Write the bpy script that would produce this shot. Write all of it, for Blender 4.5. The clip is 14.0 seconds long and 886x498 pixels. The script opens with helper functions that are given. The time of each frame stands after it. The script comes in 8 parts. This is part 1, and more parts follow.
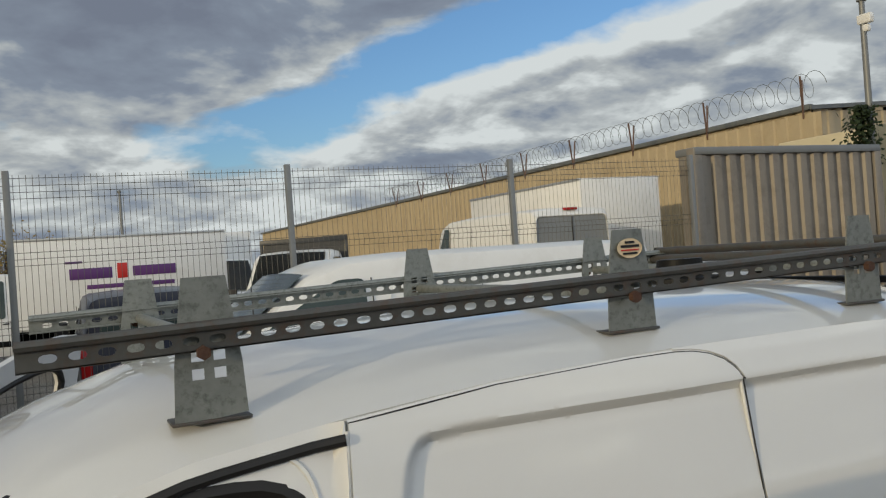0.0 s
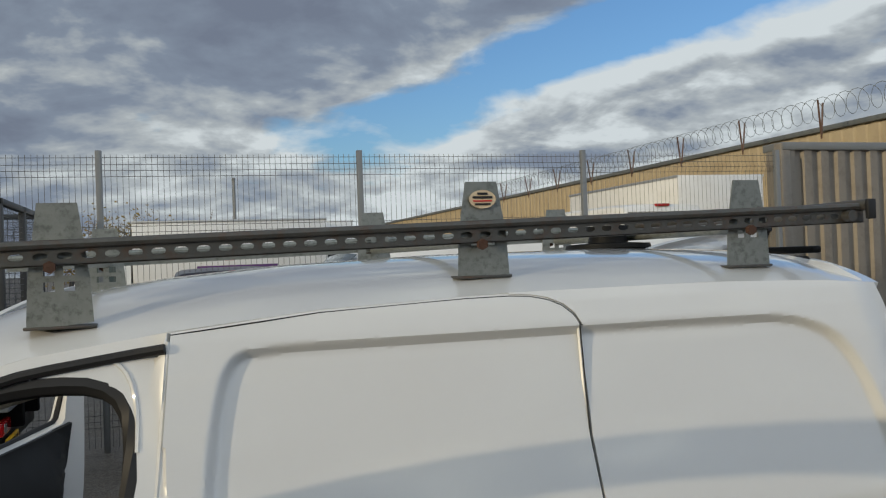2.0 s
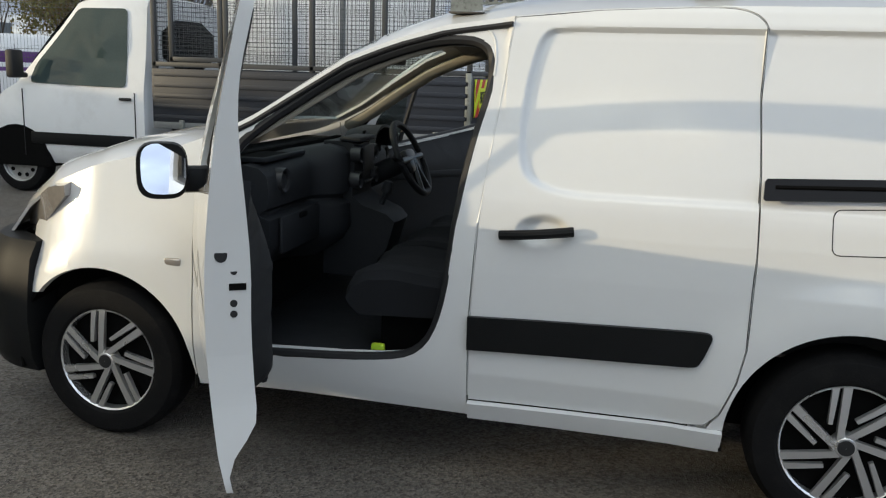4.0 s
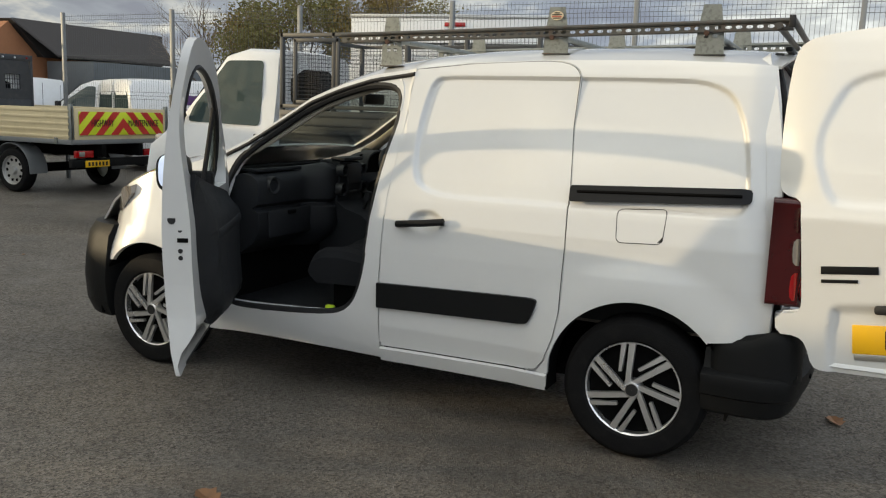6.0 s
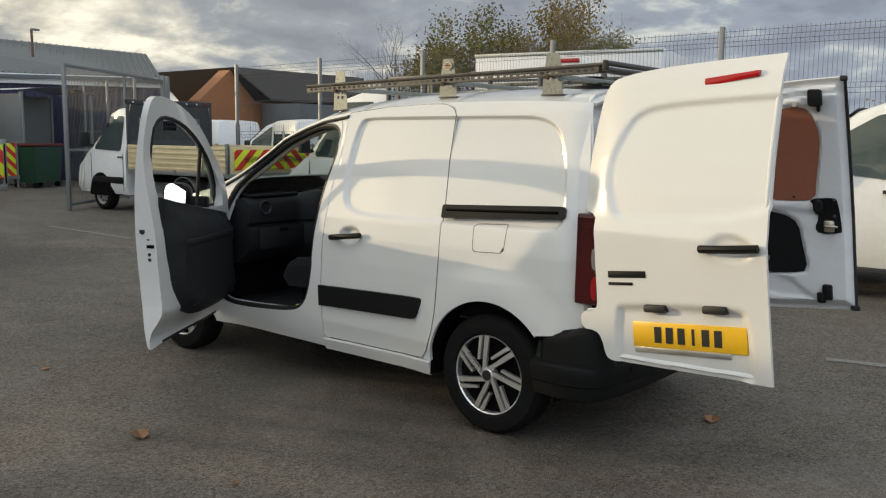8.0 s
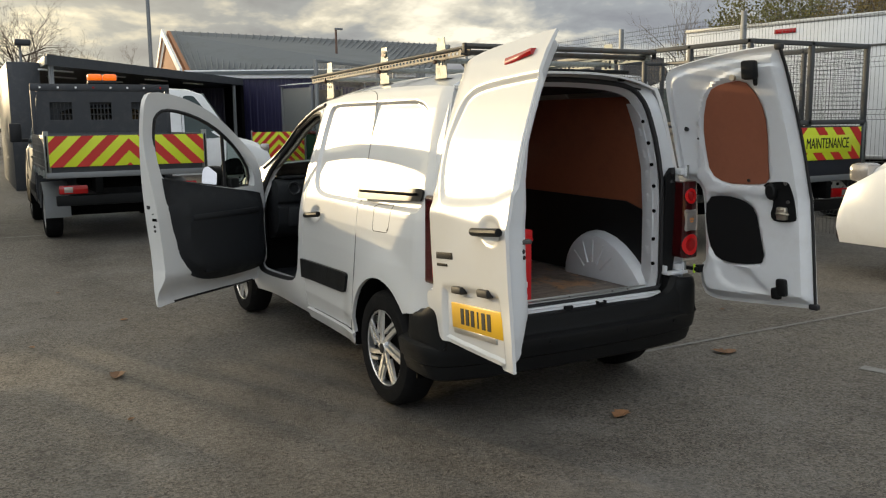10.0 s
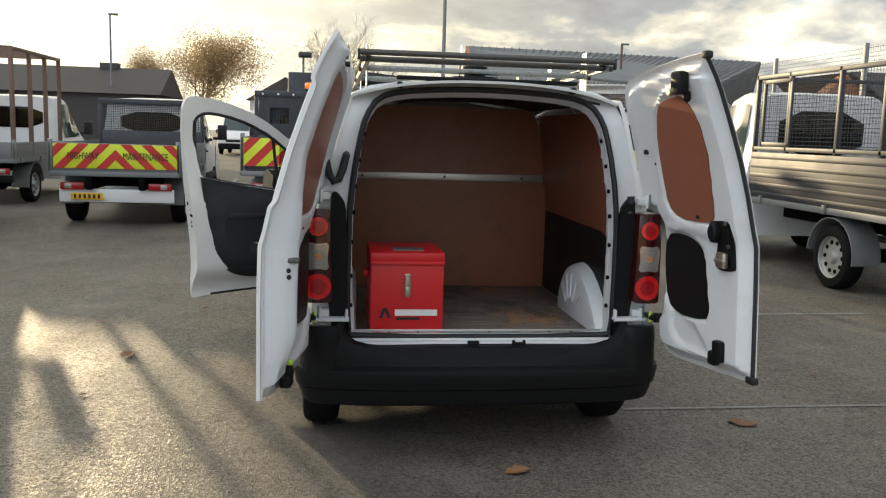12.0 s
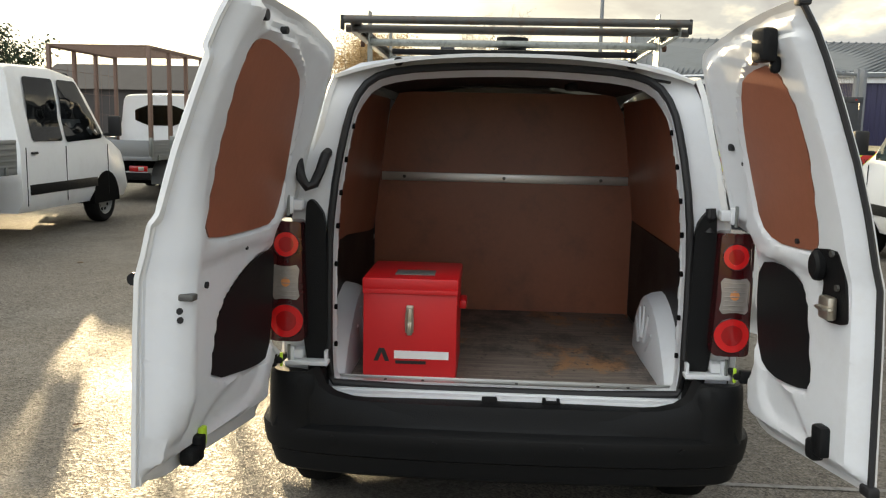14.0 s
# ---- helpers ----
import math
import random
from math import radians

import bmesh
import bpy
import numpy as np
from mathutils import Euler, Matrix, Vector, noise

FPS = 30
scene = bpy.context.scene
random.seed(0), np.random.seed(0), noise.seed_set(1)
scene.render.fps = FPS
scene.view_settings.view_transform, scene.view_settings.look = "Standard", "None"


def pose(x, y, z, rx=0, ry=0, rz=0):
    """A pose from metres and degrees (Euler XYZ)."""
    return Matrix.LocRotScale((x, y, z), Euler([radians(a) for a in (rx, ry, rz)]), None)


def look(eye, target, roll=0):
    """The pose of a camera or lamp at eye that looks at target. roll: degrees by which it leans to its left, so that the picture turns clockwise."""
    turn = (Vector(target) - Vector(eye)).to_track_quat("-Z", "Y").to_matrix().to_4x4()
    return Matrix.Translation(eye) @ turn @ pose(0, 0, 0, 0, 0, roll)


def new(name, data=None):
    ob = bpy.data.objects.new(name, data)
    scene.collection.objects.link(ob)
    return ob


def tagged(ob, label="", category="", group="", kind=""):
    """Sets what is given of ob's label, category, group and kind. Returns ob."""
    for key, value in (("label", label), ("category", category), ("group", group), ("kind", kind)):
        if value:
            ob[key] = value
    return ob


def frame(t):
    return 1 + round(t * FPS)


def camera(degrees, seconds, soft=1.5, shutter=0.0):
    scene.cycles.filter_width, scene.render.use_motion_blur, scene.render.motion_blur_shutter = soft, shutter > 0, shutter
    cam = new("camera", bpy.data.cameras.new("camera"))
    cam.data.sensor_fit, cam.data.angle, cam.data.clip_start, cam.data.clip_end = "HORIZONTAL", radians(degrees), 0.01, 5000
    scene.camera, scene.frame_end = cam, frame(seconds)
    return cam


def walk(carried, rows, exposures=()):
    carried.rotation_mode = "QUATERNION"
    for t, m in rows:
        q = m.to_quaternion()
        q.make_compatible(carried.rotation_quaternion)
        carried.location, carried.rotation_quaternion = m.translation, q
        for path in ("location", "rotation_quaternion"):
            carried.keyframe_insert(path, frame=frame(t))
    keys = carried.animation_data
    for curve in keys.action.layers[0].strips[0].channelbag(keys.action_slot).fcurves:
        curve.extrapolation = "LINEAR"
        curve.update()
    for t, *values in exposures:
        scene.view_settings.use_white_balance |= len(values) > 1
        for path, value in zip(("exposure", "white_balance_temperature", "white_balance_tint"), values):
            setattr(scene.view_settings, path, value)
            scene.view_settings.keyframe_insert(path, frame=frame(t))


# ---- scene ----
cam = camera(54.6, 14.0, soft=1.2)
EXPOSURES = [(0.0, -0.60, 6300, 10), (2.0, -0.62, 6100, 10), (2.5, -0.52, 6300, 10), (3.2, -0.02, 6100, 10), (3.7, 0.05, 6100, 10), (6.0, 0.07, 6600, 10), (8.2, 0.01, 6600, 10), (10.3, 0.16, 6800, 10), (12.0, 0.48, 6700, 10), (13.4, 0.70, 7000, 10), (14.0, 0.84, 7050, 10)]
PATH = [
    (0, (-1.615, -2.007, 1.937), (-0.773, -0.193, 1.951), -4.1),
    (0.5, (-1.687, -2.0, 1.947), (-0.724, -0.247, 1.958), -4.1),
    (1, (-1.656, -2.029, 1.94), (-0.791, -0.227, 1.996), -4.0),
    (1.5, (-1.458, -2.135, 1.885), (-0.776, -0.257, 1.978), -3.1),
    (2, (-1.16, -2.334, 1.797), (-0.572, -0.423, 1.819), -2.1),
    (2.5, (-1.062, -2.669, 1.653), (-0.65, -0.72, 1.477), -0.4),
    (2.7, (-1.057, -2.775, 1.607), (-0.769, -0.814, 1.34), 0.3),
    (3, (-1.03, -3.002, 1.605), (-0.955, -1.045, 1.202), 0.8),
    (3.5, (-0.86, -3.343, 1.49), (-1.142, -1.403, 1.092), 2.0),
    (3.7, (-0.814, -3.491, 1.481), (-1.172, -1.566, 1.074), 1.9),
    (5.8, (0.569, -4.428, 1.474), (-0.203, -2.613, 1.145), 2.3),
    (6, (0.76, -4.431, 1.482), (-0.079, -2.644, 1.162), 1.9),
    (6.5, (1.237, -4.54, 1.491), (0.302, -2.802, 1.17), 1.3),
    (7, (1.696, -4.628, 1.509), (0.645, -2.955, 1.198), 1.5),
    (7.5, (2.188, -4.565, 1.533), (1.01, -2.97, 1.27), 1.4),
    (8, (2.548, -4.335, 1.531), (1.293, -2.8, 1.273), 0.6),
    (8.2, (2.713, -4.217, 1.539), (1.417, -2.717, 1.279), 0.1),
    (10.3, (4.257, -2.465, 1.538), (2.479, -1.592, 1.26), -0.4),
    (10.5, (4.31, -2.262, 1.546), (2.505, -1.441, 1.284), -0.2),
    (11, (4.456, -1.708, 1.526), (2.584, -1.058, 1.251), 0.1),
    (11.5, (4.53, -1.201, 1.532), (2.6, -0.751, 1.258), 0.6),
    (12, (4.495, -0.753, 1.535), (2.532, -0.478, 1.268), 1.7),
    (12.5, (4.562, -0.366, 1.542), (2.584, -0.313, 1.25), 0.9),
    (13, (4.49, -0.212, 1.541), (2.517, -0.272, 1.218), -0.2),
    (13.5, (4.038, -0.174, 1.538), (2.064, -0.246, 1.22), 1.3),
    (14, (3.574, -0.065, 1.529), (1.597, -0.173, 1.244), 1.2),
]
walk(cam, [(t, look(eye, aim, roll)) for t, eye, aim, roll in PATH], EXPOSURES)


# ---- light ----
SUN_AZ, SUN_EL = radians(202), radians(8.7)
sun_dir = Vector((math.cos(SUN_AZ) * math.cos(SUN_EL), math.sin(SUN_AZ) * math.cos(SUN_EL), math.sin(SUN_EL)))
sun = new("sun", bpy.data.lights.new("sun", "SUN"))
sun.data.energy, sun.data.angle, sun.data.color = 2.7, radians(0.6), (1.0, 0.80, 0.50)
sun.matrix_world = look(sun_dir * 50, (0, 0, 0))


def sky_world():
    w = bpy.data.worlds.new("sky")
    w.use_nodes = True
    scene.world = w
    nt = w.node_tree
    N, L = nt.nodes, nt.links
    N.clear()
    out, bg = N.new("ShaderNodeOutputWorld"), N.new("ShaderNodeBackground")
    sky = N.new("ShaderNodeTexSky")
    sky.sky_type, sky.sun_disc = "NISHITA", False
    sky.sun_elevation, sky.sun_rotation = SUN_EL, math.atan2(sun_dir.x, sun_dir.y)
    sky.air_density, sky.dust_density, sky.ozone_density = 1.0, 0.6, 2.0
    tc = N.new("ShaderNodeTexCoord")
    sep = N.new("ShaderNodeSeparateXYZ")
    L.new(tc.outputs["Generated"], sep.inputs[0])

    def m(op, a, b=None, c=None):
        n = N.new("ShaderNodeMath")
        n.operation = op
        for k, v in enumerate((a, b, c)):
            if v is None:
                continue
            if isinstance(v, (int, float)):
                n.inputs[k].default_value = v
            else:
                L.new(v, n.inputs[k])
        return n.outputs[0]

    def ramp(v, stops):
        n = N.new("ShaderNodeValToRGB")
        L.new(v, n.inputs[0])
        e = n.color_ramp.elements
        while len(e) < len(stops):
            e.new(0.5)
        for q, (p, col) in zip(e, stops):
            q.position, q.color = p, (*col, 1) if len(col) == 3 else col
        return n.outputs[0]

    # clouds on a flat layer: the direction is spread out by its height
    zz = m("ADD", m("MAXIMUM", sep.outputs["Z"], 0.0), 0.34)
    comb = N.new("ShaderNodeCombineXYZ")
    L.new(m("DIVIDE", sep.outputs["X"], zz), comb.inputs[0])
    L.new(m("DIVIDE", sep.outputs["Y"], zz), comb.inputs[1])
    L.new(m("MULTIPLY", m("DIVIDE", sep.outputs["Z"], zz), 1.6), comb.inputs[2])

    def tex(scale, detail, off, rough=0.55, dist=0.0, shrink=1.0):
        mp = N.new("ShaderNodeMapping")
        mp.inputs["Location"].default_value = off
        mp.inputs["Scale"].default_value = (shrink, shrink, shrink)
        L.new(comb.outputs[0], mp.inputs[0])
        n = N.new("ShaderNodeTexNoise")
        n.inputs["Scale"].default_value, n.inputs["Detail"].default_value = scale, detail
        n.inputs["Roughness"].default_value, n.inputs["Distortion"].default_value = rough, dist
        L.new(mp.outputs[0], n.inputs["Vector"])
        return n.outputs["Fac"]

    big, mid, shade = tex(1.25, 6, CLOUD_A), tex(3.4, 8, CLOUD_B, 0.52, 0.25), tex(1.7, 6, (3.3, 1.7, 0), 0.6)
    # the same billows seen a little higher up: where they thin out, the top of a billow is lit
    above = tex(3.4, 5, CLOUD_B, 0.55, 0.25, 0.955)
    billow = m("MULTIPLY", m("SUBTRACT", mid, above), 0.6)
    # the clear gap in the north-east: a band between two banks of cloud
    def dot_with(v):
        n = N.new("ShaderNodeVectorMath")
        n.operation = "DOT_PRODUCT"
        L.new(tc.outputs["Generated"], n.inputs[0])
        n.inputs[1].default_value = v
        return n.outputs["Value"]

    g0, g1 = Vector(GAP_A).normalized(), Vector(GAP_B).normalized()
    across = m("DIVIDE", dot_with(g0.cross(g1).normalized()), 0.072)
    along = m("MULTIPLY", m("SUBTRACT", 1.0, dot_with((g0 + g1 * 1.6).normalized())), 7.0)
    gap = m("MINIMUM", m("SQRT", m("ADD", m("MULTIPLY", across, across), m("MULTIPLY", along, along))), 1.15)
    cover = m("ADD", m("MULTIPLY", big, 0.75), m("MULTIPLY", mid, 0.45))
    cover = m("ADD", cover, m("MULTIPLY", m("SUBTRACT", gap, 0.70), 0.40))
    mask = ramp(cover, [(0.53, (0, 0, 0)), (0.62, (1, 1, 1))])
    # below the gap lies a belt of sunlit cumulus
    belt = N.new("ShaderNodeMapRange")
    belt.interpolation_type = "SMOOTHSTEP"
    for k, v in (("From Min", BELT[0]), ("From Max", BELT[1]), ("To Min", 0.0), ("To Max", BELT[2])):
        belt.inputs[k].default_value = v
    L.new(across, belt.inputs["Value"])
    belt = m("MULTIPLY", belt.outputs[0], m("MAXIMUM", m("SUBTRACT", 1.0, m("MULTIPLY", along, 0.8)), 0.0))
    # toward the sun the clouds are bright and warm
    dots = N.new("ShaderNodeVectorMath")
    dots.operation = "DOT_PRODUCT"
    L.new(tc.outputs["Generated"], dots.inputs[0])
    dots.inputs[1].default_value = sun_dir
    near = m("POWER", m("MAXIMUM", dots.outputs["Value"], 0.0), 13.0)
    wide = m("POWER", m("MAXIMUM", m("ADD", m("MULTIPLY", dots.outputs["Value"], 0.5), 0.5), 0.0), 3.0)
    west = m("MULTIPLY", m("POWER", m("MAXIMUM", dot_with(Vector(WEST).normalized()), 0.0), 30.0), -0.05)
    rim = m("MULTIPLY", ramp(cover, [(0.60, (1, 1, 1)), (0.74, (0, 0, 0))]), 0.13)
    lit = m("ADD", m("ADD", m("MULTIPLY", shade, 0.62), m("MULTIPLY", mid, 0.38)), m("ADD", m("ADD", m("ADD", rim, belt), west), billow))
    grey = ramp(lit, [(0.36, (0.29, 0.30, 0.345)), (0.50, (0.38, 0.40, 0.44)), (0.595, (0.70, 0.67, 0.61)), (0.675, (1.10, 1.04, 0.92))])
    warm = N.new("ShaderNodeMix")
    warm.data_type = "RGBA"
    L.new(wide, warm.inputs["Factor"])
    L.new(grey, warm.inputs["A"])
    mul = N.new("ShaderNodeMix")
    mul.data_type, mul.blend_type = "RGBA", "MULTIPLY"
    mul.inputs["Factor"].default_value = 1.0
    L.new(grey, mul.inputs["A"])
    mul.inputs["B"].default_value = (1.10, 0.92, 0.66, 1)
    L.new(mul.outputs["Result"], warm.inputs["B"])
    glow = N.new("ShaderNodeMix")
    glow.data_type, glow.blend_type = "RGBA", "ADD"
    L.new(near, glow.inputs["Factor"])
    L.new(warm.outputs["Result"], glow.inputs["A"])
    glow.inputs["B"].default_value = (1.1, 0.90, 0.58, 1)
    # sky, scaled to the clouds
    sc = N.new("ShaderNodeMix")
    sc.data_type, sc.blend_type = "RGBA", "MULTIPLY"
    sc.inputs["Factor"].default_value = 1.0
    L.new(sky.outputs[0], sc.inputs["A"])
    sc.inputs["B"].default_value = (SKY_K * 0.92, SKY_K, SKY_K * 1.12, 1)
    mix = N.new("ShaderNodeMix")
    mix.data_type = "RGBA"
    L.new(mask, mix.inputs["Factor"])
    L.new(sc.outputs["Result"], mix.inputs["A"])
    L.new(glow.outputs["Result"], mix.inputs["B"])
    # overhead and to the south, out of view, the sky is brightened as fill light
    lift = N.new("ShaderNodeMapRange")
    lift.interpolation_type = "SMOOTHSTEP"
    for k, v in (("From Min", 0.25), ("From Max", 0.90), ("To Min", 1.0), ("To Max", FILL_GAIN)):
        lift.inputs[k].default_value = v
    L.new(dot_with(Vector(FILL_DIR).normalized()), lift.inputs["Value"])
    up = N.new("ShaderNodeMix")
    up.data_type, up.blend_type = "RGBA", "MULTIPLY"
    up.inputs["Factor"].default_value = 1.0
    L.new(mix.outputs["Result"], up.inputs["A"])
    tint = N.new("ShaderNodeMix")
    tint.data_type, tint.blend_type = "RGBA", "MULTIPLY"
    tint.inputs["Factor"].default_value = 1.0
    tint.inputs["B"].default_value = (0.90, 1.0, 1.10, 1)
    L.new(lift.outputs[0], tint.inputs["A"])
    L.new(tint.outputs["Result"], up.inputs["B"])
    L.new(up.outputs["Result"], bg.inputs["Color"])
    bg.inputs["Strength"].default_value = SKY_STRENGTH
    L.new(bg.outputs[0], out.inputs[0])


CLOUD_A, CLOUD_B, SKY_K, SKY_STRENGTH, FILL_GAIN = (0.0, 0.0, 0), (1.0, 2.0, 0), 0.20, 1.0, 2.5
FILL_DIR = (0.38, -0.72, 0.58)
WEST = (-0.93, 0.28, 0.18)
BELT = (0.25, 0.9, 0.13)
GAP_A, GAP_B = (0.239, 0.958, 0.16), (0.682, 0.658, 0.319)
sky_world()


# ---- materials ----
def surf(name, color, rough=0.5, metal=0.0, var=0.12, scale=3.0, fine=60.0, bump=0.0, dirt=None, dirt_amount=0.0, coat=0.0,
         rough_var=0.1, fine_bump=None, random_var=0.0, spec=0.5, emit=None, trans=0.0):
    """A surface: colour with coarse and fine variation, optional dirt patches, uneven gloss and relief."""
    m = bpy.data.materials.new(name)
    m.use_nodes = True
    nt = m.node_tree
    N, L = nt.nodes, nt.links
    b = N["Principled BSDF"]
    tc = N.new("ShaderNodeTexCoord")
    n1, n2 = N.new("ShaderNodeTexNoise"), N.new("ShaderNodeTexNoise")
    for n, s, d in ((n1, scale, 4), (n2, fine, 3)):
        n.inputs["Scale"].default_value, n.inputs["Detail"].default_value = s, d
        L.new(tc.outputs["Object"], n.inputs["Vector"])
    lo = [max(0.0, c * (1 - var)) for c in color]
    hi = [min(1.0, c * (1 + var)) for c in color]
    mx = N.new("ShaderNodeMix")
    mx.data_type = "RGBA"
    mx.inputs["A"].default_value, mx.inputs["B"].default_value = (*lo, 1), (*hi, 1)
    add = N.new("ShaderNodeMath")
    add.operation = "MULTIPLY_ADD"
    L.new(n1.outputs["Fac"], add.inputs[0])
    add.inputs[1].default_value = 0.6
    half = N.new("ShaderNodeMath")
    half.operation = "MULTIPLY"
    L.new(n2.outputs["Fac"], half.inputs[0])
    half.inputs[1].default_value = 0.4
    L.new(half.outputs[0], add.inputs[2])
    L.new(add.outputs[0], mx.inputs["Factor"])
    col = mx.outputs["Result"]
    if random_var:
        oi = N.new("ShaderNodeObjectInfo")
        hs = N.new("ShaderNodeHueSaturation")
        mr = N.new("ShaderNodeMapRange")
        mr.inputs["To Min"].default_value, mr.inputs["To Max"].default_value = 1 - random_var, 1 + random_var
        L.new(oi.outputs["Random"], mr.inputs["Value"])
        L.new(mr.outputs[0], hs.inputs["Value"])
        L.new(col, hs.inputs["Color"])
        col = hs.outputs[0]
    if dirt:
        n3 = N.new("ShaderNodeTexNoise")
        n3.inputs["Scale"].default_value, n3.inputs["Detail"].default_value = scale * 1.7, 6
        n3.inputs["Roughness"].default_value = 0.7
        L.new(tc.outputs["Object"], n3.inputs["Vector"])
        rp = N.new("ShaderNodeMapRange")
        rp.inputs["From Min"].default_value, rp.inputs["From Max"].default_value = 0.5, 0.72
        rp.inputs["To Max"].default_value = dirt_amount
        L.new(n3.outputs["Fac"], rp.inputs["Value"])
        md = N.new("ShaderNodeMix")
        md.data_type = "RGBA"
        L.new(rp.outputs[0], md.inputs["Factor"])
        L.new(col, md.inputs["A"])
        md.inputs["B"].default_value = (*dirt, 1)
        col = md.outputs["Result"]
    L.new(col, b.inputs["Base Color"])
    rr = N.new("ShaderNodeMapRange")
    rr.inputs["To Min"].default_value, rr.inputs["To Max"].default_value = max(0.02, rough - rough_var), min(1.0, rough + rough_var)
    L.new(n1.outputs["Fac"], rr.inputs["Value"])
    L.new(rr.outputs[0], b.inputs["Roughness"])
    b.inputs["Metallic"].default_value = metal
    b.inputs["Coat Weight"].default_value = coat
    b.inputs["Coat Roughness"].default_value = 0.03
    b.inputs["Specular IOR Level"].default_value = spec
    b.inputs["Transmission Weight"].default_value = trans
    if emit:
        b.inputs["Emission Color"].default_value, b.inputs["Emission Strength"].default_value = (*emit[:3], 1), emit[3]
    if bump:
        bp = N.new("ShaderNodeBump")
        bp.inputs["Strength"].default_value, bp.inputs["Distance"].default_value = bump, 0.01
        L.new(n2.outputs["Fac"], bp.inputs["Height"])
        L.new(bp.outputs[0], b.inputs["Normal"])
    return m


def glass(name, tint, rough=0.02, alpha=0.25):
    """A thin pane: tinted see-through with a clear reflection on it."""
    m = bpy.data.materials.new(name)
    m.use_nodes = True
    nt = m.node_tree
    N, L = nt.nodes, nt.links
    N.remove(N["Principled BSDF"])
    tr, gl, mx, fr = N.new("ShaderNodeBsdfTransparent"), N.new("ShaderNodeBsdfGlossy"), N.new("ShaderNodeMixShader"), N.new("ShaderNodeLayerWeight")
    tr.inputs[0].default_value = (*tint, 1)
    gl.inputs["Roughness"].default_value = rough
    fr.inputs["Blend"].default_value = 0.5
    p5, sc = N.new("ShaderNodeMath"), N.new("ShaderNodeMath")
    p5.operation, p5.inputs[1].default_value = "POWER", 4.0
    L.new(fr.outputs["Facing"], p5.inputs[0])
    sc.operation, sc.inputs[1].default_value, sc.inputs[2].default_value = "MULTIPLY_ADD", 0.55, 0.035
    L.new(p5.outputs[0], sc.inputs[0])
    L.new(sc.outputs[0], mx.inputs[0])
    L.new(tr.outputs[0], mx.inputs[1])
    L.new(gl.outputs[0], mx.inputs[2])
    L.new(mx.outputs[0], N["Material Output"].inputs["Surface"])
    return m


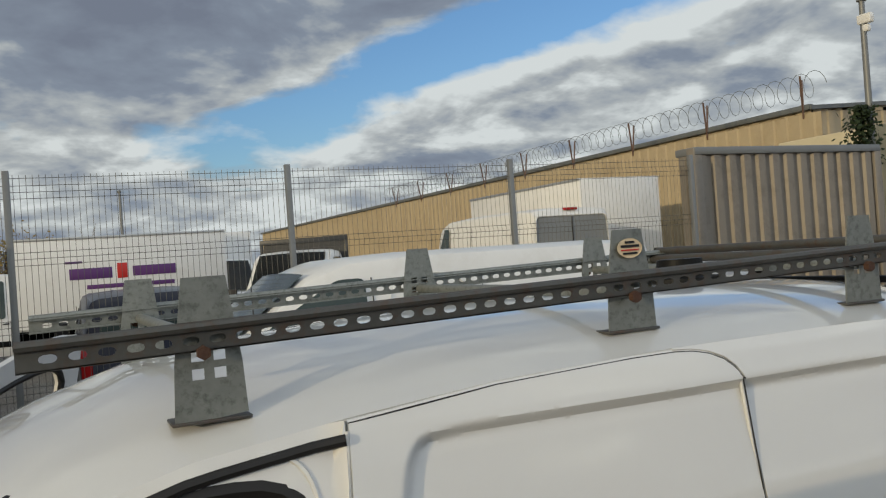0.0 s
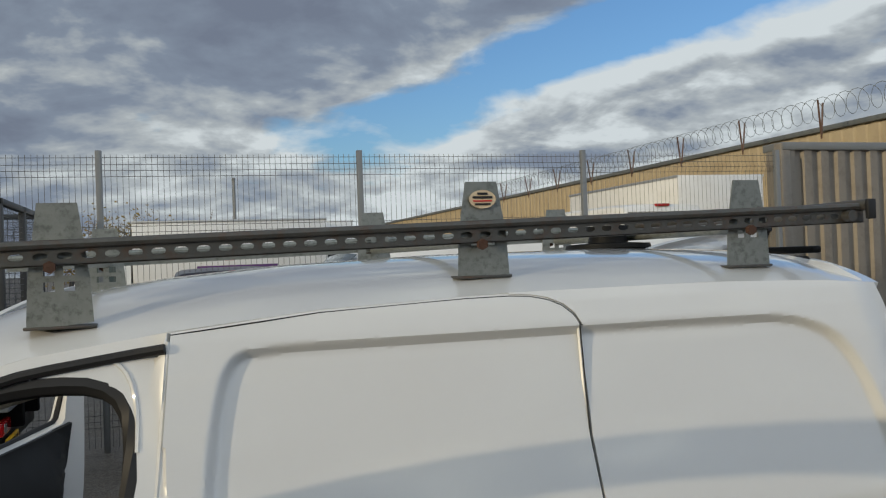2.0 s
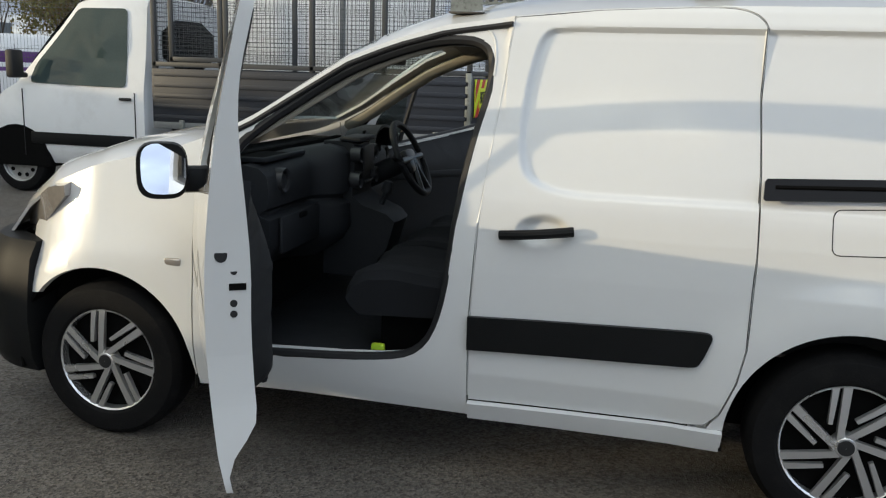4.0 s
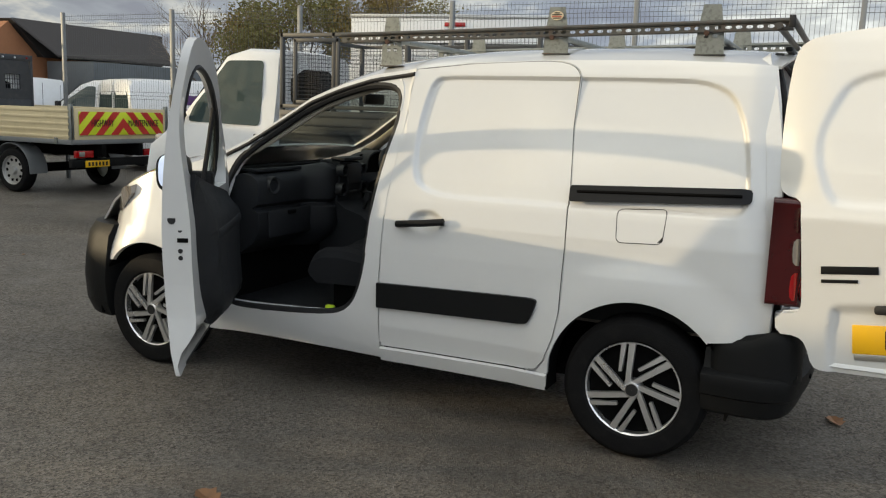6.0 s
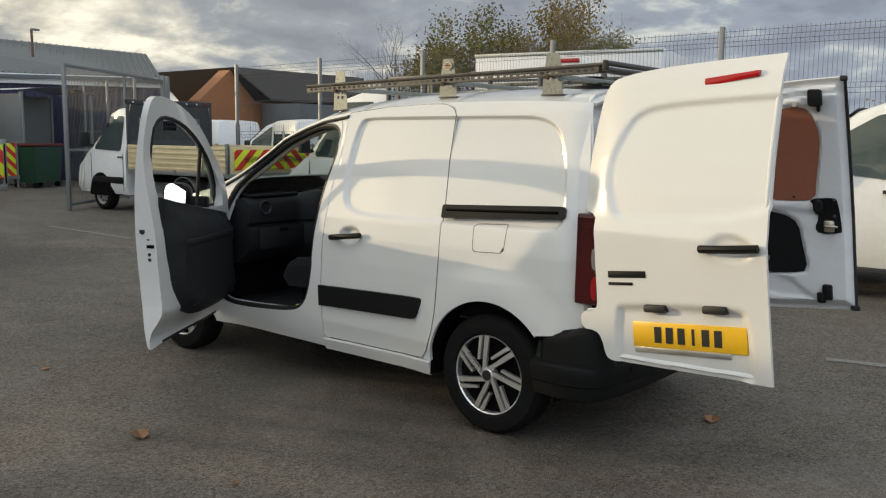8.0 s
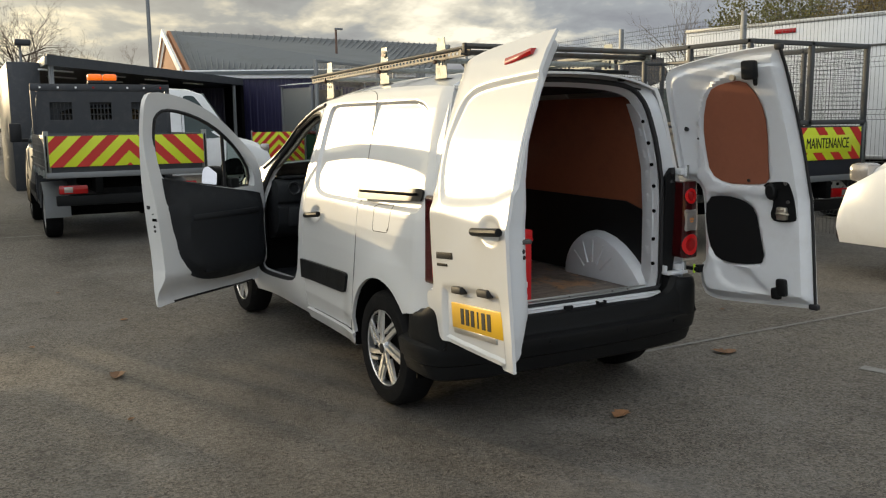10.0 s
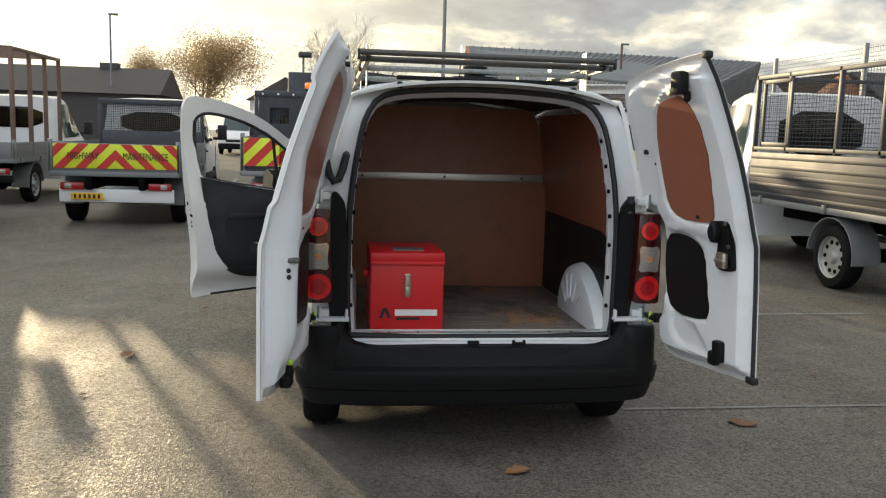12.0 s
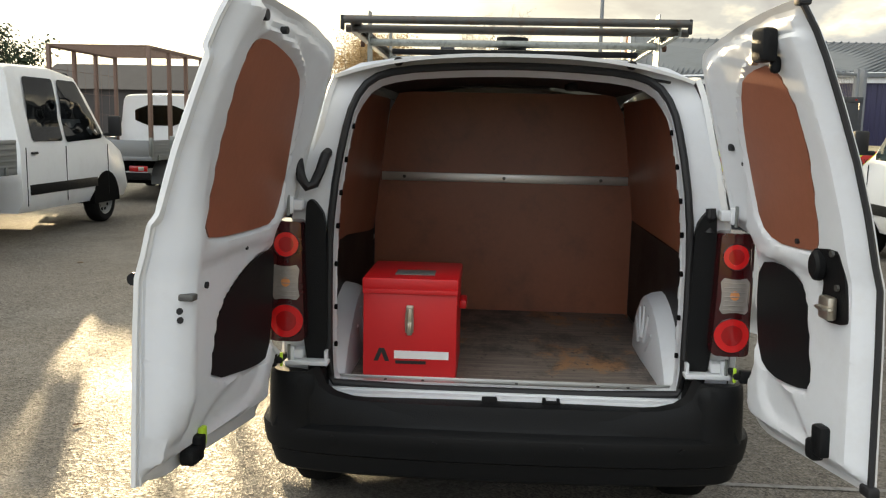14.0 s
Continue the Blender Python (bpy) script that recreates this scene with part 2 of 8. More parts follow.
def asphalt():
    """Damp asphalt: dark stones in binder, drier grey and brown patches, a thin film of water that lies unevenly."""
    m = bpy.data.materials.new("wet_asphalt")
    m.use_nodes = True
    nt = m.node_tree
    N, L = nt.nodes, nt.links
    b = N["Principled BSDF"]
    tc = N.new("ShaderNodeTexCoord")

    def noise_tex(s, d, r=0.55, stretch=(1, 1, 1), turn=0.0):
        mp, n = N.new("ShaderNodeMapping"), N.new("ShaderNodeTexNoise")
        mp.inputs["Scale"].default_value, mp.inputs["Rotation"].default_value = stretch, (0, 0, turn)
        n.inputs["Scale"].default_value, n.inputs["Detail"].default_value, n.inputs["Roughness"].default_value = s, d, r
        L.new(tc.outputs["Object"], mp.inputs[0])
        L.new(mp.outputs[0], n.inputs["Vector"])
        return n.outputs["Fac"]

    def rng(v, a, c, lo, hi):
        n = N.new("ShaderNodeMapRange")
        n.inputs["From Min"].default_value, n.inputs["From Max"].default_value = a, c
        n.inputs["To Min"].default_value, n.inputs["To Max"].default_value = lo, hi
        L.new(v, n.inputs["Value"])
        return n.outputs[0]

    def mixc(f, a, c):
        n = N.new("ShaderNodeMix")
        n.data_type = "RGBA"
        L.new(f, n.inputs["Factor"])
        for k, v in (("A", a), ("B", c)):
            if isinstance(v, tuple):
                n.inputs[k].default_value = (*v, 1)
            else:
                L.new(v, n.inputs[k])
        return n.outputs["Result"]

    def cells(s):
        n = N.new("ShaderNodeTexVoronoi")
        n.inputs["Scale"].default_value = s
        L.new(tc.outputs["Object"], n.inputs["Vector"])
        return n

    vor, coarse = cells(120), cells(60)
    film = noise_tex(0.28, 5, 0.62, (1, 1.7, 1), 0.5)
    patch, fine = noise_tex(0.9, 6, 0.68), noise_tex(220, 2)
    stone = mixc(rng(vor.outputs["Color"], 0, 1, 0, 1), (0.020, 0.018, 0.016), (0.24, 0.214, 0.181))
    col = mixc(rng(patch, 0.50, 0.72, 0, 0.5), stone, (0.215, 0.205, 0.19))
    col = mixc(rng(noise_tex(2.6, 5, 0.7), 0.50, 0.74, 0, 0.5), col, (0.040, 0.034, 0.029))
    col = mixc(rng(film, 0.46, 0.64, 0, 0.55), col, (0.024, 0.022, 0.020))
    col = mixc(rng(noise_tex(14, 4, 0.7), 0.64, 0.70, 0, 0.35), col, (0.20, 0.19, 0.175))
    L.new(col, b.inputs["Base Color"])
    b.inputs["Specular IOR Level"].default_value = 0.15
    L.new(rng(film, 0.36, 0.64, 0.78, 0.62), b.inputs["Roughness"])

    def relief(vs, fs, dist):
        h = N.new("ShaderNodeMath")
        h.operation = "MULTIPLY_ADD"
        L.new(fine, h.inputs[0])
        h.inputs[1].default_value = fs
        L.new(vs, h.inputs[2])
        bp = N.new("ShaderNodeBump")
        bp.inputs["Strength"].default_value, bp.inputs["Distance"].default_value = 1.0, dist
        L.new(h.outputs[0], bp.inputs["Height"])
        return bp.outputs[0]

    L.new(relief(vor.outputs["Distance"], 0.8, 0.0024), b.inputs["Normal"])
    # the film of water: lies over the stones, with their tops showing as glints
    glint = N.new("ShaderNodeMath")
    glint.operation = "MULTIPLY"
    L.new(rng(film, 0.34, 0.60, 0.55, 1.0), glint.inputs[0])
    L.new(rng(coarse.outputs["Color"], 0.25, 0.75, 0.15, 1.0), glint.inputs[1])
    L.new(glint.outputs[0], b.inputs["Coat Weight"])
    L.new(rng(film, 0.40, 0.66, 0.55, 0.40), b.inputs["Coat Roughness"])
    b.inputs["Coat IOR"].default_value = 1.36
    L.new(relief(coarse.outputs["Distance"], 0.35, 0.0036), b.inputs["Coat Normal"])
    return m


ASPHALT = asphalt()
WHITE = surf("white_paint", (0.67, 0.675, 0.668), 0.30, var=0.03, scale=1.5, fine=25, coat=1.0, rough_var=0.06, dirt=(0.62, 0.60, 0.56), dirt_amount=0.12)
WHITE_IN = surf("white_inner_paint", (0.68, 0.70, 0.72), 0.42, var=0.05, scale=3, fine=30, coat=0.2, dirt=(0.5, 0.48, 0.45), dirt_amount=0.25)
WHITE_FAR = surf("white_van_paint", (0.76, 0.77, 0.77), 0.35, var=0.05, scale=1, fine=12, coat=0.3, dirt=(0.5, 0.48, 0.44), dirt_amount=0.3)
NAVY = surf("navy_paint", (0.010, 0.014, 0.032), 0.35, var=0.1, coat=0.2, spec=0.3)
BLACK = surf("black_bumper_plastic", (0.010, 0.0105, 0.011), 0.45, var=0.25, scale=4, fine=220, bump=0.15, rough_var=0.14, dirt=(0.013, 0.013, 0.012), dirt_amount=0.4, spec=0.12)
TRIM = surf("dark_interior_plastic", (0.015, 0.0165, 0.019), 0.6, spec=0.3, var=0.2, scale=5, fine=260, bump=0.2)
GLOSS_BLACK = surf("gloss_black_rail", (0.006, 0.006, 0.007), 0.30, var=0.2, scale=6, spec=0.25, rough_var=0.08)
RUBBER = surf("tyre_rubber", (0.007, 0.007, 0.0075), 0.75, var=0.25, scale=9, fine=140, bump=0.2, dirt=(0.025, 0.024, 0.022), dirt_amount=0.3, spec=0.12)
SEAL = surf("rubber_seal", (0.010, 0.010, 0.011), 0.6, var=0.2)
CLOTH = surf("seat_cloth", (0.014, 0.015, 0.017), 0.95, spec=0.2, var=0.3, scale=12, fine=420, bump=0.4)
PLY = surf("brown_faced_plywood", (0.30, 0.112, 0.066), 0.34, var=0.18, scale=2.5, fine=45, bump=0.04, dirt=(0.22, 0.085, 0.05), dirt_amount=0.5)


# PLY made darker: load-space shade is in the colour, stains besides
SHADED_PLY = surf("shaded_brown_plywood", (0.262, 0.088, 0.046), 0.38, var=0.22, scale=2.5, fine=45, bump=0.04, dirt=(0.13, 0.052, 0.034), dirt_amount=0.6)


def worn_floor():
    """Old ply: greyed boards, dark trodden dirt, raw wood where the face has worn off."""
    m = bpy.data.materials.new("worn_plywood_floor")
    m.use_nodes = True
    nt = m.node_tree
    N, L = nt.nodes, nt.links
    b = N["Principled BSDF"]
    tc = N.new("ShaderNodeTexCoord")

    def noise_tex(sx, sy, d, r, off=0.0):
        mp, n = N.new("ShaderNodeMapping"), N.new("ShaderNodeTexNoise")
        mp.inputs["Scale"].default_value, mp.inputs["Location"].default_value = (sx, sy, 1), (off, off, 0)
        n.inputs["Scale"].default_value, n.inputs["Detail"].default_value, n.inputs["Roughness"].default_value = 1.0, d, r
        L.new(tc.outputs["Object"], mp.inputs[0])
        L.new(mp.outputs[0], n.inputs["Vector"])
        return n.outputs["Fac"]

    def blend(v, a, c, lo, hi):
        r, x = N.new("ShaderNodeMapRange"), N.new("ShaderNodeMix")
        r.inputs["From Min"].default_value, r.inputs["From Max"].default_value = a, c
        L.new(v, r.inputs["Value"])
        x.data_type = "RGBA"
        L.new(r.outputs[0], x.inputs["Factor"])
        for k, col in (("A", lo), ("B", hi)):
            if isinstance(col, tuple):
                x.inputs[k].default_value = (*col, 1)
            else:
                L.new(col, x.inputs[k])
        return x.outputs["Result"]

    grain = noise_tex(60, 4, 4, 0.6)
    col = blend(grain, 0.35, 0.65, (0.15, 0.12, 0.10), (0.27, 0.22, 0.18))
    col = blend(noise_tex(2.2, 3.4, 7, 0.7, 4.0), 0.54, 0.62, col, (0.40, 0.21, 0.10))
    col = blend(noise_tex(1.7, 2.6, 8, 0.75, 1.3), 0.50, 0.64, col, (0.045, 0.038, 0.034))
    col = blend(noise_tex(25, 25, 3, 0.6, 2.0), 0.62, 0.72, col, (0.06, 0.05, 0.045))
    L.new(col, b.inputs["Base Color"])
    b.inputs["Roughness"].default_value = 0.6
    bp = N.new("ShaderNodeBump")
    bp.inputs["Strength"].default_value, bp.inputs["Distance"].default_value = 0.3, 0.004
    L.new(grain, bp.inputs["Height"])
    L.new(bp.outputs[0], b.inputs["Normal"])
    return m


FLOORPLY = worn_floor()
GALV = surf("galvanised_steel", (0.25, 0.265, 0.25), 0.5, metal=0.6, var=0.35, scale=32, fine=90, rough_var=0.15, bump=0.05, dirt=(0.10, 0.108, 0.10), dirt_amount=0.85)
GALV_DARK = surf("dark_rust_spotted_steel", (0.10, 0.10, 0.095), 0.55, metal=0.6, var=0.35, scale=14, fine=90, dirt=(0.12, 0.05, 0.02), dirt_amount=0.5)
ALU = surf("aluminium", (0.55, 0.55, 0.53), 0.38, metal=0.9, var=0.1, scale=8)
ALLOY = surf("silver_wheel_trim", (0.74, 0.74, 0.74), 0.28, metal=0.85, var=0.06, coat=0.3)
STEELRIM = surf("silver_steel_wheel", (0.42, 0.42, 0.41), 0.45, metal=0.6, var=0.12)
CHROME = surf("mirror_glass", (0.85, 0.87, 0.9), 0.03, metal=1.0, var=0.01, rough_var=0.01)
LATCH = surf("zinc_latch", (0.5, 0.46, 0.38), 0.35, metal=0.9, var=0.15, scale=30)
RED_BOX = surf("red_powder_coat", (0.62, 0.012, 0.016), 0.42, var=0.08, scale=4, fine=180, bump=0.06)
RED_LENS = surf("red_lamp_lens", (0.36, 0.005, 0.006), 0.12, var=0.1, scale=20, coat=0.4, rough_var=0.04)
DARKRED_LENS = surf("dark_red_lamp_lens", (0.042, 0.003, 0.004), 0.10, var=0.1, scale=20, coat=0.15, rough_var=0.04)
CLEAR_LENS = surf("clear_lamp_lens", (0.40, 0.37, 0.34), 0.12, metal=0.5, var=0.25, scale=40, coat=0.9, rough_var=0.04)
RED_REFLECTOR = surf("bright_red_ring_lens", (0.66, 0.010, 0.012), 0.15, var=0.1, scale=30, coat=0.3)
AMBER_LENS = surf("amber_bulb_lens", (0.55, 0.22, 0.08), 0.15, var=0.15, scale=30, coat=0.5)
AMBER = surf("amber_beacon", (0.9, 0.16, 0.01), 0.2, var=0.1, coat=0.6, emit=(1.0, 0.18, 0.01, 0.5))
YELLOW_PLATE = surf("yellow_plate", (0.80, 0.46, 0.015), 0.35, var=0.05, scale=6, fine=40, dirt=(0.55, 0.36, 0.08), dirt_amount=0.2)
CHEV_Y = surf("fluorescent_yellow", (0.62, 0.72, 0.03), 0.42, var=0.08, scale=4)
CHEV_R = surf("retroreflective_red", (0.52, 0.028, 0.022), 0.42, var=0.1, scale=4)
INK = surf("black_ink", (0.012, 0.012, 0.012), 0.5, var=0.1)
WHITE_INK = surf("white_ink", (0.82, 0.82, 0.80), 0.5, var=0.04)
LIME = surf("lime_plastic", (0.50, 0.75, 0.04), 0.45, var=0.05)
CAGE_STEEL = surf("dark_grey_cage_steel", (0.05, 0.053, 0.056), 0.5, var=0.18, scale=5, metal=0.15)
GREY_STEEL = surf("grey_painted_steel", (0.20, 0.21, 0.215), 0.5, var=0.14, scale=5, metal=0.3)
FENCE = surf("green_grey_fence_wire", (0.11, 0.113, 0.105), 0.5, metal=0.4, var=0.15)
DARK_STEEL = surf("dark_painted_steel", (0.030, 0.034, 0.040), 0.45, var=0.25, scale=4, dirt=(0.09, 0.085, 0.08), dirt_amount=0.4)
CREAM = surf("cream_dropside_paint", (0.62, 0.52, 0.32), 0.45, var=0.1, scale=2, dirt=(0.35, 0.28, 0.16), dirt_amount=0.35)
RUST = surf("rusty_bolt", (0.065, 0.03, 0.018), 0.8, var=0.4, scale=60, fine=200, bump=0.3)
GLASS = glass("window_glass", (0.62, 0.68, 0.66))
DARK_GLASS = glass("tinted_glass", (0.16, 0.18, 0.19))
SCREEN = glass("windscreen_glass", (0.84, 0.88, 0.86))
# near-black: the shade of holes, wells and undersides is put into the colour
SHADE_BLACK = surf("shade_black", (0.003, 0.003, 0.003), 0.9, var=0.2, spec=0.1)


# ---- mesh tools ----
def thing(name, at=(0, 0, 0), turn=0.0, label="", category="", group=""):
    ob = new(name)
    ob.matrix_world = pose(*at, 0, 0, turn)
    return tagged(ob, label, category, group)


def part(name, bm, material, parent=None, label="", smooth=True, angle=35):
    me = bpy.data.meshes.new(name)
    bm.normal_update()
    bm.to_mesh(me)
    bm.free()
    me.materials.append(material)
    if smooth:
        me.shade_smooth()
        me.set_sharp_from_angle(angle=radians(angle))
    ob = new(name, me)
    if parent is not None:
        ob.parent = parent
    if label:
        ob["label"] = label
    return ob


def box(bm, c, s, bevel=0.0, m=None, seg=2):
    g = bmesh.ops.create_cube(bm, size=1.0)["verts"]
    for v in g:
        v.co = Vector((v.co.x * s[0] + c[0], v.co.y * s[1] + c[1], v.co.z * s[2] + c[2]))
    if bevel:
        es = list({e for v in g for e in v.link_edges})
        r = bmesh.ops.bevel(bm, geom=es, offset=bevel, segments=seg, affect="EDGES", profile=0.5)
        g = list({v for f in r["faces"] for v in f.verts} | {v for v in g if v.is_valid})
    if m is not None:
        bmesh.ops.transform(bm, matrix=m, verts=g)
    return bm


def boxes(*rows, bevel=0.0):
    bm = bmesh.new()
    for c, s in rows:
        box(bm, c, s, bevel)
    return bm


def rod(bm, p, q, r, r2=None, seg=10):
    p, q = Vector(p), Vector(q)
    d = q - p
    m = Matrix.Translation((p + q) / 2) @ d.to_track_quat("Z", "Y").to_matrix().to_4x4()
    bmesh.ops.create_cone(bm, cap_ends=True, segments=seg, radius1=r, radius2=r if r2 is None else r2, depth=d.length, matrix=m)
    return bm


def tube(bm, pts, r, seg=8, closed=False):
    """A round bar along a line of points."""
    pts = [Vector(p) for p in pts]
    n = len(pts)
    rings = []
    up = Vector((0, 0, 1))
    for i, p in enumerate(pts):
        a = pts[(i - 1) % n] if closed or i else p
        b = pts[(i + 1) % n] if closed or i < n - 1 else p
        t = (b - a).normalized()
        s = t.cross(up)
        if s.length < 0.05:
            s = t.cross(Vector((1, 0, 0)))
        s.normalize()
        u = s.cross(t)
        rings.append([bm.verts.new(p + r * (math.cos(k * 2 * math.pi / seg) * s + math.sin(k * 2 * math.pi / seg) * u)) for k in range(seg)])
    for i in range(n if closed else n - 1):
        a, b = rings[i], rings[(i + 1) % n]
        for k in range(seg):
            bm.faces.new((a[k], a[(k + 1) % seg], b[(k + 1) % seg], b[k]))
    if not closed:
        bm.faces.new(rings[0][::-1])
        bm.faces.new(rings[-1])
    return bm


def loft(bm, rings, closed=True, caps=True):
    """Skin over rings of points, all of one length."""
    vs = [[bm.verts.new(p) for p in r] for r in rings]
    n = len(vs[0])
    for a, b in zip(vs, vs[1:]):
        for k in range(n if closed else n - 1):
            bm.faces.new((a[k], a[(k + 1) % n], b[(k + 1) % n], b[k]))
    if caps and closed:
        bm.faces.new(vs[0][::-1])
        bm.faces.new(vs[-1])
    bmesh.ops.recalc_face_normals(bm, faces=bm.faces[:])
    return bm


def lathe(bm, profile, seg=48, at=(0, 0, 0)):
    """Turns a profile of (radius, y) round the y axis."""
    rings = []
    for r, y in profile:
        rings.append([bm.verts.new((at[0] + r * math.cos(k * 2 * math.pi / seg), at[1] + y, at[2] + r * math.sin(k * 2 * math.pi / seg))) for k in range(seg)])
    for a, b in zip(rings, rings[1:]):
        for k in range(seg):
            bm.faces.new((a[k], a[(k + 1) % seg], b[(k + 1) % seg], b[k]))
    bmesh.ops.recalc_face_normals(bm, faces=bm.faces[:])
    return bm


def rounded(pts, rounds=2, closed=True):
    """Cuts corners off a line of 2D points, so that it curves."""
    for _ in range(rounds):
        out = []
        n = len(pts)
        for i in range(n if closed else n - 1):
            (ax, ay), (bx, by) = pts[i], pts[(i + 1) % n]
            out += [(0.75 * ax + 0.25 * bx, 0.75 * ay + 0.25 * by), (0.25 * ax + 0.75 * bx, 0.25 * ay + 0.75 * by)]
        pts = out if closed else [pts[0]] + out + [pts[-1]]
    return pts


def soft(pts, r=0.05, n=3):
    """Rounds each corner of a closed 2D line by the same small length."""
    out = []
    for i, p in enumerate(pts):
        p, a, b = Vector(p), Vector(pts[i - 1]), Vector(pts[(i + 1) % len(pts)])
        u, w = a - p, b - p
        s, e = p + u * min(0.45, r / u.length), p + w * min(0.45, r / w.length)
        for k in range(n + 1):
            t = k / n
            out.append(tuple(s * (1 - t) ** 2 + p * 2 * t * (1 - t) + e * t * t))
    return out


def panel(outline, fn, holes=(), step=0.05, thick=0.0, back=None):
    """A sheet with holes, cut from a flat outline (a, b), gridded and laid on the surface fn(a, b)."""
    bm = bmesh.new()
    for lp in (outline, *holes):
        lp = [p for i, p in enumerate(lp) if math.hypot(p[0] - lp[i - 1][0], p[1] - lp[i - 1][1]) > 1e-4]
        vs = [bm.verts.new((a, b, 0)) for a, b in lp]
        for i in range(len(vs)):
            bm.edges.new((vs[i], vs[(i + 1) % len(vs)]))
    bmesh.ops.triangle_fill(bm, use_beauty=True, use_dissolve=False, edges=bm.edges[:], normal=(0, 0, 1))
    if step:
        for ax in (0, 1):
            lo, hi = min(p[ax] for p in outline), max(p[ax] for p in outline)
            cuts = [lo + step * k for k in range(1, int((hi - lo) / step) + 1)]
            no = (1, 0, 0) if ax == 0 else (0, 1, 0)
            for c in cuts:
                co = (c, 0, 0) if ax == 0 else (0, c, 0)
                bmesh.ops.bisect_plane(bm, geom=bm.verts[:] + bm.edges[:] + bm.faces[:], dist=1e-5, plane_co=co, plane_no=no)
    if back:
        rear = {v: bm.verts.new(back(v.co.x, v.co.y)) for v in bm.verts[:]}
        rim = [e.verts[:] for e in bm.edges if len(e.link_faces) == 1]
        for f in bm.faces[:]:
            bm.faces.new([rear[v] for v in reversed(f.verts)])
        for a, b in rim:
            bm.faces.new((a, b, rear[b], rear[a]))
        for v in rear:
            v.co = Vector(fn(v.co.x, v.co.y))
        bmesh.ops.recalc_face_normals(bm, faces=bm.faces[:])
        return bm
    for v in bm.verts:
        v.co = Vector(fn(v.co.x, v.co.y))
    bmesh.ops.recalc_face_normals(bm, faces=bm.faces[:])
    if thick:
        thicken(bm, thick)
    return bm


def thicken(bm, thick):
    """Gives a sheet a back, set off along the point normals, and joins the two round the edges."""
    bm.normal_update()
    front = bm.faces[:]
    rim = [e for e in bm.edges if len(e.link_faces) == 1]
    back = {v: bm.verts.new(v.co - v.normal * thick) for v in bm.verts[:]}
    for f in front:
        bm.faces.new([back[v] for v in reversed(f.verts)])
    for e in rim:
        a, b = e.verts
        bm.faces.new((a, b, back[b], back[a]))
    bmesh.ops.recalc_face_normals(bm, faces=bm.faces[:])
    return bm


def moved(bm, m):
    bmesh.ops.transform(bm, matrix=m, verts=bm.verts[:])
    if m.determinant() < 0:
        bmesh.ops.reverse_faces(bm, faces=bm.faces[:])
    return bm


def interp(x, table):
    if x <= table[0][0]:
        return table[0][1]
    for (a, va), (b, vb) in zip(table, table[1:]):
        if x <= b:
            return va + (vb - va) * (x - a) / (b - a)
    return table[-1][1]


def smooth01(x):
    x = max(0.0, min(1.0, x))
    return x * x * (3 - 2 * x)


def inside_depth(a, b, poly):
    """How far a point lies inside a polygon (negative outside)."""
    d, ins = 1e9, False
    n = len(poly)
    for i in range(n):
        (ax, ay), (bx, by) = poly[i], poly[(i + 1) % n]
        ex, ey = bx - ax, by - ay
        t = max(0, min(1, ((a - ax) * ex + (b - ay) * ey) / (ex * ex + ey * ey + 1e-12)))
        d = min(d, math.hypot(a - ax - t * ex, b - ay - t * ey))
        if (ay > b) != (by > b) and a < ax + (b - ay) * ex / (by - ay):
            ins = not ins
    return d if ins else -d


def sweep(plan, profile, closed=False):
    """Carries a profile of (out, z) along a plan line of (x, y); out is to the right of the way along it."""
    rings = []
    n = len(plan)
    for i, (x, y) in enumerate(plan):
        ax, ay = plan[max(i - 1, 0)]
        bx, by = plan[min(i + 1, n - 1)]
        l = math.hypot(bx - ax, by - ay)
        nx, ny = (by - ay) / l, -(bx - ax) / l
        rings.append([(x + nx * o, y + ny * o, z) for o, z in profile])
    return loft(bmesh.new(), rings, closed=True)


def words(text, size, material, parent, m, name="lettering", depth=0.002, align="CENTER"):
    """Flat letters of the built-in font, as a mesh."""
    cu = bpy.data.curves.new(name, "FONT")
    cu.body, cu.size, cu.extrude, cu.align_x, cu.align_y = text, size, depth, align, "CENTER"
    tmp = bpy.data.objects.new(name, cu)
    me = bpy.data.meshes.new_from_object(tmp)
    bpy.data.objects.remove(tmp)
    bpy.data.curves.remove(cu)
    me.transform(m)
    me.materials.clear()
    me.materials.append(material)
    ob = new(name, me)
    ob.parent = parent
    return ob


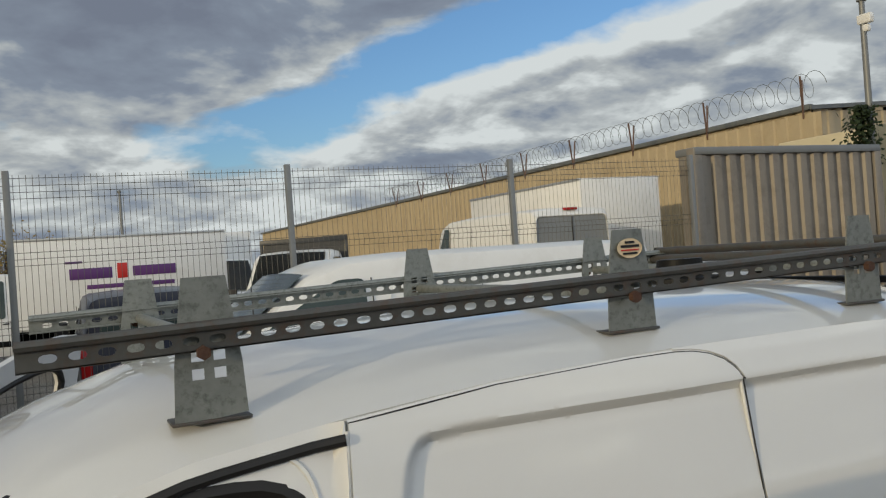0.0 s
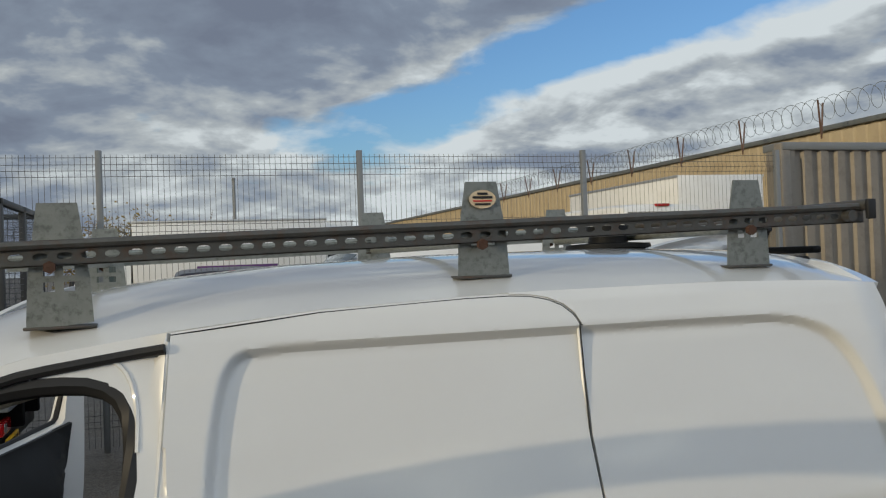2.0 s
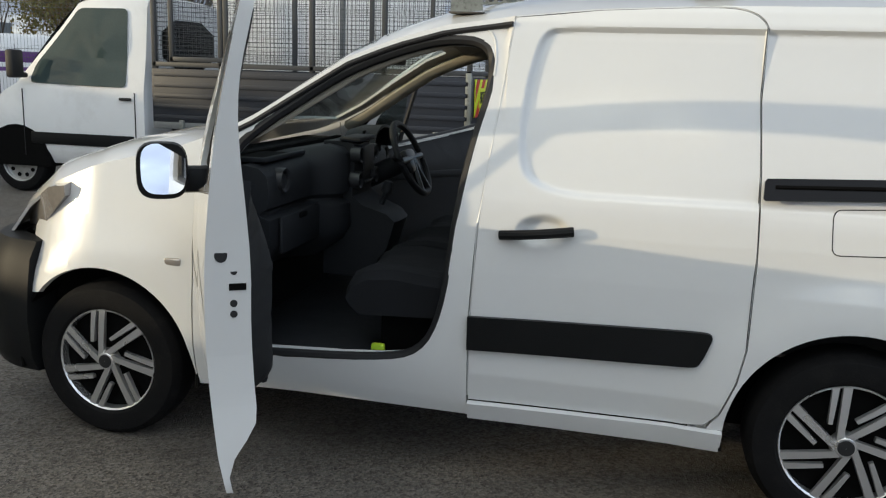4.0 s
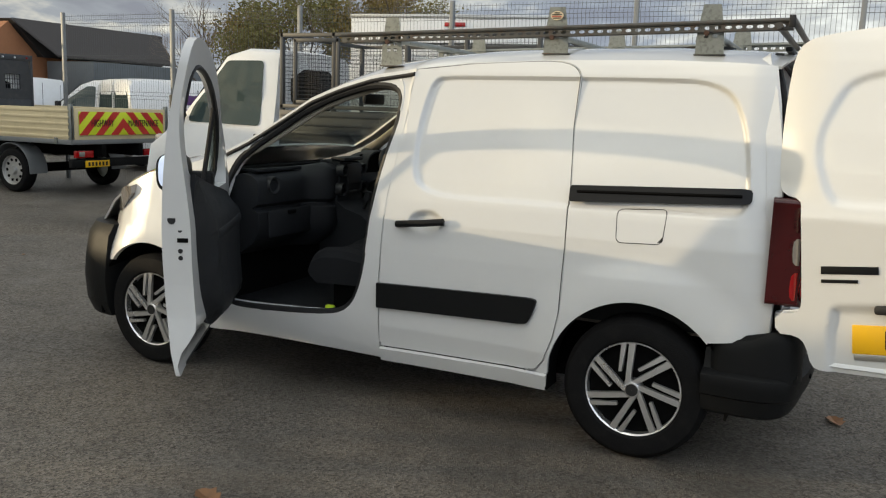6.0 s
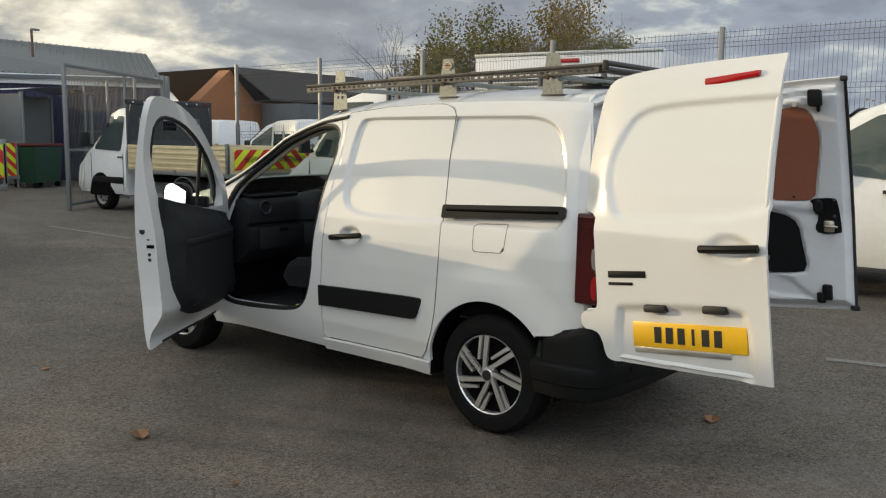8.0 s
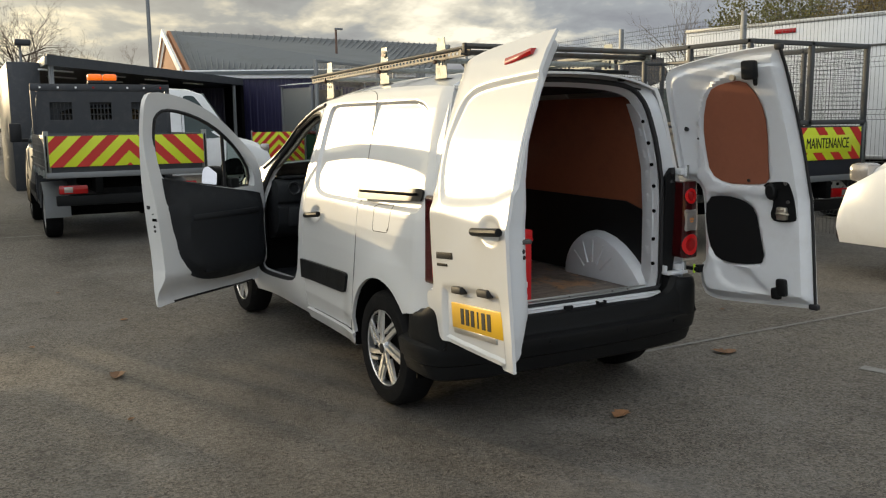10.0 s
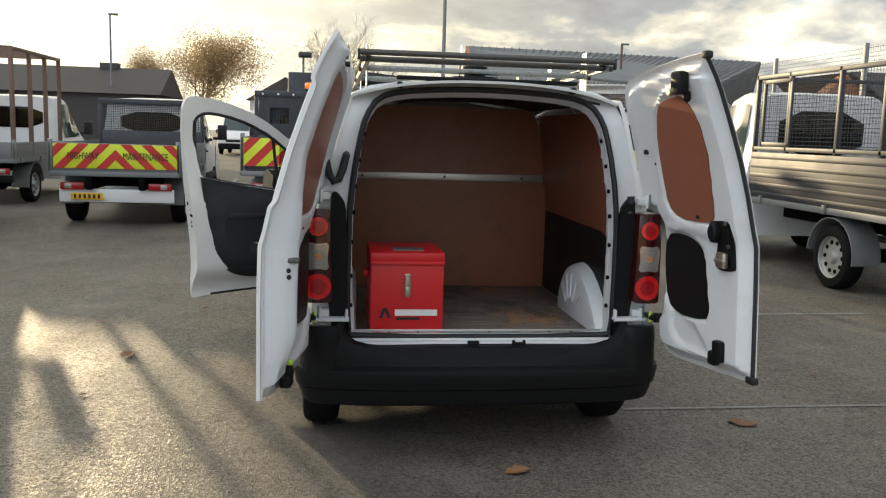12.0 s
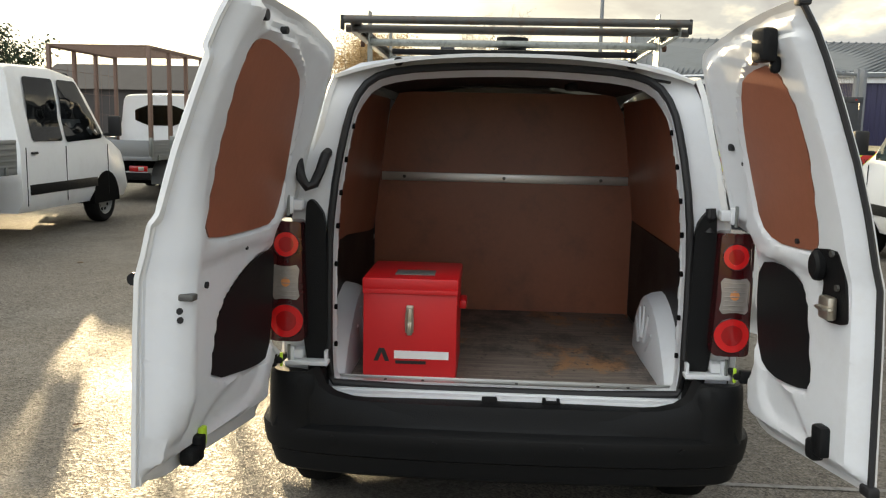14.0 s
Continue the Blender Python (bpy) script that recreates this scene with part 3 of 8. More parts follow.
# ---- the white van ----
SEC = [(0.22, 0.78), (0.30, 0.815), (0.42, 0.842), (0.62, 0.850), (0.80, 0.850), (0.95, 0.842), (1.05, 0.828), (1.16, 0.806), (1.30, 0.774),
       (1.45, 0.738), (1.60, 0.700), (1.66, 0.680), (1.70, 0.662), (1.725, 0.645)]
EDGE = [  # x at the edge, z and half width there, x on the middle line, rise to the middle
    (0.47, 1.700, 0.640, 0.53, 0.080), (0.30, 1.713, 0.645, 0.33, 0.086), (0.0, 1.722, 0.648, 0.0, 0.088), (-0.5, 1.720, 0.645, -0.5, 0.088),
    (-0.9, 1.705, 0.640, -0.9, 0.090), (-1.18, 1.678, 0.637, -1.2, 0.094), (-1.43, 1.644, 0.630, -1.47, 0.090), (-1.61, 1.595, 0.630, -1.66, 0.078), (-1.70, 1.562, 0.634, -1.76, 0.069),
    (-1.80, 1.522, 0.640, -1.87, 0.057), (-1.98, 1.410, 0.660, -2.06, 0.043), (-2.16, 1.292, 0.690, -2.25, 0.032), (-2.30, 1.220, 0.715, -2.40, 0.024),
    (-2.45, 1.165, 0.735, -2.64, 0.050), (-2.76, 1.090, 0.750, -2.95, 0.06), (-3.00, 1.000, 0.720, -3.27, 0.05), (-3.17, 0.890, 0.680, -3.40, 0.04),
    (-3.30, 0.760, 0.640, -3.48, 0.02)]
EDGE_Z = sorted((e[0], e[1]) for e in EDGE)
EDGE_W = sorted((e[0], e[2]) for e in EDGE)


def half_width(x, z):
    w = interp(z, SEC)
    if x < -0.4:
        w -= 0.022 * smooth01((-0.4 - x) / 0.8)
    if x < -1.9:
        w += 0.03 * smooth01((-1.9 - x) / 0.5)
    # the side leans to meet the roof edge, the pillars and the bonnet
    ez, ew = interp(x, EDGE_Z), interp(x, EDGE_W)
    if z > ez - 0.45:
        k = smooth01((z - ez + 0.45) / 0.45)
        w = w * (1 - k) + (w + (ew - interp(min(ez, 1.725), SEC) + (0.022 if x < -1.2 else 0.0))) * k if x < -1.2 else w
    if x < -2.75:
        w -= 0.20 * smooth01((-2.75 - x) / 0.75) ** 1.6
    if x > 0.36:
        w -= 0.05 * smooth01((x - 0.36) / 0.22)
    return w


SWAGE = rounded([(-1.075, 1.628), (-1.105, 1.53), (-1.128, 1.38), (-1.128, 1.18), (-1.075, 1.11), (-0.95, 1.080), (-0.70, 1.082), (0.30, 1.085), (0.395, 1.10), (0.402, 1.20), (0.375, 1.42), (0.31, 1.58), (0.20, 1.632), (0.05, 1.640), (-0.40, 1.640), (-0.92, 1.637), (-1.0, 1.636)], 2)
HANDLE_CUP = rounded([(-1.14, 0.93), (-1.11, 1.0), (-1.02, 1.02), (-0.95, 1.0), (-0.93, 0.94), (-1.0, 0.90), (-1.08, 0.90)], 2)


def side(x, z):
    w = half_width(x, z)
    if -1.2 < x < 0.5 and z > 1.0:
        w -= 0.020 * smooth01(inside_depth(x, z, SWAGE) / 0.024 + 0.38)
    if -1.2 < x < -0.88 and 0.86 < z < 1.05:
        w -= 0.028 * smooth01(inside_depth(x, z, HANDLE_CUP) / 0.035)
    # flared wheel arches
    for cx in (0.0, -2.728):
        r = math.hypot(x - cx, z - 0.315)
        if r < 0.62:
            w += 0.022 * smooth01((0.60 - r) / 0.20)
    return w


def on_left(x, z):
    return (x, -side(x, z), z)


def on_right(x, z):
    return (x, side(x, z), z)


def arc(cx, cz, r, a0, a1, n):
    return [(cx + r * math.cos(radians(a0 + (a1 - a0) * k / n)), cz + r * math.sin(radians(a0 + (a1 - a0) * k / n))) for k in range(n + 1)]


def edge_line(x0, x1, n, drop=0.0):
    return [(x0 + (x1 - x0) * k / n, interp(x0 + (x1 - x0) * k / n, EDGE_Z) - drop) for k in range(n + 1)]


OPENING = rounded([(-1.265, 1.585), (-1.43, 1.598), (-1.61, 1.552), (-1.80, 1.478), (-1.98, 1.362), (-2.13, 1.255), (-2.22, 1.17), (-2.265, 1.0),
                   (-2.28, 0.62), (-2.25, 0.43), (-2.10, 0.405), (-1.62, 0.430), (-1.45, 0.47), (-1.37, 0.63), (-1.338, 0.95), (-1.30, 1.2), (-1.238, 1.46)], 2)
van = thing("panel_van", label="small white panel van with doors standing open on wet asphalt", category="van")


def both_sides(name, outline, holes=(), step=0.05, thick=0.02, material=WHITE, left=True, right=True):
    if left:
        part(name, panel(outline, on_left, holes, step, thick), material, van)
    if right:
        part(name, panel(outline, on_right, holes, step, thick), material, van)


# front wing, door frame, sliding door, rear quarter, with narrow gaps between them
wing = edge_line(-2.335, -3.0, 12) + [(-3.05, 0.93), (-3.16, 0.80), (-3.14, 0.70), (-3.10, 0.56)] + arc(-2.728, 0.315, 0.385, 138, 8, 24)[0:] + [(-2.335, 0.30)]
both_sides("front_wing", wing, step=0.06)
frame_out = edge_line(-1.186, -2.33, 24) + [(-2.33, 0.262), (-1.28, 0.242), (-1.278, 0.65), (-1.262, 0.97), (-1.212, 1.42)]
both_sides("door_frame", frame_out, holes=(OPENING,), step=0.07, thick=0.07)
sliding = [(-1.18, 1.672), (-0.9, 1.699), (-0.6, 1.7115), (-0.50, 1.7125), (-0.455, 1.7095), (-0.42, 1.702), (-0.388, 1.688), (-0.368, 1.670), (-0.356, 1.648), (-0.362, 1.42), (-0.345, 1.18), (-0.338, 0.9),
           (-0.343, 0.62), (-0.365, 0.50), (-0.41, 0.38), (-0.45, 0.335), (-0.52, 0.325), (-1.272, 0.313), (-1.268, 0.65), (-1.254, 0.97), (-1.205, 1.42)]
part("sliding_door", panel(sliding, on_left, step=0.0065, thick=0.02), WHITE, van)
part("side_panel", panel(sliding, on_right, step=0.06, thick=0.02), WHITE, van)
both_sides("sill", [(-1.275, 0.307), (-0.52, 0.319), (-0.455, 0.3205), (-0.389, 0.3205), (-0.392, 0.248), (-1.275, 0.242)], step=0.08)
quarter = [(-0.350, 1.648), (-0.362, 1.673), (-0.384, 1.693), (-0.418, 1.7075), (-0.455, 1.7148), (-0.50, 1.7175)] + edge_line(-0.50, 0.455, 14) + [(0.485, 1.55), (0.515, 1.30), (0.527, 1.17), (0.527, 0.62), (0.50, 0.60), (0.30, 0.572)] + \
    arc(0.0, 0.315, 0.388, 40, 179, 26) + [(-0.440, 0.322), (-0.432, 0.340), (-0.403, 0.379), (-0.359, 0.498), (-0.337, 0.62), (-0.332, 0.9), (-0.339, 1.18), (-0.356, 1.42)]
part("rear_quarter", panel(quarter, on_left, step=0.007, thick=0.02), WHITE, van)
part("rear_quarter", panel(quarter, on_right, step=0.06, thick=0.02), WHITE, van)


def top_point(e, v):
    xe, ze, we, xc, c = e
    k = 1 - abs(v) ** 2.6
    return (xe + (xc - xe) * (1 - v * v), we * v, ze + c * k)


def top_skin(rows, v0=-1.0, v1=1.0, n=28, lift=0.0):
    out = []
    for a, b in zip(rows, rows[1:]):
        for s in range(4):
            out.append(tuple(p + (q - p) * s / 4 for p, q in zip(a, b)))
    out.append(rows[-1])
    bm = bmesh.new()
    loft(bm, [[Vector(top_point(e, v0 + (v1 - v0) * k / n)) + Vector((0, 0, lift)) for k in range(n + 1)] for e in out], closed=False)
    return thicken(bm, 0.012)


part("roof", top_skin(EDGE[:9]), WHITE, van)
part("windscreen", top_skin(EDGE[8:13], -0.90, 0.90, lift=-0.001), SCREEN, van).visible_shadow = False
for sgn in (-1, 1):
    part("windscreen_pillar", top_skin(EDGE[8:13], sgn * 0.895, sgn * 1.0, 6), WHITE, van)
    # the gutter trim from the sliding door down the pillar
    line = [(x, sgn * (half_width(x, z - 0.028) + 0.004), z - 0.028) for x, z in edge_line(-1.19, -2.30, 22)]
    part("gutter_trim", tube(bmesh.new(), line, 0.010, 8), SEAL, van, "black rubber gutter trim")
part("bonnet", top_skin(EDGE[12:]), WHITE, van)
part("scuttle", boxes(((-2.42, 0, 1.10), (0.16, 1.30, 0.05)), bevel=0.02), BLACK, van)

# rear frame, seal, bumper, lamps
REAR_X = [(0.40, 0.530), (1.15, 0.530), (1.40, 0.505), (1.60, 0.465), (1.72, 0.425), (1.82, 0.385)]
half = [(0.80, 0.56), (0.805, 0.90), (0.785, 1.16), (0.735, 1.42), (0.675, 1.62), (0.630, 1.71), (0.55, 1.748), (0.40, 1.772), (0.20, 1.788)]
rear_out = [(-y, z) for y, z in half] + [(0, 1.794)] + half[::-1]
op_half = [(0.605, 0.575), (0.628, 0.62), (0.63, 1.0), (0.62, 1.25), (0.585, 1.48), (0.555, 1.60), (0.50, 1.68), (0.40, 1.712), (0.2, 1.728)]
rear_hole = rounded([(-y, z) for y, z in op_half] + [(0, 1.733)] + op_half[::-1], 1)
on_rear = lambda y, z: (interp(z, REAR_X), y, z)
part("rear_frame", panel(rear_out, on_rear, (rear_hole,), 0.08, 0.06), WHITE_IN, van)
part("door_seal", tube(bmesh.new(), [(interp(z, REAR_X) + 0.012, y * 1.02, 0.575 + (z - 0.575) * 1.01) for y, z in rear_hole], 0.014, 8, True), SEAL, van, "black rubber door seal")
part("rear_sill", boxes(((0.50, 0, 0.562), (0.13, 1.26, 0.022)), ((0.575, 0, 0.535), (0.045, 1.26, 0.06)), bevel=0.006), WHITE_IN, van)
part("sill_strip", boxes(((0.47, 0, 0.578), (0.045, 1.24, 0.010)), ((0.448, 0, 0.585), (0.008, 1.24, 0.012)), bevel=0.003), ALU, van, "scuffed aluminium sill strip")
for y in (-0.44, -0.30, 0.05, 0.35, 0.46):
    part("screw", rod(bmesh.new(), (0.478, y, 0.58), (0.478, y, 0.5865), 0.006, seg=8), GALV_DARK, van)
part("striker", boxes(((0.602, -0.05, 0.548), (0.02, 0.055, 0.045)), bevel=0.005), BLACK, van)
part("striker", boxes(((0.60, 0.17, 0.556), (0.02, 0.065, 0.014)), ((0.60, 0.145, 0.562), (0.022, 0.012, 0.02)), ((0.60, 0.195, 0.562), (0.022, 0.012, 0.02)), bevel=0.003), BLACK, van)
plan = rounded([(0.285, -0.872), (0.45, -0.885), (0.58, -0.865), (0.648, -0.78), (0.688, -0.50), (0.702, 0.0), (0.688, 0.50), (0.648, 0.78), (0.58, 0.865), (0.45, 0.885), (0.285, 0.872)], 2, False)
prof = [(-0.16, 0.265), (-0.05, 0.27), (-0.028, 0.285), (-0.012, 0.33), (-0.010, 0.352), (0.004, 0.362), (0.012, 0.40), (0.016, 0.432), (0.012, 0.448), (0.0, 0.456), (-0.030, 0.464), (-0.040, 0.48), (-0.046, 0.52), (-0.056, 0.545), (-0.10, 0.555), (-0.16, 0.555)]
part("rear_bumper", sweep(plan, prof), BLACK, van, "scuffed black plastic bumper")
for y in (-0.60, -0.24, 0.27, 0.62):
    part("parking_sensor", rod(bmesh.new(), (0.68, y, 0.425), (0.718 - 0.06 * abs(y) ** 2, y, 0.425), 0.011, seg=14), BLACK, van)
for sgn in (-1, 1):
    # the raised corners of the bumper, up to the lamps
    bm = bmesh.new()
    corner = rounded([(0.30, sgn * 0.862), (0.45, sgn * 0.868), (0.59, sgn * 0.855), (0.655, sgn * 0.81), (0.665, sgn * 0.70), (0.60, sgn * 0.645), (0.50, sgn * 0.64), (0.30, sgn * 0.66)], 2)
    cx, cy = 0.47, sgn * 0.76
    loft(bm, [[(cx + (x - cx) * s, cy + (y - cy) * s, z - (0.05 * smooth01((0.56 - x) / 0.12) if z > 0.55 else 0.0)) for x, y in corner] for z, s in ((0.44, 1.02), (0.52, 1.0), (0.60, 0.985), (0.635, 0.95), (0.648, 0.88))])
    part("bumper_corner", bm, BLACK, van)
# the black surround that dips across the sill
lip = [(0.665, 0.665), (0.64, 0.60), (0.60, 0.572), (0.54, 0.556), (0.40, 0.546), (0.22, 0.532), (0.0, 0.524)]
lip = [(-y, z) for y, z in lip] + lip[-2::-1]
bm = loft(bmesh.new(), [[(0.600, y, z), (0.628, y * 1.03, z - 0.006), (0.648, y * 1.12, z - 0.03), (0.668 - 0.03 * abs(y), y * 1.24, 0.45), (0.60, y * 1.24, 0.45)] for y, z in lip])
part("bumper_surround", bm, BLACK, van)
for sgn in (-1, 1):
    # the black pillar beside the lamp and the lamp's lenses
    po = rounded([(sgn * 0.735, 0.62), (sgn * 0.725, 1.17), (sgn * 0.722, 1.245), (sgn * 0.705, 1.262), (sgn * 0.680, 1.24), (sgn * 0.655, 1.20), (sgn * 0.650, 1.10), (sgn * 0.645, 0.62)], 1)
    part("pillar_cover", panel(po, lambda y, z: (0.556, y, z), step=0.0, thick=0.03), BLACK, van)
    face = lambda y, z, out=0.0: (0.634 + out - 0.10 * max(0.0, z - 0.95) ** 1.3 - 5.0 * max(0.0, abs(abs(y) - 0.778) - 0.01) ** 2, y, z)
    disc = lambda r, z, squash=1.0: [(sgn * 0.778 + r * math.cos(2 * math.pi * k / 28), z + squash * r * math.sin(2 * math.pi * k / 28)) for k in range(28)]
    shape = soft([(sgn * 0.714, 0.757), (sgn * 0.728, 1.185), (sgn * 0.836, 1.185), (sgn * 0.843, 0.757)], 0.018)
    lamp = part("tail_lamp", panel(shape, lambda y, z: face(y, z), step=0.02, back=lambda y, z: (0.50, y, z)), DARKRED_LENS, van, "tail lamp with red and clear lenses")
    for z, r in ((1.105, 0.044), (0.832, 0.060)):
        lens = part("lens", panel(disc(r, z), lambda y, z: face(y, z, 0.0035), [disc(r * 0.60, z)], step=0.012, back=lambda y, z: face(y, z, -0.004)), RED_REFLECTOR, lamp, "red ring lens")
        part("lens_centre", panel(disc(r * 0.585, z), lambda y, z: face(y, z, 0.002), step=0.012, back=lambda y, z: face(y, z, -0.004)), RED_LENS, lamp)
        part("lens_rim", tube(bmesh.new(), [face(y, z, 0.0035) for y, z in disc(r * 1.02, z)], 0.0022, 6, True), DARKRED_LENS, lamp)
    clear = rounded([(sgn * 0.728, 0.905), (sgn * 0.737, 0.965), (sgn * 0.728, 1.035), (sgn * 0.780, 1.026), (sgn * 0.830, 1.035), (sgn * 0.822, 0.965), (sgn * 0.830, 0.905), (sgn * 0.780, 0.915)], 1)
    part("reverse_lens", panel(clear, lambda y, z: face(y, z, 0.003), step=0.015, back=lambda y, z: face(y, z, -0.004)), CLEAR_LENS, lamp, "clear ribbed reversing lens")
    for k in range(7):
        part("rib", tube(bmesh.new(), [face(sgn * (0.742 + 0.012 * q), 0.922 + 0.0155 * k, 0.0035) for q in range(7)], 0.0022, 5), CLEAR_LENS, lamp)
    part("bulb_reflector", panel(disc(0.016, 0.972), lambda y, z: face(y, z, 0.0045), step=0.0, back=lambda y, z: face(y, z, 0.001)), AMBER_LENS, lamp)
    # the lenses carry on round the corner of the lamp
    for z0, z1, mat in ((0.785, 0.895, RED_LENS), (0.925, 1.030, CLEAR_LENS), (1.055, 1.150, DARKRED_LENS)):
        corner_lens = rounded([(0.592, z0), (0.586, (z0 + z1) / 2), (0.592, z1), (0.626, z1), (0.626, z0)], 1)
        part("corner_lens", panel(corner_lens, lambda x, z: (x - 0.10 * max(0.0, z - 0.95) ** 1.3, sgn * (0.8475 - 13 * max(0.0, x - 0.585) ** 2), z), step=0.012, thick=0.003 * sgn), mat, lamp)
    for z in (0.70, 1.24):
        hg = part("hinge", boxes(((0.565, sgn * 0.752, z), (0.05, 0.05, 0.036)), ((0.586, sgn * 0.772, z), (0.026, 0.026, 0.06)), bevel=0.006), WHITE_IN, van)
        part("hinge_pin", rod(bmesh.new(), (0.598, sgn * 0.776, z - 0.036), (0.598, sgn * 0.776, z + 0.036), 0.006, seg=10), GALV, hg)
    part("check_strap", boxes(((0.585, sgn * 0.712, 0.672), (0.05, 0.155, 0.016)), ((0.575, sgn * 0.645, 0.69), (0.03, 0.012, 0.05)), bevel=0.003), WHITE_IN, van)
    part("check_link", boxes(((0.625, sgn * 0.80, 0.695), (0.09, 0.03, 0.022)), ((0.66, sgn * 0.83, 0.695), (0.03, 0.05, 0.045)), bevel=0.006), BLACK, van)
    part("check_clip", boxes(((0.655, sgn * 0.79, 0.697), (0.010, 0.010, 0.05)), bevel=0.002), LIME, van)

# side details
part("door_seam", tube(bmesh.new(), [(x, -side(x, z) + 0.0012, z) for x, z in sliding[:-4]], 0.0017, 5), SEAL, van, "thin dark seam round the sliding door")
part("seam_lip", tube(bmesh.new(), [(x, -side(x, z) + 0.0085, z) for x, z in sliding[:-4]], 0.005, 6), WHITE, van)
part("seam_lip", tube(bmesh.new(), [(x - 0.004, -half_width(x, z) + 0.003, z) for x, z in ((-1.272, 0.33), (-1.268, 0.65), (-1.254, 0.97), (-1.228, 1.2), (-1.205, 1.42), (-1.181, 1.66))], 0.005, 6), WHITE, van)
part("seam_backing", panel([(-0.50, 0.29), (-0.398, 0.30), (-0.380, 0.46), (-0.32, 0.62), (-0.35, 0.62), (-0.40, 0.45), (-0.50, 0.40)], lambda x, z: (x, -half_width(x, z) + 0.012, z), step=0.05, thick=0.006), WHITE, van)
part("slide_rail", panel([(-0.333, 1.112), (-0.333, 1.166), (-0.326, 1.176), (0.385, 1.206), (0.408, 1.203), (0.416, 1.192), (0.416, 1.158), (0.408, 1.147), (0.385, 1.143), (-0.326, 1.106)], lambda x, z: (x, -half_width(x, z) - 0.004, z), step=0.1, thick=-0.012), GLOSS_BLACK, van, "black sliding door rail")
part("rail_slot", tube(bmesh.new(), [(x, -half_width(x, 1.15) - 0.017, 1.152 + 0.028 * (x + 0.33) / 0.74) for x in (-0.30, -0.1, 0.1, 0.38)], 0.007, 6), SHADE_BLACK, van)
flap = soft([(-0.114, 0.948), (-0.120, 1.088), (0.090, 1.100), (0.080, 0.956)], 0.028, 5)
part("fuel_flap", tube(bmesh.new(), [(x, -side(x, z) + 0.001, z) for x, z in flap], 0.0025, 5, True), SEAL, van, "thin dark gap round the fuel flap")
part("flap_catch", panel([(0.06, 0.962), (0.082, 0.968), (0.084, 0.992)], lambda x, z: (x, -side(x, z) - 0.001, z), step=0.0, thick=-0.002), SEAL, van)
mould = [(-1.277, 0.515), (-1.277, 0.637)] + rounded([(-0.60, 0.661), (-0.47, 0.664), (-0.448, 0.655), (-0.452, 0.63), (-0.482, 0.552), (-0.50, 0.541), (-0.60, 0.538)], 2, False)
part("side_moulding", panel(mould, lambda x, z: (x, -half_width(x, z) - 0.002, z), step=0.06, thick=-0.020), BLACK, van, "black plastic rubbing strip")
part("side_moulding", panel(mould, lambda x, z: (x, half_width(x, z) + 0.002, z), step=0.12, thick=0.020), BLACK, van)
hl = [(x, -half_width(x, 0.945) - 0.018 - 0.018 * math.sin(math.pi * (x + 1.175) / 0.25), 0.936 + 0.03 * (x + 1.175) / 0.25) for x in [-1.175 + 0.025 * k for k in range(11)]]
bm = tube(bmesh.new(), hl, 0.017, 10)
part("door_handle", bm, BLACK, van, "black door handle")
part("door_striker", boxes(((-1.315, -0.742, 0.885), (0.03, 0.02, 0.03)), bevel=0.004), LATCH, van)
part("side_repeater", boxes(((-2.412, -0.858, 0.746), (0.068, 0.02, 0.032)), bevel=0.009), CLEAR_LENS, van)

# front bumper and headlamps
fplan = rounded([(-3.06, 0.855), (-3.22, 0.83), (-3.40, 0.70), (-3.50, 0.40), (-3.53, 0), (-3.50, -0.40), (-3.40, -0.70), (-3.22, -0.83), (-3.06, -0.855)], 2, False)
part("front_bumper", sweep(fplan, [(-0.14, 0.22), (-0.03, 0.23), (0.0, 0.30), (0.012, 0.45), (0.0, 0.58), (-0.02, 0.70), (-0.06, 0.765), (-0.16, 0.765)]), BLACK, van)
for sgn in (-1, 1):
    rings = []
    for x, z0, z1 in ((-2.90, 0.96, 1.0), (-3.0, 0.87, 0.985), (-3.12, 0.79, 0.93), (-3.22, 0.765, 0.87), (-3.28, 0.76, 0.82)):
        y = min(half_width(x, 0.85) + 0.006, 0.86)
        rings.append([(x, sgn * y, z0), (x, sgn * y, z1), (x, sgn * (y - 0.10), z1 + 0.02), (x, sgn * (y - 0.10), z0)])
    part("headlamp", loft(bmesh.new(), rings), CLEAR_LENS, van, "clear headlamp")
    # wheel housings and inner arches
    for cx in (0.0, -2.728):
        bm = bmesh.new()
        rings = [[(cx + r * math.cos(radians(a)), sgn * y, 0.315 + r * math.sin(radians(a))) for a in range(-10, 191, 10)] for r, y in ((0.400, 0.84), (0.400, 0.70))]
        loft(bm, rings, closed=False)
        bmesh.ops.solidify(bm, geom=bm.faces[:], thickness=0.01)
        part("arch_liner", bm, SHADE_BLACK, van, "dark wheel arch liner")


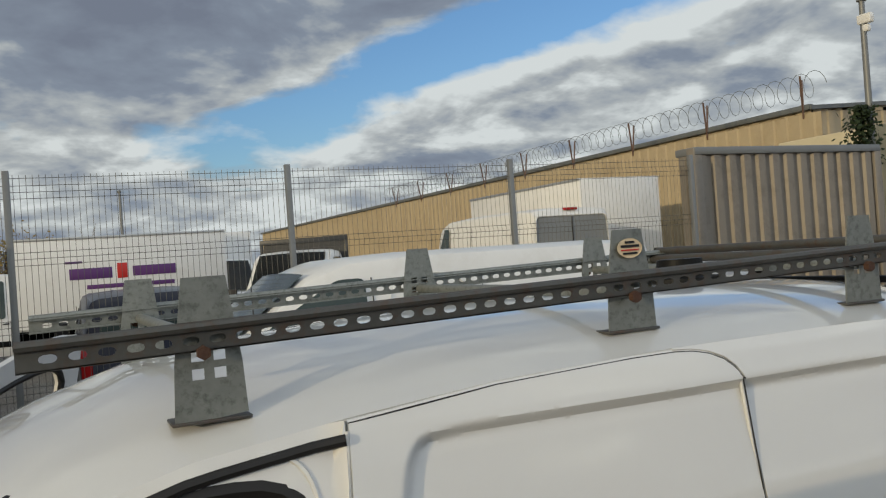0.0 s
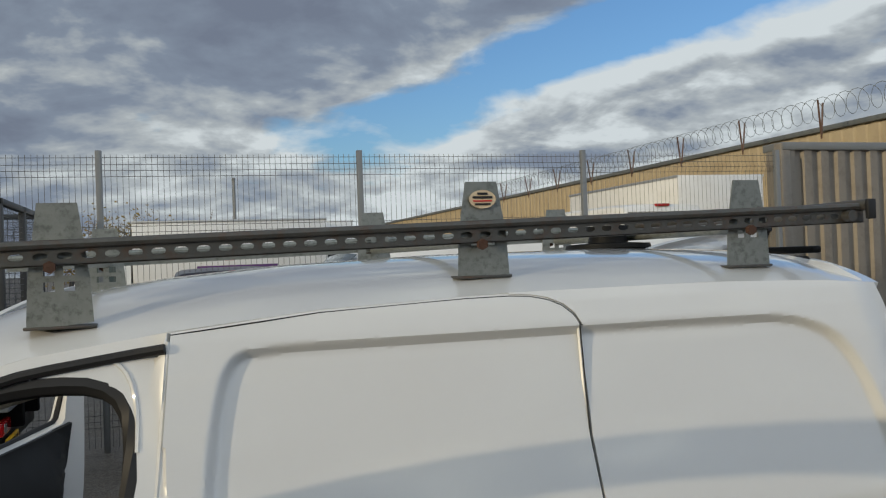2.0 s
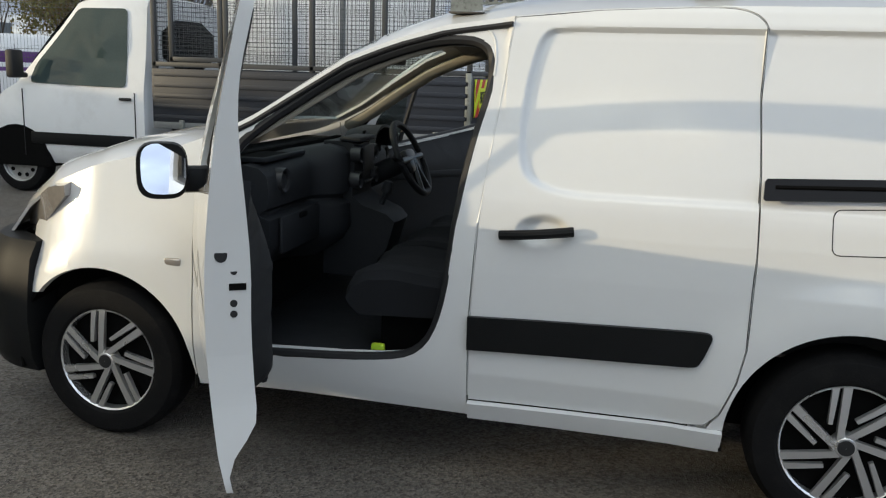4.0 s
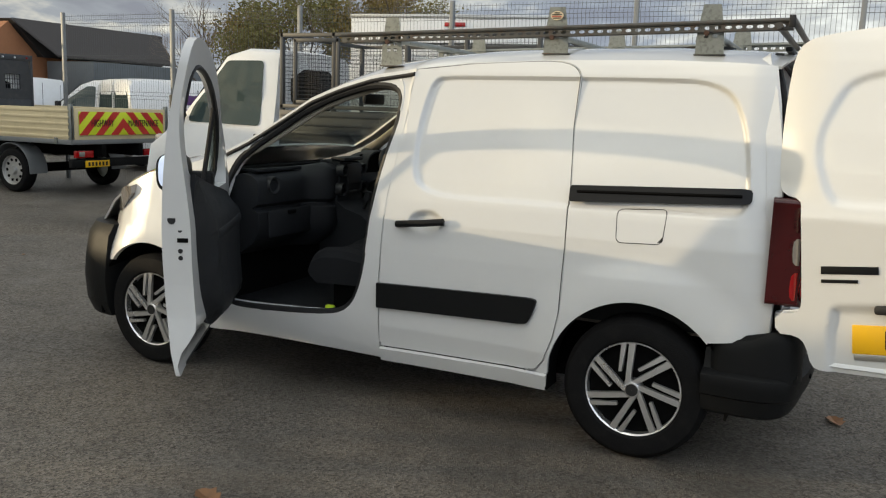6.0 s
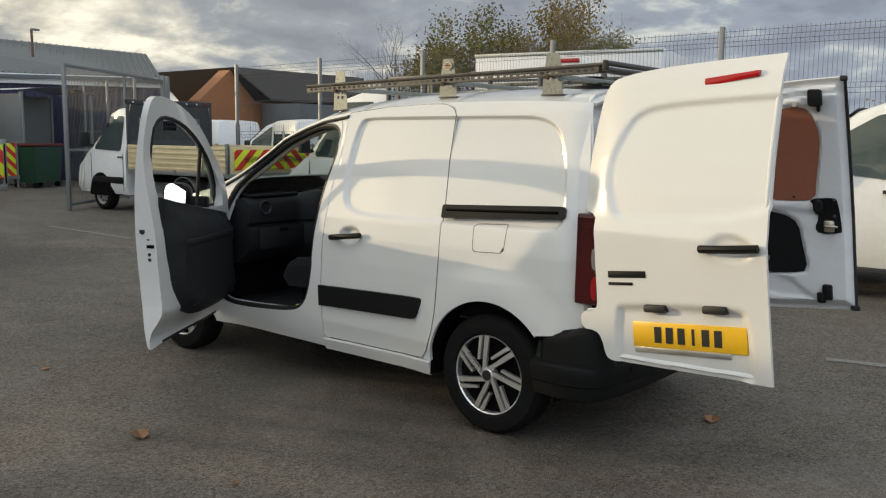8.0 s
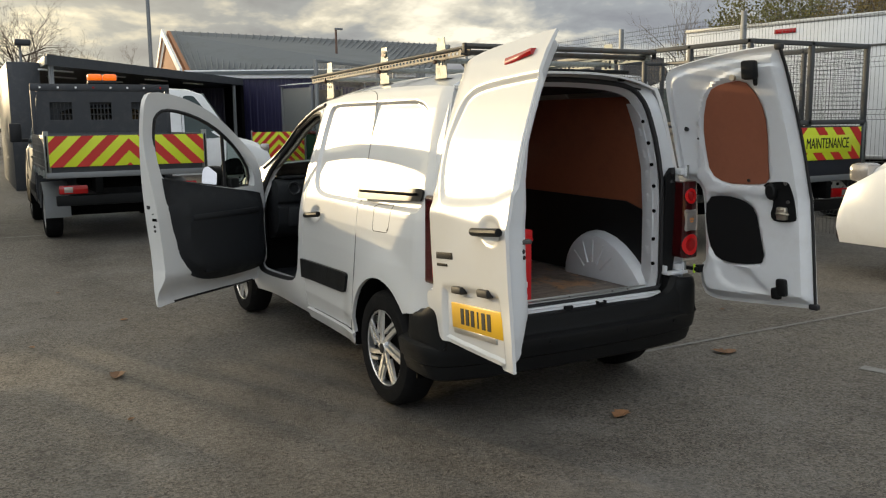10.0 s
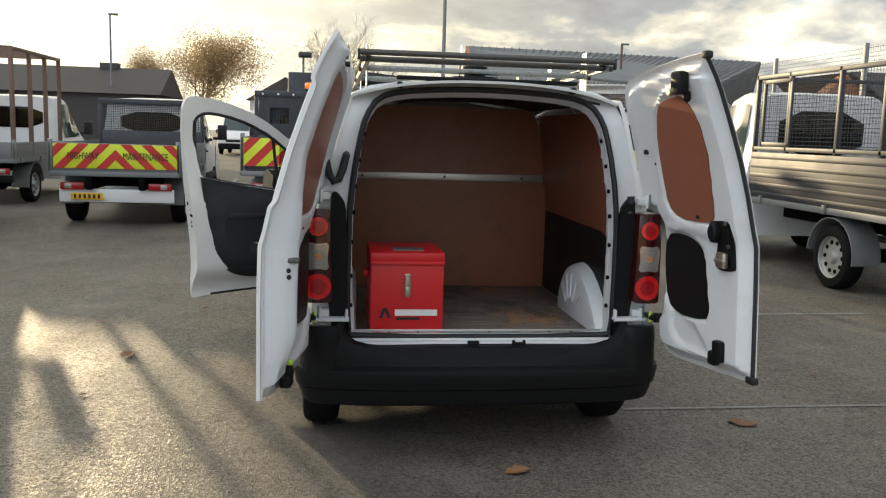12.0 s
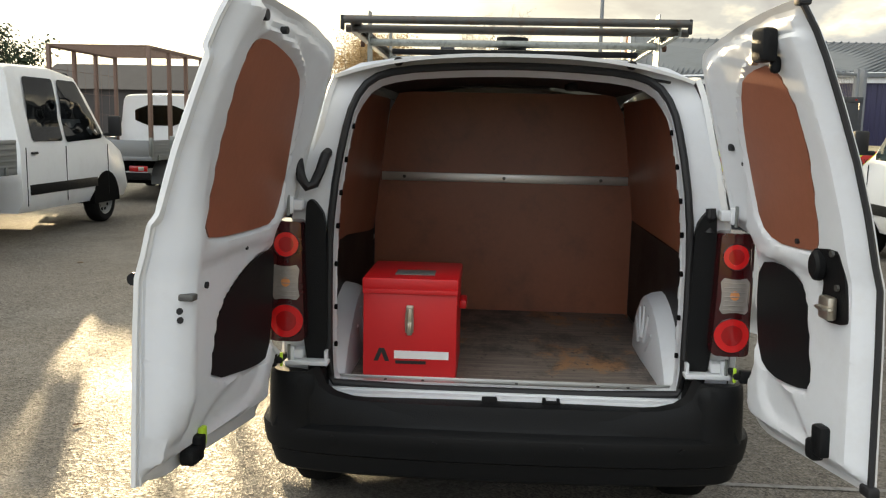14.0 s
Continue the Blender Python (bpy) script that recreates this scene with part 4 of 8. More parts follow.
def wheel(at, parent_thing, out=-1, trim=True, radius=0.315, width=0.19):
    """Tyre, rim and a trim with slanted double spokes. out: the side it faces."""
    bm = bmesh.new()
    r, w = radius, width / 2
    lathe(bm, [(r * 0.64, -w * 0.80), (r * 0.70, -w * 0.97), (r * 0.80, -w), (r * 0.92, -w * 0.93), (r * 0.985, -w * 0.70), (r, -w * 0.45), (r, w * 0.45), (r * 0.985, w * 0.70), (r * 0.92, w * 0.93), (r * 0.80, w), (r * 0.64, w * 0.8)], 56)
    moved(bm, Matrix.Translation(at))
    tyre = part("wheel", bm, RUBBER, parent_thing, "black tyre with a silver wheel")
    f = at[1] + out * w * 0.80
    bm = bmesh.new()
    lathe(bm, [(0.001, 0), (r * 0.62, 0), (r * 0.66, out * 0.012)], 40, (at[0], f - out * 0.035, at[2]))
    part("rim", bm, SHADE_BLACK if trim else STEELRIM, tyre)
    bm = bmesh.new()
    lathe(bm, [(r * 0.635, -0.03 * out), (r * 0.64, 0.004 * out), (r * 0.66, 0.009 * out), (r * 0.68, 0.0)], 48, (at[0], f, at[2]))
    part("rim_edge", bm, ALLOY if trim else STEELRIM, tyre)
    if trim:
        R = r * 0.66
        for k in range(7):
            th = k * 2 * math.pi / 7 + 1.57
            dx, dz = math.cos(th), math.sin(th)
            px, pz = dz * out, -dx * out
            for off0, off1, s0, s1, w0, w1 in ((0.10, 0.06, 0.10, 0.985, 0.060, 0.078), (0.27, 0.235, 0.36, 0.965, 0.040, 0.062)):
                rings = []
                for q in (0, 0.5, 1):
                    o, sl_, hw = off0 + (off1 - off0) * q, s0 + (s1 - s0) * q, w0 + (w1 - w0) * q
                    cx, cz = R * (dx * sl_ + px * o), R * (dz * sl_ + pz * o)
                    y0, y1 = f - out * 0.002, f + out * (0.016 - 0.010 * q * q)
                    rings.append([(at[0] + cx + px * R * hw * g, y, at[2] + cz + pz * R * hw * g) for g, y in ((1, y0), (-1, y0), (-0.85, y1), (0.85, y1))])
                part("spoke", loft(bmesh.new(), rings), ALLOY, tyre)
        bm = bmesh.new()
        lathe(bm, [(0.001, 0.020 * out), (r * 0.10, 0.019 * out), (r * 0.13, 0.008 * out), (r * 0.15, -0.02 * out)], 28, (at[0], f, at[2]))
        hc = part("hub_cap", bm, ALLOY, tyre)
        part("hub_mark", lathe(bmesh.new(), [(0.001, 0.0225 * out), (r * 0.085, 0.022 * out), (r * 0.085, 0.018 * out)], 20, (at[0], f, at[2])), SEAL, tyre)
    else:
        for k in range(10):
            a = k * math.pi / 5
            bm = rod(bmesh.new(), (at[0] + r * 0.47 * math.cos(a), f - out * 0.034, at[2] + r * 0.47 * math.sin(a)), (at[0] + r * 0.47 * math.cos(a), f - out * 0.026, at[2] + r * 0.47 * math.sin(a)), r * 0.07, seg=10)
            part("vent_hole", bm, SHADE_BLACK, tyre)
        part("hub", rod(bmesh.new(), (at[0], f - out * 0.04, at[2]), (at[0], f + out * 0.01, at[2]), r * 0.22, r * 0.17, 18), STEELRIM, tyre)
    return tyre


for cx in (0.0, -2.728):
    for sgn in (-1, 1):
        wheel((cx, sgn * 0.757, 0.315), van, sgn)
# underside kept near-black, its shade held in the colour
part("underbody", boxes(((-1.35, 0, 0.30), (3.7, 1.20, 0.10)), ((-1.36, 0, 0.27), (1.75, 1.52, 0.06)), bevel=0.02), SHADE_BLACK, van)

# load space: floor, lining, bulkhead
part("load_floor", boxes(((-0.235, 0, 0.552), (1.42, 1.32, 0.018)), bevel=0.003), FLOORPLY, van, "scratched plywood load floor")
wall_cut = [(-0.675, 0.54), (-0.675, 1.15), (-0.60, 1.60), (-0.55, 1.70), (0.55, 1.70), (0.60, 1.60), (0.675, 1.15), (0.675, 0.54)]
part("bulkhead", panel(wall_cut, lambda y, z: (-0.94, y, z), step=0.0, thick=0.02), SHADED_PLY, van, "brown ply bulkhead")
for sgn in (-1, 1):
    lining = [(-0.93, 0.92), (-0.93, 1.66), (0.36, 1.66), (0.42, 1.50), (0.45, 1.1), (0.45, 0.92)]
    part("side_lining", panel(lining, lambda x, z: (x, sgn * (0.690 - 0.15 * max(0, z - 1.05)), z), step=0.0, thick=0.012 * sgn), SHADED_PLY, van, "brown ply side lining")
    low = [(-0.93, 0.565), (-0.93, 1.06), (0.20, 1.05), (0.38, 1.0), (0.42, 0.565)]
    part("lower_lining", panel(low, lambda x, z: (x, sgn * 0.682, z), step=0.0, thick=0.012 * sgn), BLACK, van, "black lower side lining")
    bm = bmesh.new()
    rings = [[(r * (1.75 if a < 90 else 1.0) * math.cos(radians(a)) - 0.03, sgn * y, 0.562 + (r * 1.02 if a > 90 else r * 1.02 * math.sin(radians(a)) ** 0.9) * math.sin(radians(a))) for a in range(0, 181, 12)] for r, y in ((0.290, 0.70), (0.280, 0.640), (0.262, 0.605), (0.23, 0.592), (0.001, 0.588))]
    loft(bm, rings, closed=False)
    bmesh.ops.solidify(bm, geom=bm.faces[:], thickness=0.004)
    part("wheel_arch", bm, WHITE_IN, van, "white painted wheel arch with pressed ribs")
    for k in range(5):
        a = radians(40 + 25 * k)
        part("arch_rib", rod(bmesh.new(), (0.10 * math.cos(a), sgn * 0.589, 0.562 + 0.10 * math.sin(a)), (0.235 * math.cos(a), sgn * 0.596, 0.562 + 0.235 * math.sin(a)), 0.009, seg=8), WHITE_IN, van)
    jm = [(z, interp(z, [(0.58, 0.632), (1.0, 0.632), (1.25, 0.622), (1.48, 0.59), (1.62, 0.555)])) for z in (0.60, 0.8, 1.0, 1.25, 1.48, 1.62)]
    part("jamb", tube(bmesh.new(), [(interp(z, REAR_X) - 0.045, sgn * (y + 0.012), z) for z, y in jm], 0.022, 8), WHITE_IN, van)
    rings = [[(interp(z, REAR_X) - 0.012, sgn * (y + 0.002), z), (interp(z, REAR_X) - 0.05, sgn * (y - 0.004), z), (interp(z, REAR_X) - 0.15, sgn * (y + 0.020), z), (interp(z, REAR_X) - 0.155, sgn * (y + 0.06), z)] for z, y in jm]
    part("jamb_plate", thicken(loft(bmesh.new(), rings, closed=False), 0.004), WHITE_IN, van, "white pressed jamb")
    for z in (0.79, 0.94, 1.09, 1.22, 1.34, 1.46):
        part("jamb_boss", boxes(((interp(z, REAR_X) - 0.085, sgn * (interp(z, jm) + 0.003), z), (0.035, 0.012, 0.05)), bevel=0.005), WHITE_IN, van)
    for z in (0.72, 0.86, 1.02, 1.16, 1.28, 1.40, 1.52):
        part("jamb_hole", rod(bmesh.new(), (interp(z, REAR_X) - 0.030, sgn * (interp(z, jm) - 0.014), z), (interp(z, REAR_X) - 0.03, sgn * (interp(z, jm) + 0.004), z), 0.010, seg=10), SHADE_BLACK, van)
part("headlining", panel([(-0.93, -0.56), (0.42, -0.56), (0.44, 0.56), (-0.93, 0.56)], lambda x, y: (x, y, 1.70 + 0.05 * (1 - (y / 0.56) ** 2)), step=0.2, thick=0.01), TRIM, van)
part("bulkhead_rail", boxes(((-0.925, 0, 1.262), (0.025, 1.28, 0.045)), bevel=0.003), ALU, van, "aluminium bar across the bulkhead")
for y in (-0.52, 0.0, 0.50):
    part("bolt", rod(bmesh.new(), (-0.913, y, 1.262), (-0.905, y, 1.262), 0.009, seg=8), GALV_DARK, van)
part("load_lamp", boxes(((-0.35, 0.28, 1.71), (0.10, 0.05, 0.03)), bevel=0.008), TRIM, van)


# ---- doors of the van ----
HINGE_F = Vector((-2.29, -0.815, 0))
FRONT_TURN, DRIVER_TURN = -59.6, -50.0


def swung(bm, hinge, turn, mirror=False):
    m = Matrix.Translation(hinge) @ pose(0, 0, 0, 0, 0, turn) @ Matrix.Translation(-hinge)
    if mirror:
        m = Matrix.Diagonal((1, -1, 1, 1)) @ m
    return moved(bm, m)


DOOR = rounded([(-1.235, 1.55), (-1.245, 1.668), (-1.30, 1.695), (-1.43, 1.688), (-1.61, 1.650), (-1.80, 1.580), (-1.98, 1.472), (-2.15, 1.350), (-2.25, 1.255), (-2.29, 1.08),
                (-2.29, 0.42), (-2.27, 0.355), (-2.20, 0.345), (-1.60, 0.330), (-1.42, 0.322), (-1.335, 0.310), (-1.316, 0.312), (-1.315, 0.36), (-1.335, 0.63), (-1.305, 0.95), (-1.27, 1.2)], 1)
WINDOW = rounded([(-1.315, 1.50), (-1.35, 1.572), (-1.44, 1.588), (-1.62, 1.560), (-1.80, 1.495), (-1.96, 1.400), (-2.08, 1.310), (-2.20, 1.17), (-2.19, 1.035), (-1.40, 1.140), (-1.365, 1.17)], 1)
TRIM_OUT = rounded([(-1.365, 1.150), (-1.365, 1.150), (-1.60, 1.112), (-2.19, 1.030), (-2.284, 1.00), (-2.284, 0.70), (-2.28, 0.50), (-2.20, 0.452), (-1.95, 0.440), (-1.70, 0.440), (-1.55, 0.485), (-1.465, 0.60), (-1.42, 0.78), (-1.385, 1.0)], 2)


def flat_side(x, z):
    """The skin of the front door: the side of the body, a little more upright."""
    return 0.815 - 0.40 * (0.82 - half_width(x, z)) + 0.045 * (1 - ((z - 0.95) / 0.72) ** 2)


def door_back(x, z):
    """The inner face: a deep box below the sill of the window, a slim frame above it."""
    return (x, -flat_side(x, z) + 0.035 + 0.085 * smooth01((1.45 - z) / 0.55) - 0.102 * smooth01((0.54 - z) / 0.19), z)


def stretched(bm):
    """The open front doors rise towards their free edge."""
    for v in bm.verts:
        u = max(0.0, (v.co.x + 2.29) / 1.05)
        v.co.z += 0.050 * u * smooth01((v.co.z - 0.85) / 0.5)
        v.co.x += 0.05 * (v.co.x + 2.29)
    return bm


for mirror in (False, True):
    sw = lambda bm: swung(stretched(bm), HINGE_F, DRIVER_TURN if mirror else FRONT_TURN, mirror)
    door = part("front_door", sw(panel(DOOR, lambda x, z: (x, -flat_side(x, z), z), (WINDOW,), 0.05, back=door_back)), WHITE, van, "open white front door with dark trim")
    part("door_trim", sw(panel(TRIM_OUT, lambda x, z: (x, -flat_side(x, z) + 0.112 + (0.025 + 0.06 * smooth01((1.12 - z) / 0.22)) * smooth01(inside_depth(x, z, TRIM_OUT) / 0.09), z), step=0.06, thick=-0.02)), TRIM, door, "dark moulded door trim")
    part("armrest", sw(boxes(((-1.84, -0.672, 0.90), (0.62, 0.030, 0.045)), bevel=0.014)), TRIM, door)
    part("door_pocket", sw(boxes(((-1.90, -0.680, 0.58), (0.56, 0.030, 0.15)), bevel=0.014)), TRIM, door)
    light = [(-1.955, 1.400), (-2.08, 1.308), (-2.19, 1.165), (-2.18, 1.042), (-1.985, 1.065)]
    g = part("quarter_light", sw(panel(light, lambda x, z: (x, -flat_side(x, z) + 0.022, z), step=0.1, thick=0.004)), GLASS, door)
    g.visible_shadow = False
    part("window_seal", sw(tube(bmesh.new(), [(x, -flat_side(x, z) + 0.03, z) for x, z in WINDOW], 0.013, 6, True)), SEAL, door)
    part("quarter_bar", sw(rod(bmesh.new(), (-1.98, -flat_side(-1.98, 1.07) + 0.025, 1.065), (-1.90, -flat_side(-1.90, 1.43) + 0.025, 1.435), 0.012, seg=8)), SEAL, door)
    part("lower_seal", sw(tube(bmesh.new(), [(x, -flat_side(x, z) + 0.012, z + 0.004) for x, z in ((-2.20, 0.345), (-1.90, 0.3375), (-1.60, 0.330), (-1.45, 0.3235))], 0.009, 6)), SEAL, door)
    # door mirror
    bm = bmesh.new()
    mc = Vector((-2.03, -0.965, 1.122))
    rings = []
    for k, s in ((0, 0.55), (1, 0.9), (2, 1.0), (3, 1.0), (4, 0.96)):
        x = mc.x - 0.07 + 0.032 * k
        rings.append([(x, mc.y + s * 0.083 * math.copysign(abs(math.cos(a)) ** 0.6, math.cos(a)), mc.z + s * 0.092 * math.copysign(abs(math.sin(a)) ** 0.6, math.sin(a))) for a in [2 * math.pi * j / 24 for j in range(24)]])
    mir = part("door_mirror", sw(loft(bm, rings)), BLACK, door, "door mirror in a black housing")
    bm = loft(bmesh.new(), [[(x, mc.y + s * 0.071 * math.copysign(abs(math.cos(a)) ** 0.6, math.cos(a)), mc.z + s * 0.080 * math.copysign(abs(math.sin(a)) ** 0.6, math.sin(a))) for a in [2 * math.pi * j / 24 for j in range(24)]] for x, s in ((mc.x + 0.050, 1.0), (mc.x + 0.0675, 1.0))])
    bm = moved(bm, Matrix.Translation(mc) @ pose(0, 0, 0, 0, -7, 4) @ Matrix.Translation(-mc))
    part("mirror_glass", sw(bm), CHROME, mir)
    part("mirror_arm", sw(boxes(((-2.045, -0.85, 1.090), (0.085, 0.14, 0.085)), bevel=0.02)), BLACK, mir)
    # lock and holes in the shut face
    for x, z, r in ((-1.325, 0.985, 0.017), (-1.325, 0.86, 0.010), (-1.325, 0.83, 0.010), (-1.325, 0.945, 0.009)):
        n = 0.04 if r > 0.015 else 0.075
        hole_x = interp(z, [(0.40, -1.30), (0.63, -1.335), (0.95, -1.305), (1.2, -1.27)])
        bm = rod(bmesh.new(), (hole_x - 0.004, -flat_side(hole_x, z) + n, z), (hole_x + 0.0015, -flat_side(hole_x, z) + n, z), r, seg=14)
        part("hole", sw(bm), SEAL, door)
    hole_x = -1.311
    part("latch", sw(boxes(((hole_x, -flat_side(hole_x, 0.905) + 0.085, 0.905), (0.008, 0.045, 0.018)))), SHADE_BLACK, door)

# rear doors
LEFT_HINGE, RIGHT_HINGE = Vector((0.585, -0.835, 0)), Vector((0.585, 0.845, 0))
REAR_DOOR_X = [(0.40, 0.610), (0.95, 0.614), (1.12, 0.611), (1.18, 0.594), (1.30, 0.569), (1.45, 0.528), (1.60, 0.476), (1.72, 0.431), (1.80, 0.395), (1.90, 0.335)]
# the doors are cut back beside the tail lamps and wrap round the corner above them
right_out = rounded([(0.79, 0.56), (0.80, 0.70), (0.765, 0.725), (0.755, 0.80), (0.757, 1.14), (0.775, 1.185), (0.845, 1.20), (0.862, 1.24), (0.862, 1.38), (0.848, 1.58), (0.828, 1.74), (0.79, 1.80), (0.70, 1.825), (0.54, 1.85), (0.35, 1.872), (0.125, 1.887), (0.125, 1.887), (0.118, 0.563), (0.118, 0.563), (0.60, 0.532), (0.72, 0.530)], 1)
left_out = rounded([(-0.737, 0.540), (-0.757, 0.625), (-0.79, 0.652), (-0.868, 0.650), (-0.870, 0.728), (-0.79, 0.742), (-0.772, 0.765), (-0.768, 0.82), (-0.768, 1.14), (-0.775, 1.185), (-0.845, 1.20), (-0.862, 1.24), (-0.862, 1.38), (-0.848, 1.58), (-0.828, 1.74), (-0.79, 1.80), (-0.70, 1.825), (-0.54, 1.85), (-0.30, 1.868), (0.055, 1.885), (0.055, 1.885), (0.065, 0.572), (0.065, 0.572), (-0.60, 0.530), (-0.70, 0.527)], 1)
DOOR_SW = rounded([(-0.690, 1.215), (-0.735, 1.40), (-0.66, 1.58), (-0.60, 1.655), (-0.45, 1.69), (0.05, 1.715), (0.2, 1.715), (0.2, 1.245), (-0.625, 1.155)], 2)
PLATE_SW = rounded([(-0.69, 0.42), (-0.675, 0.765), (-0.63, 0.795), (-0.07, 0.795), (-0.02, 0.77), (0.0, 0.42)], 1)


def door_x(y, z):
    return interp(z, REAR_DOOR_X) - 1.3 * max(0.0, abs(y) - 0.66) ** 2 * smooth01((z - 1.1) / 0.15)


def rear_left(y, z):
    x = door_x(y, z)
    if z > 1.0:
        x -= 0.018 * smooth01(inside_depth(y, z, DOOR_SW) / 0.034 + 0.3)
    if z < 0.9:
        x -= 0.022 * smooth01(inside_depth(y, z - 0.112 * (y + 0.674), PLATE_SW) / 0.04 + 0.2)
    r = math.hypot((y + 0.092) / 1.9, z - 1.100)
    x -= 0.018 * smooth01((0.06 - r) / 0.03)
    return (x, y, z)


def rear_right(y, z):
    return door_x(y, z), y, z


LT, RT = -98.0, 100.0
# the hinge lines lean forward with the back of the body
LEAN = Matrix(((1, 0, -0.10, 0.07), (0, 1, 0, 0), (0, 0, 1, 0), (0, 0, 0, 1)))
sl = lambda bm: moved(swung(bm, LEFT_HINGE, LT), LEAN)
sr = lambda bm: moved(swung(bm, RIGHT_HINGE, RT), LEAN)


# how deep the slanted shut face of the left door is at each height: the outside bulges, the inside is nearly straight
SHUT_DEPTH = [(0.55, 0.030), (0.63, 0.052), (0.70, 0.100), (0.78, 0.125), (1.12, 0.130), (1.20, 0.118), (1.30, 0.098), (1.45, 0.070), (1.60, 0.068), (1.75, 0.072), (1.88, 0.087)]


def shut_rim(y, z):
    d = abs(y - 0.045)
    return max(0.0, interp(z, SHUT_DEPTH) - 0.066) * min(1.0, d / 0.07) * (1 - smooth01((d - 0.10) / 0.04))


def rear_door(outline, fn, sw, sgn, y_hinge, y_free, ply, low):
    door = part("rear_door", sw(panel(outline, fn, step=0.0125, thick=0.014)), WHITE, van, "open white rear door lined with ply")
    inner = [(y * 0.975 + (y_free + y_hinge) * 0.0125, 1.16 + (z - 1.16) * 0.97) for y, z in outline]

    # a shallow pan under the boards and a flange along the hinge
    pan = rounded([(y_hinge * 0.80, 0.60), (y_hinge * 0.84, 0.80), (y_hinge * 0.55, 0.735), (y_free + sgn * 0.30, 0.70), (y_free + sgn * 0.20, 0.62), (y_free + sgn * 0.22, 0.595)], 2)
    waist = rounded([(y_hinge * 0.84, 1.115), (y_hinge * 0.55, 1.135), (y_free + sgn * 0.28, 1.11), (y_free + sgn * 0.16, 1.13), (y_free + sgn * 0.16, 1.16), (y_hinge * 0.55, 1.165), (y_hinge * 0.84, 1.16)], 1)
    edge_a = rounded([(y_hinge * 1.3, 1.13), (y_hinge * 0.93, 1.15), (y_hinge * 0.865, 1.30), (y_hinge * 0.845, 1.45), (y_hinge * 0.77, 1.63), (y_hinge * 0.58, 1.755), (y_hinge * 0.3, 1.785), (y_hinge * 0.1, 1.80), (y_hinge * 0.1, 1.99), (y_hinge * 1.3, 1.99)], 1)

    def inn(y, z):
        d = max(inside_depth(y, z, ply), inside_depth(y, z, low))
        e = inside_depth(y, z, inner)
        x = door_x(y, z) - 0.016 - 0.050 * smooth01(e / 0.045) + 0.020 * smooth01(d / 0.018 + 0.9)
        x += 0.016 * smooth01(inside_depth(y, z, pan) / 0.035) - 0.007 * smooth01(inside_depth(y, z, waist) / 0.02 + 0.3)
        x += 0.022 * smooth01(inside_depth(y, z, edge_a) / 0.016 + 0.5) * smooth01(e / 0.03)
        if sgn < 0:
            x -= shut_rim(y, z)
        return (x, y, z)

    part("inner_panel", sw(panel(inner, inn, (), 0.0145, -0.006)), WHITE_IN, door, "pressed white inner door panel")
    part("ply_board", sw(panel(ply, lambda y, z: (interp(z, REAR_DOOR_X) - 0.052, y, z), (), 0.12, 0.006)), PLY, door, "brown ply board")
    part("black_board", sw(panel(low, lambda y, z: (interp(z, REAR_DOOR_X) - 0.052, y, z), (), 0.12, 0.006)), BLACK, door, "black board")
    ye = y_free
    part("edge_strip", sw(tube(bmesh.new(), [(interp(z, REAR_DOOR_X) - 0.015, ye, z) for z in [0.57 + 0.068 * k for k in range(20)]], 0.009 if sgn > 0 else 0.006, 6)), SEAL if sgn > 0 else WHITE, door)
    return door


LEFT_PLY = rounded([(-0.175, 1.20), (-0.155, 1.33), (-0.130, 1.46), (-0.090, 1.66), (-0.105, 1.74), (-0.168, 1.762), (-0.30, 1.745), (-0.45, 1.712), (-0.565, 1.655), (-0.635, 1.52), (-0.692, 1.38), (-0.705, 1.26), (-0.675, 1.19), (-0.54, 1.185), (-0.30, 1.187)], 1)
LEFT_LOW = rounded([(-0.27, 0.76), (-0.285, 0.84), (-0.325, 0.965), (-0.44, 1.03), (-0.56, 1.075), (-0.70, 1.095), (-0.748, 1.08), (-0.745, 0.90), (-0.715, 0.725), (-0.60, 0.715)], 1)
RIGHT_PLY = rounded([(0.565, 1.675), (0.48, 1.71), (0.345, 1.725), (0.295, 1.66), (0.268, 1.56), (0.285, 1.42), (0.308, 1.29), (0.315, 1.20), (0.40, 1.185), (0.575, 1.185), (0.66, 1.235), (0.662, 1.36), (0.645, 1.51)], 1)
RIGHT_LOW = rounded([(0.71, 1.10), (0.59, 1.118), (0.475, 1.095), (0.415, 1.05), (0.395, 0.92), (0.37, 0.775), (0.46, 0.755), (0.61, 0.750), (0.69, 0.79), (0.725, 0.95)], 1)
ld = rear_door(left_out, rear_left, sl, -1, -0.825, 0.045, LEFT_PLY, LEFT_LOW)
rd = rear_door(right_out, rear_right, sr, 1, 0.825, 0.122, RIGHT_PLY, RIGHT_LOW)
# left rear door: brake light, handle, badge bars, plate, plate lamps, lock
X = lambda z: interp(z, REAR_DOOR_X)
bm = loft(bmesh.new(), [[(X(1.79) + 0.006 + d, -0.285 + t * 0.245, 1.775 + t * 0.030 + s * 0.017 * (1 - 0.3 * t)) for d, s in ((-0.03, -1), (0.004, -1), (0.007, 0), (0.001, 1), (-0.03, 1))] for t in (0, 0.05, 0.5, 0.95, 1)])
part("brake_light", sl(bm), RED_LENS, ld, "red high-level brake light")
hl = [(X(1.08) + 0.016 + 0.014 * math.sin(math.pi * k / 10), -0.218 + 0.0255 * k, 1.086 + 0.0026 * k) for k in range(11)]
part("door_handle", sl(tube(bmesh.new(), hl, 0.017, 10)), BLACK, ld, "black rear door handle")
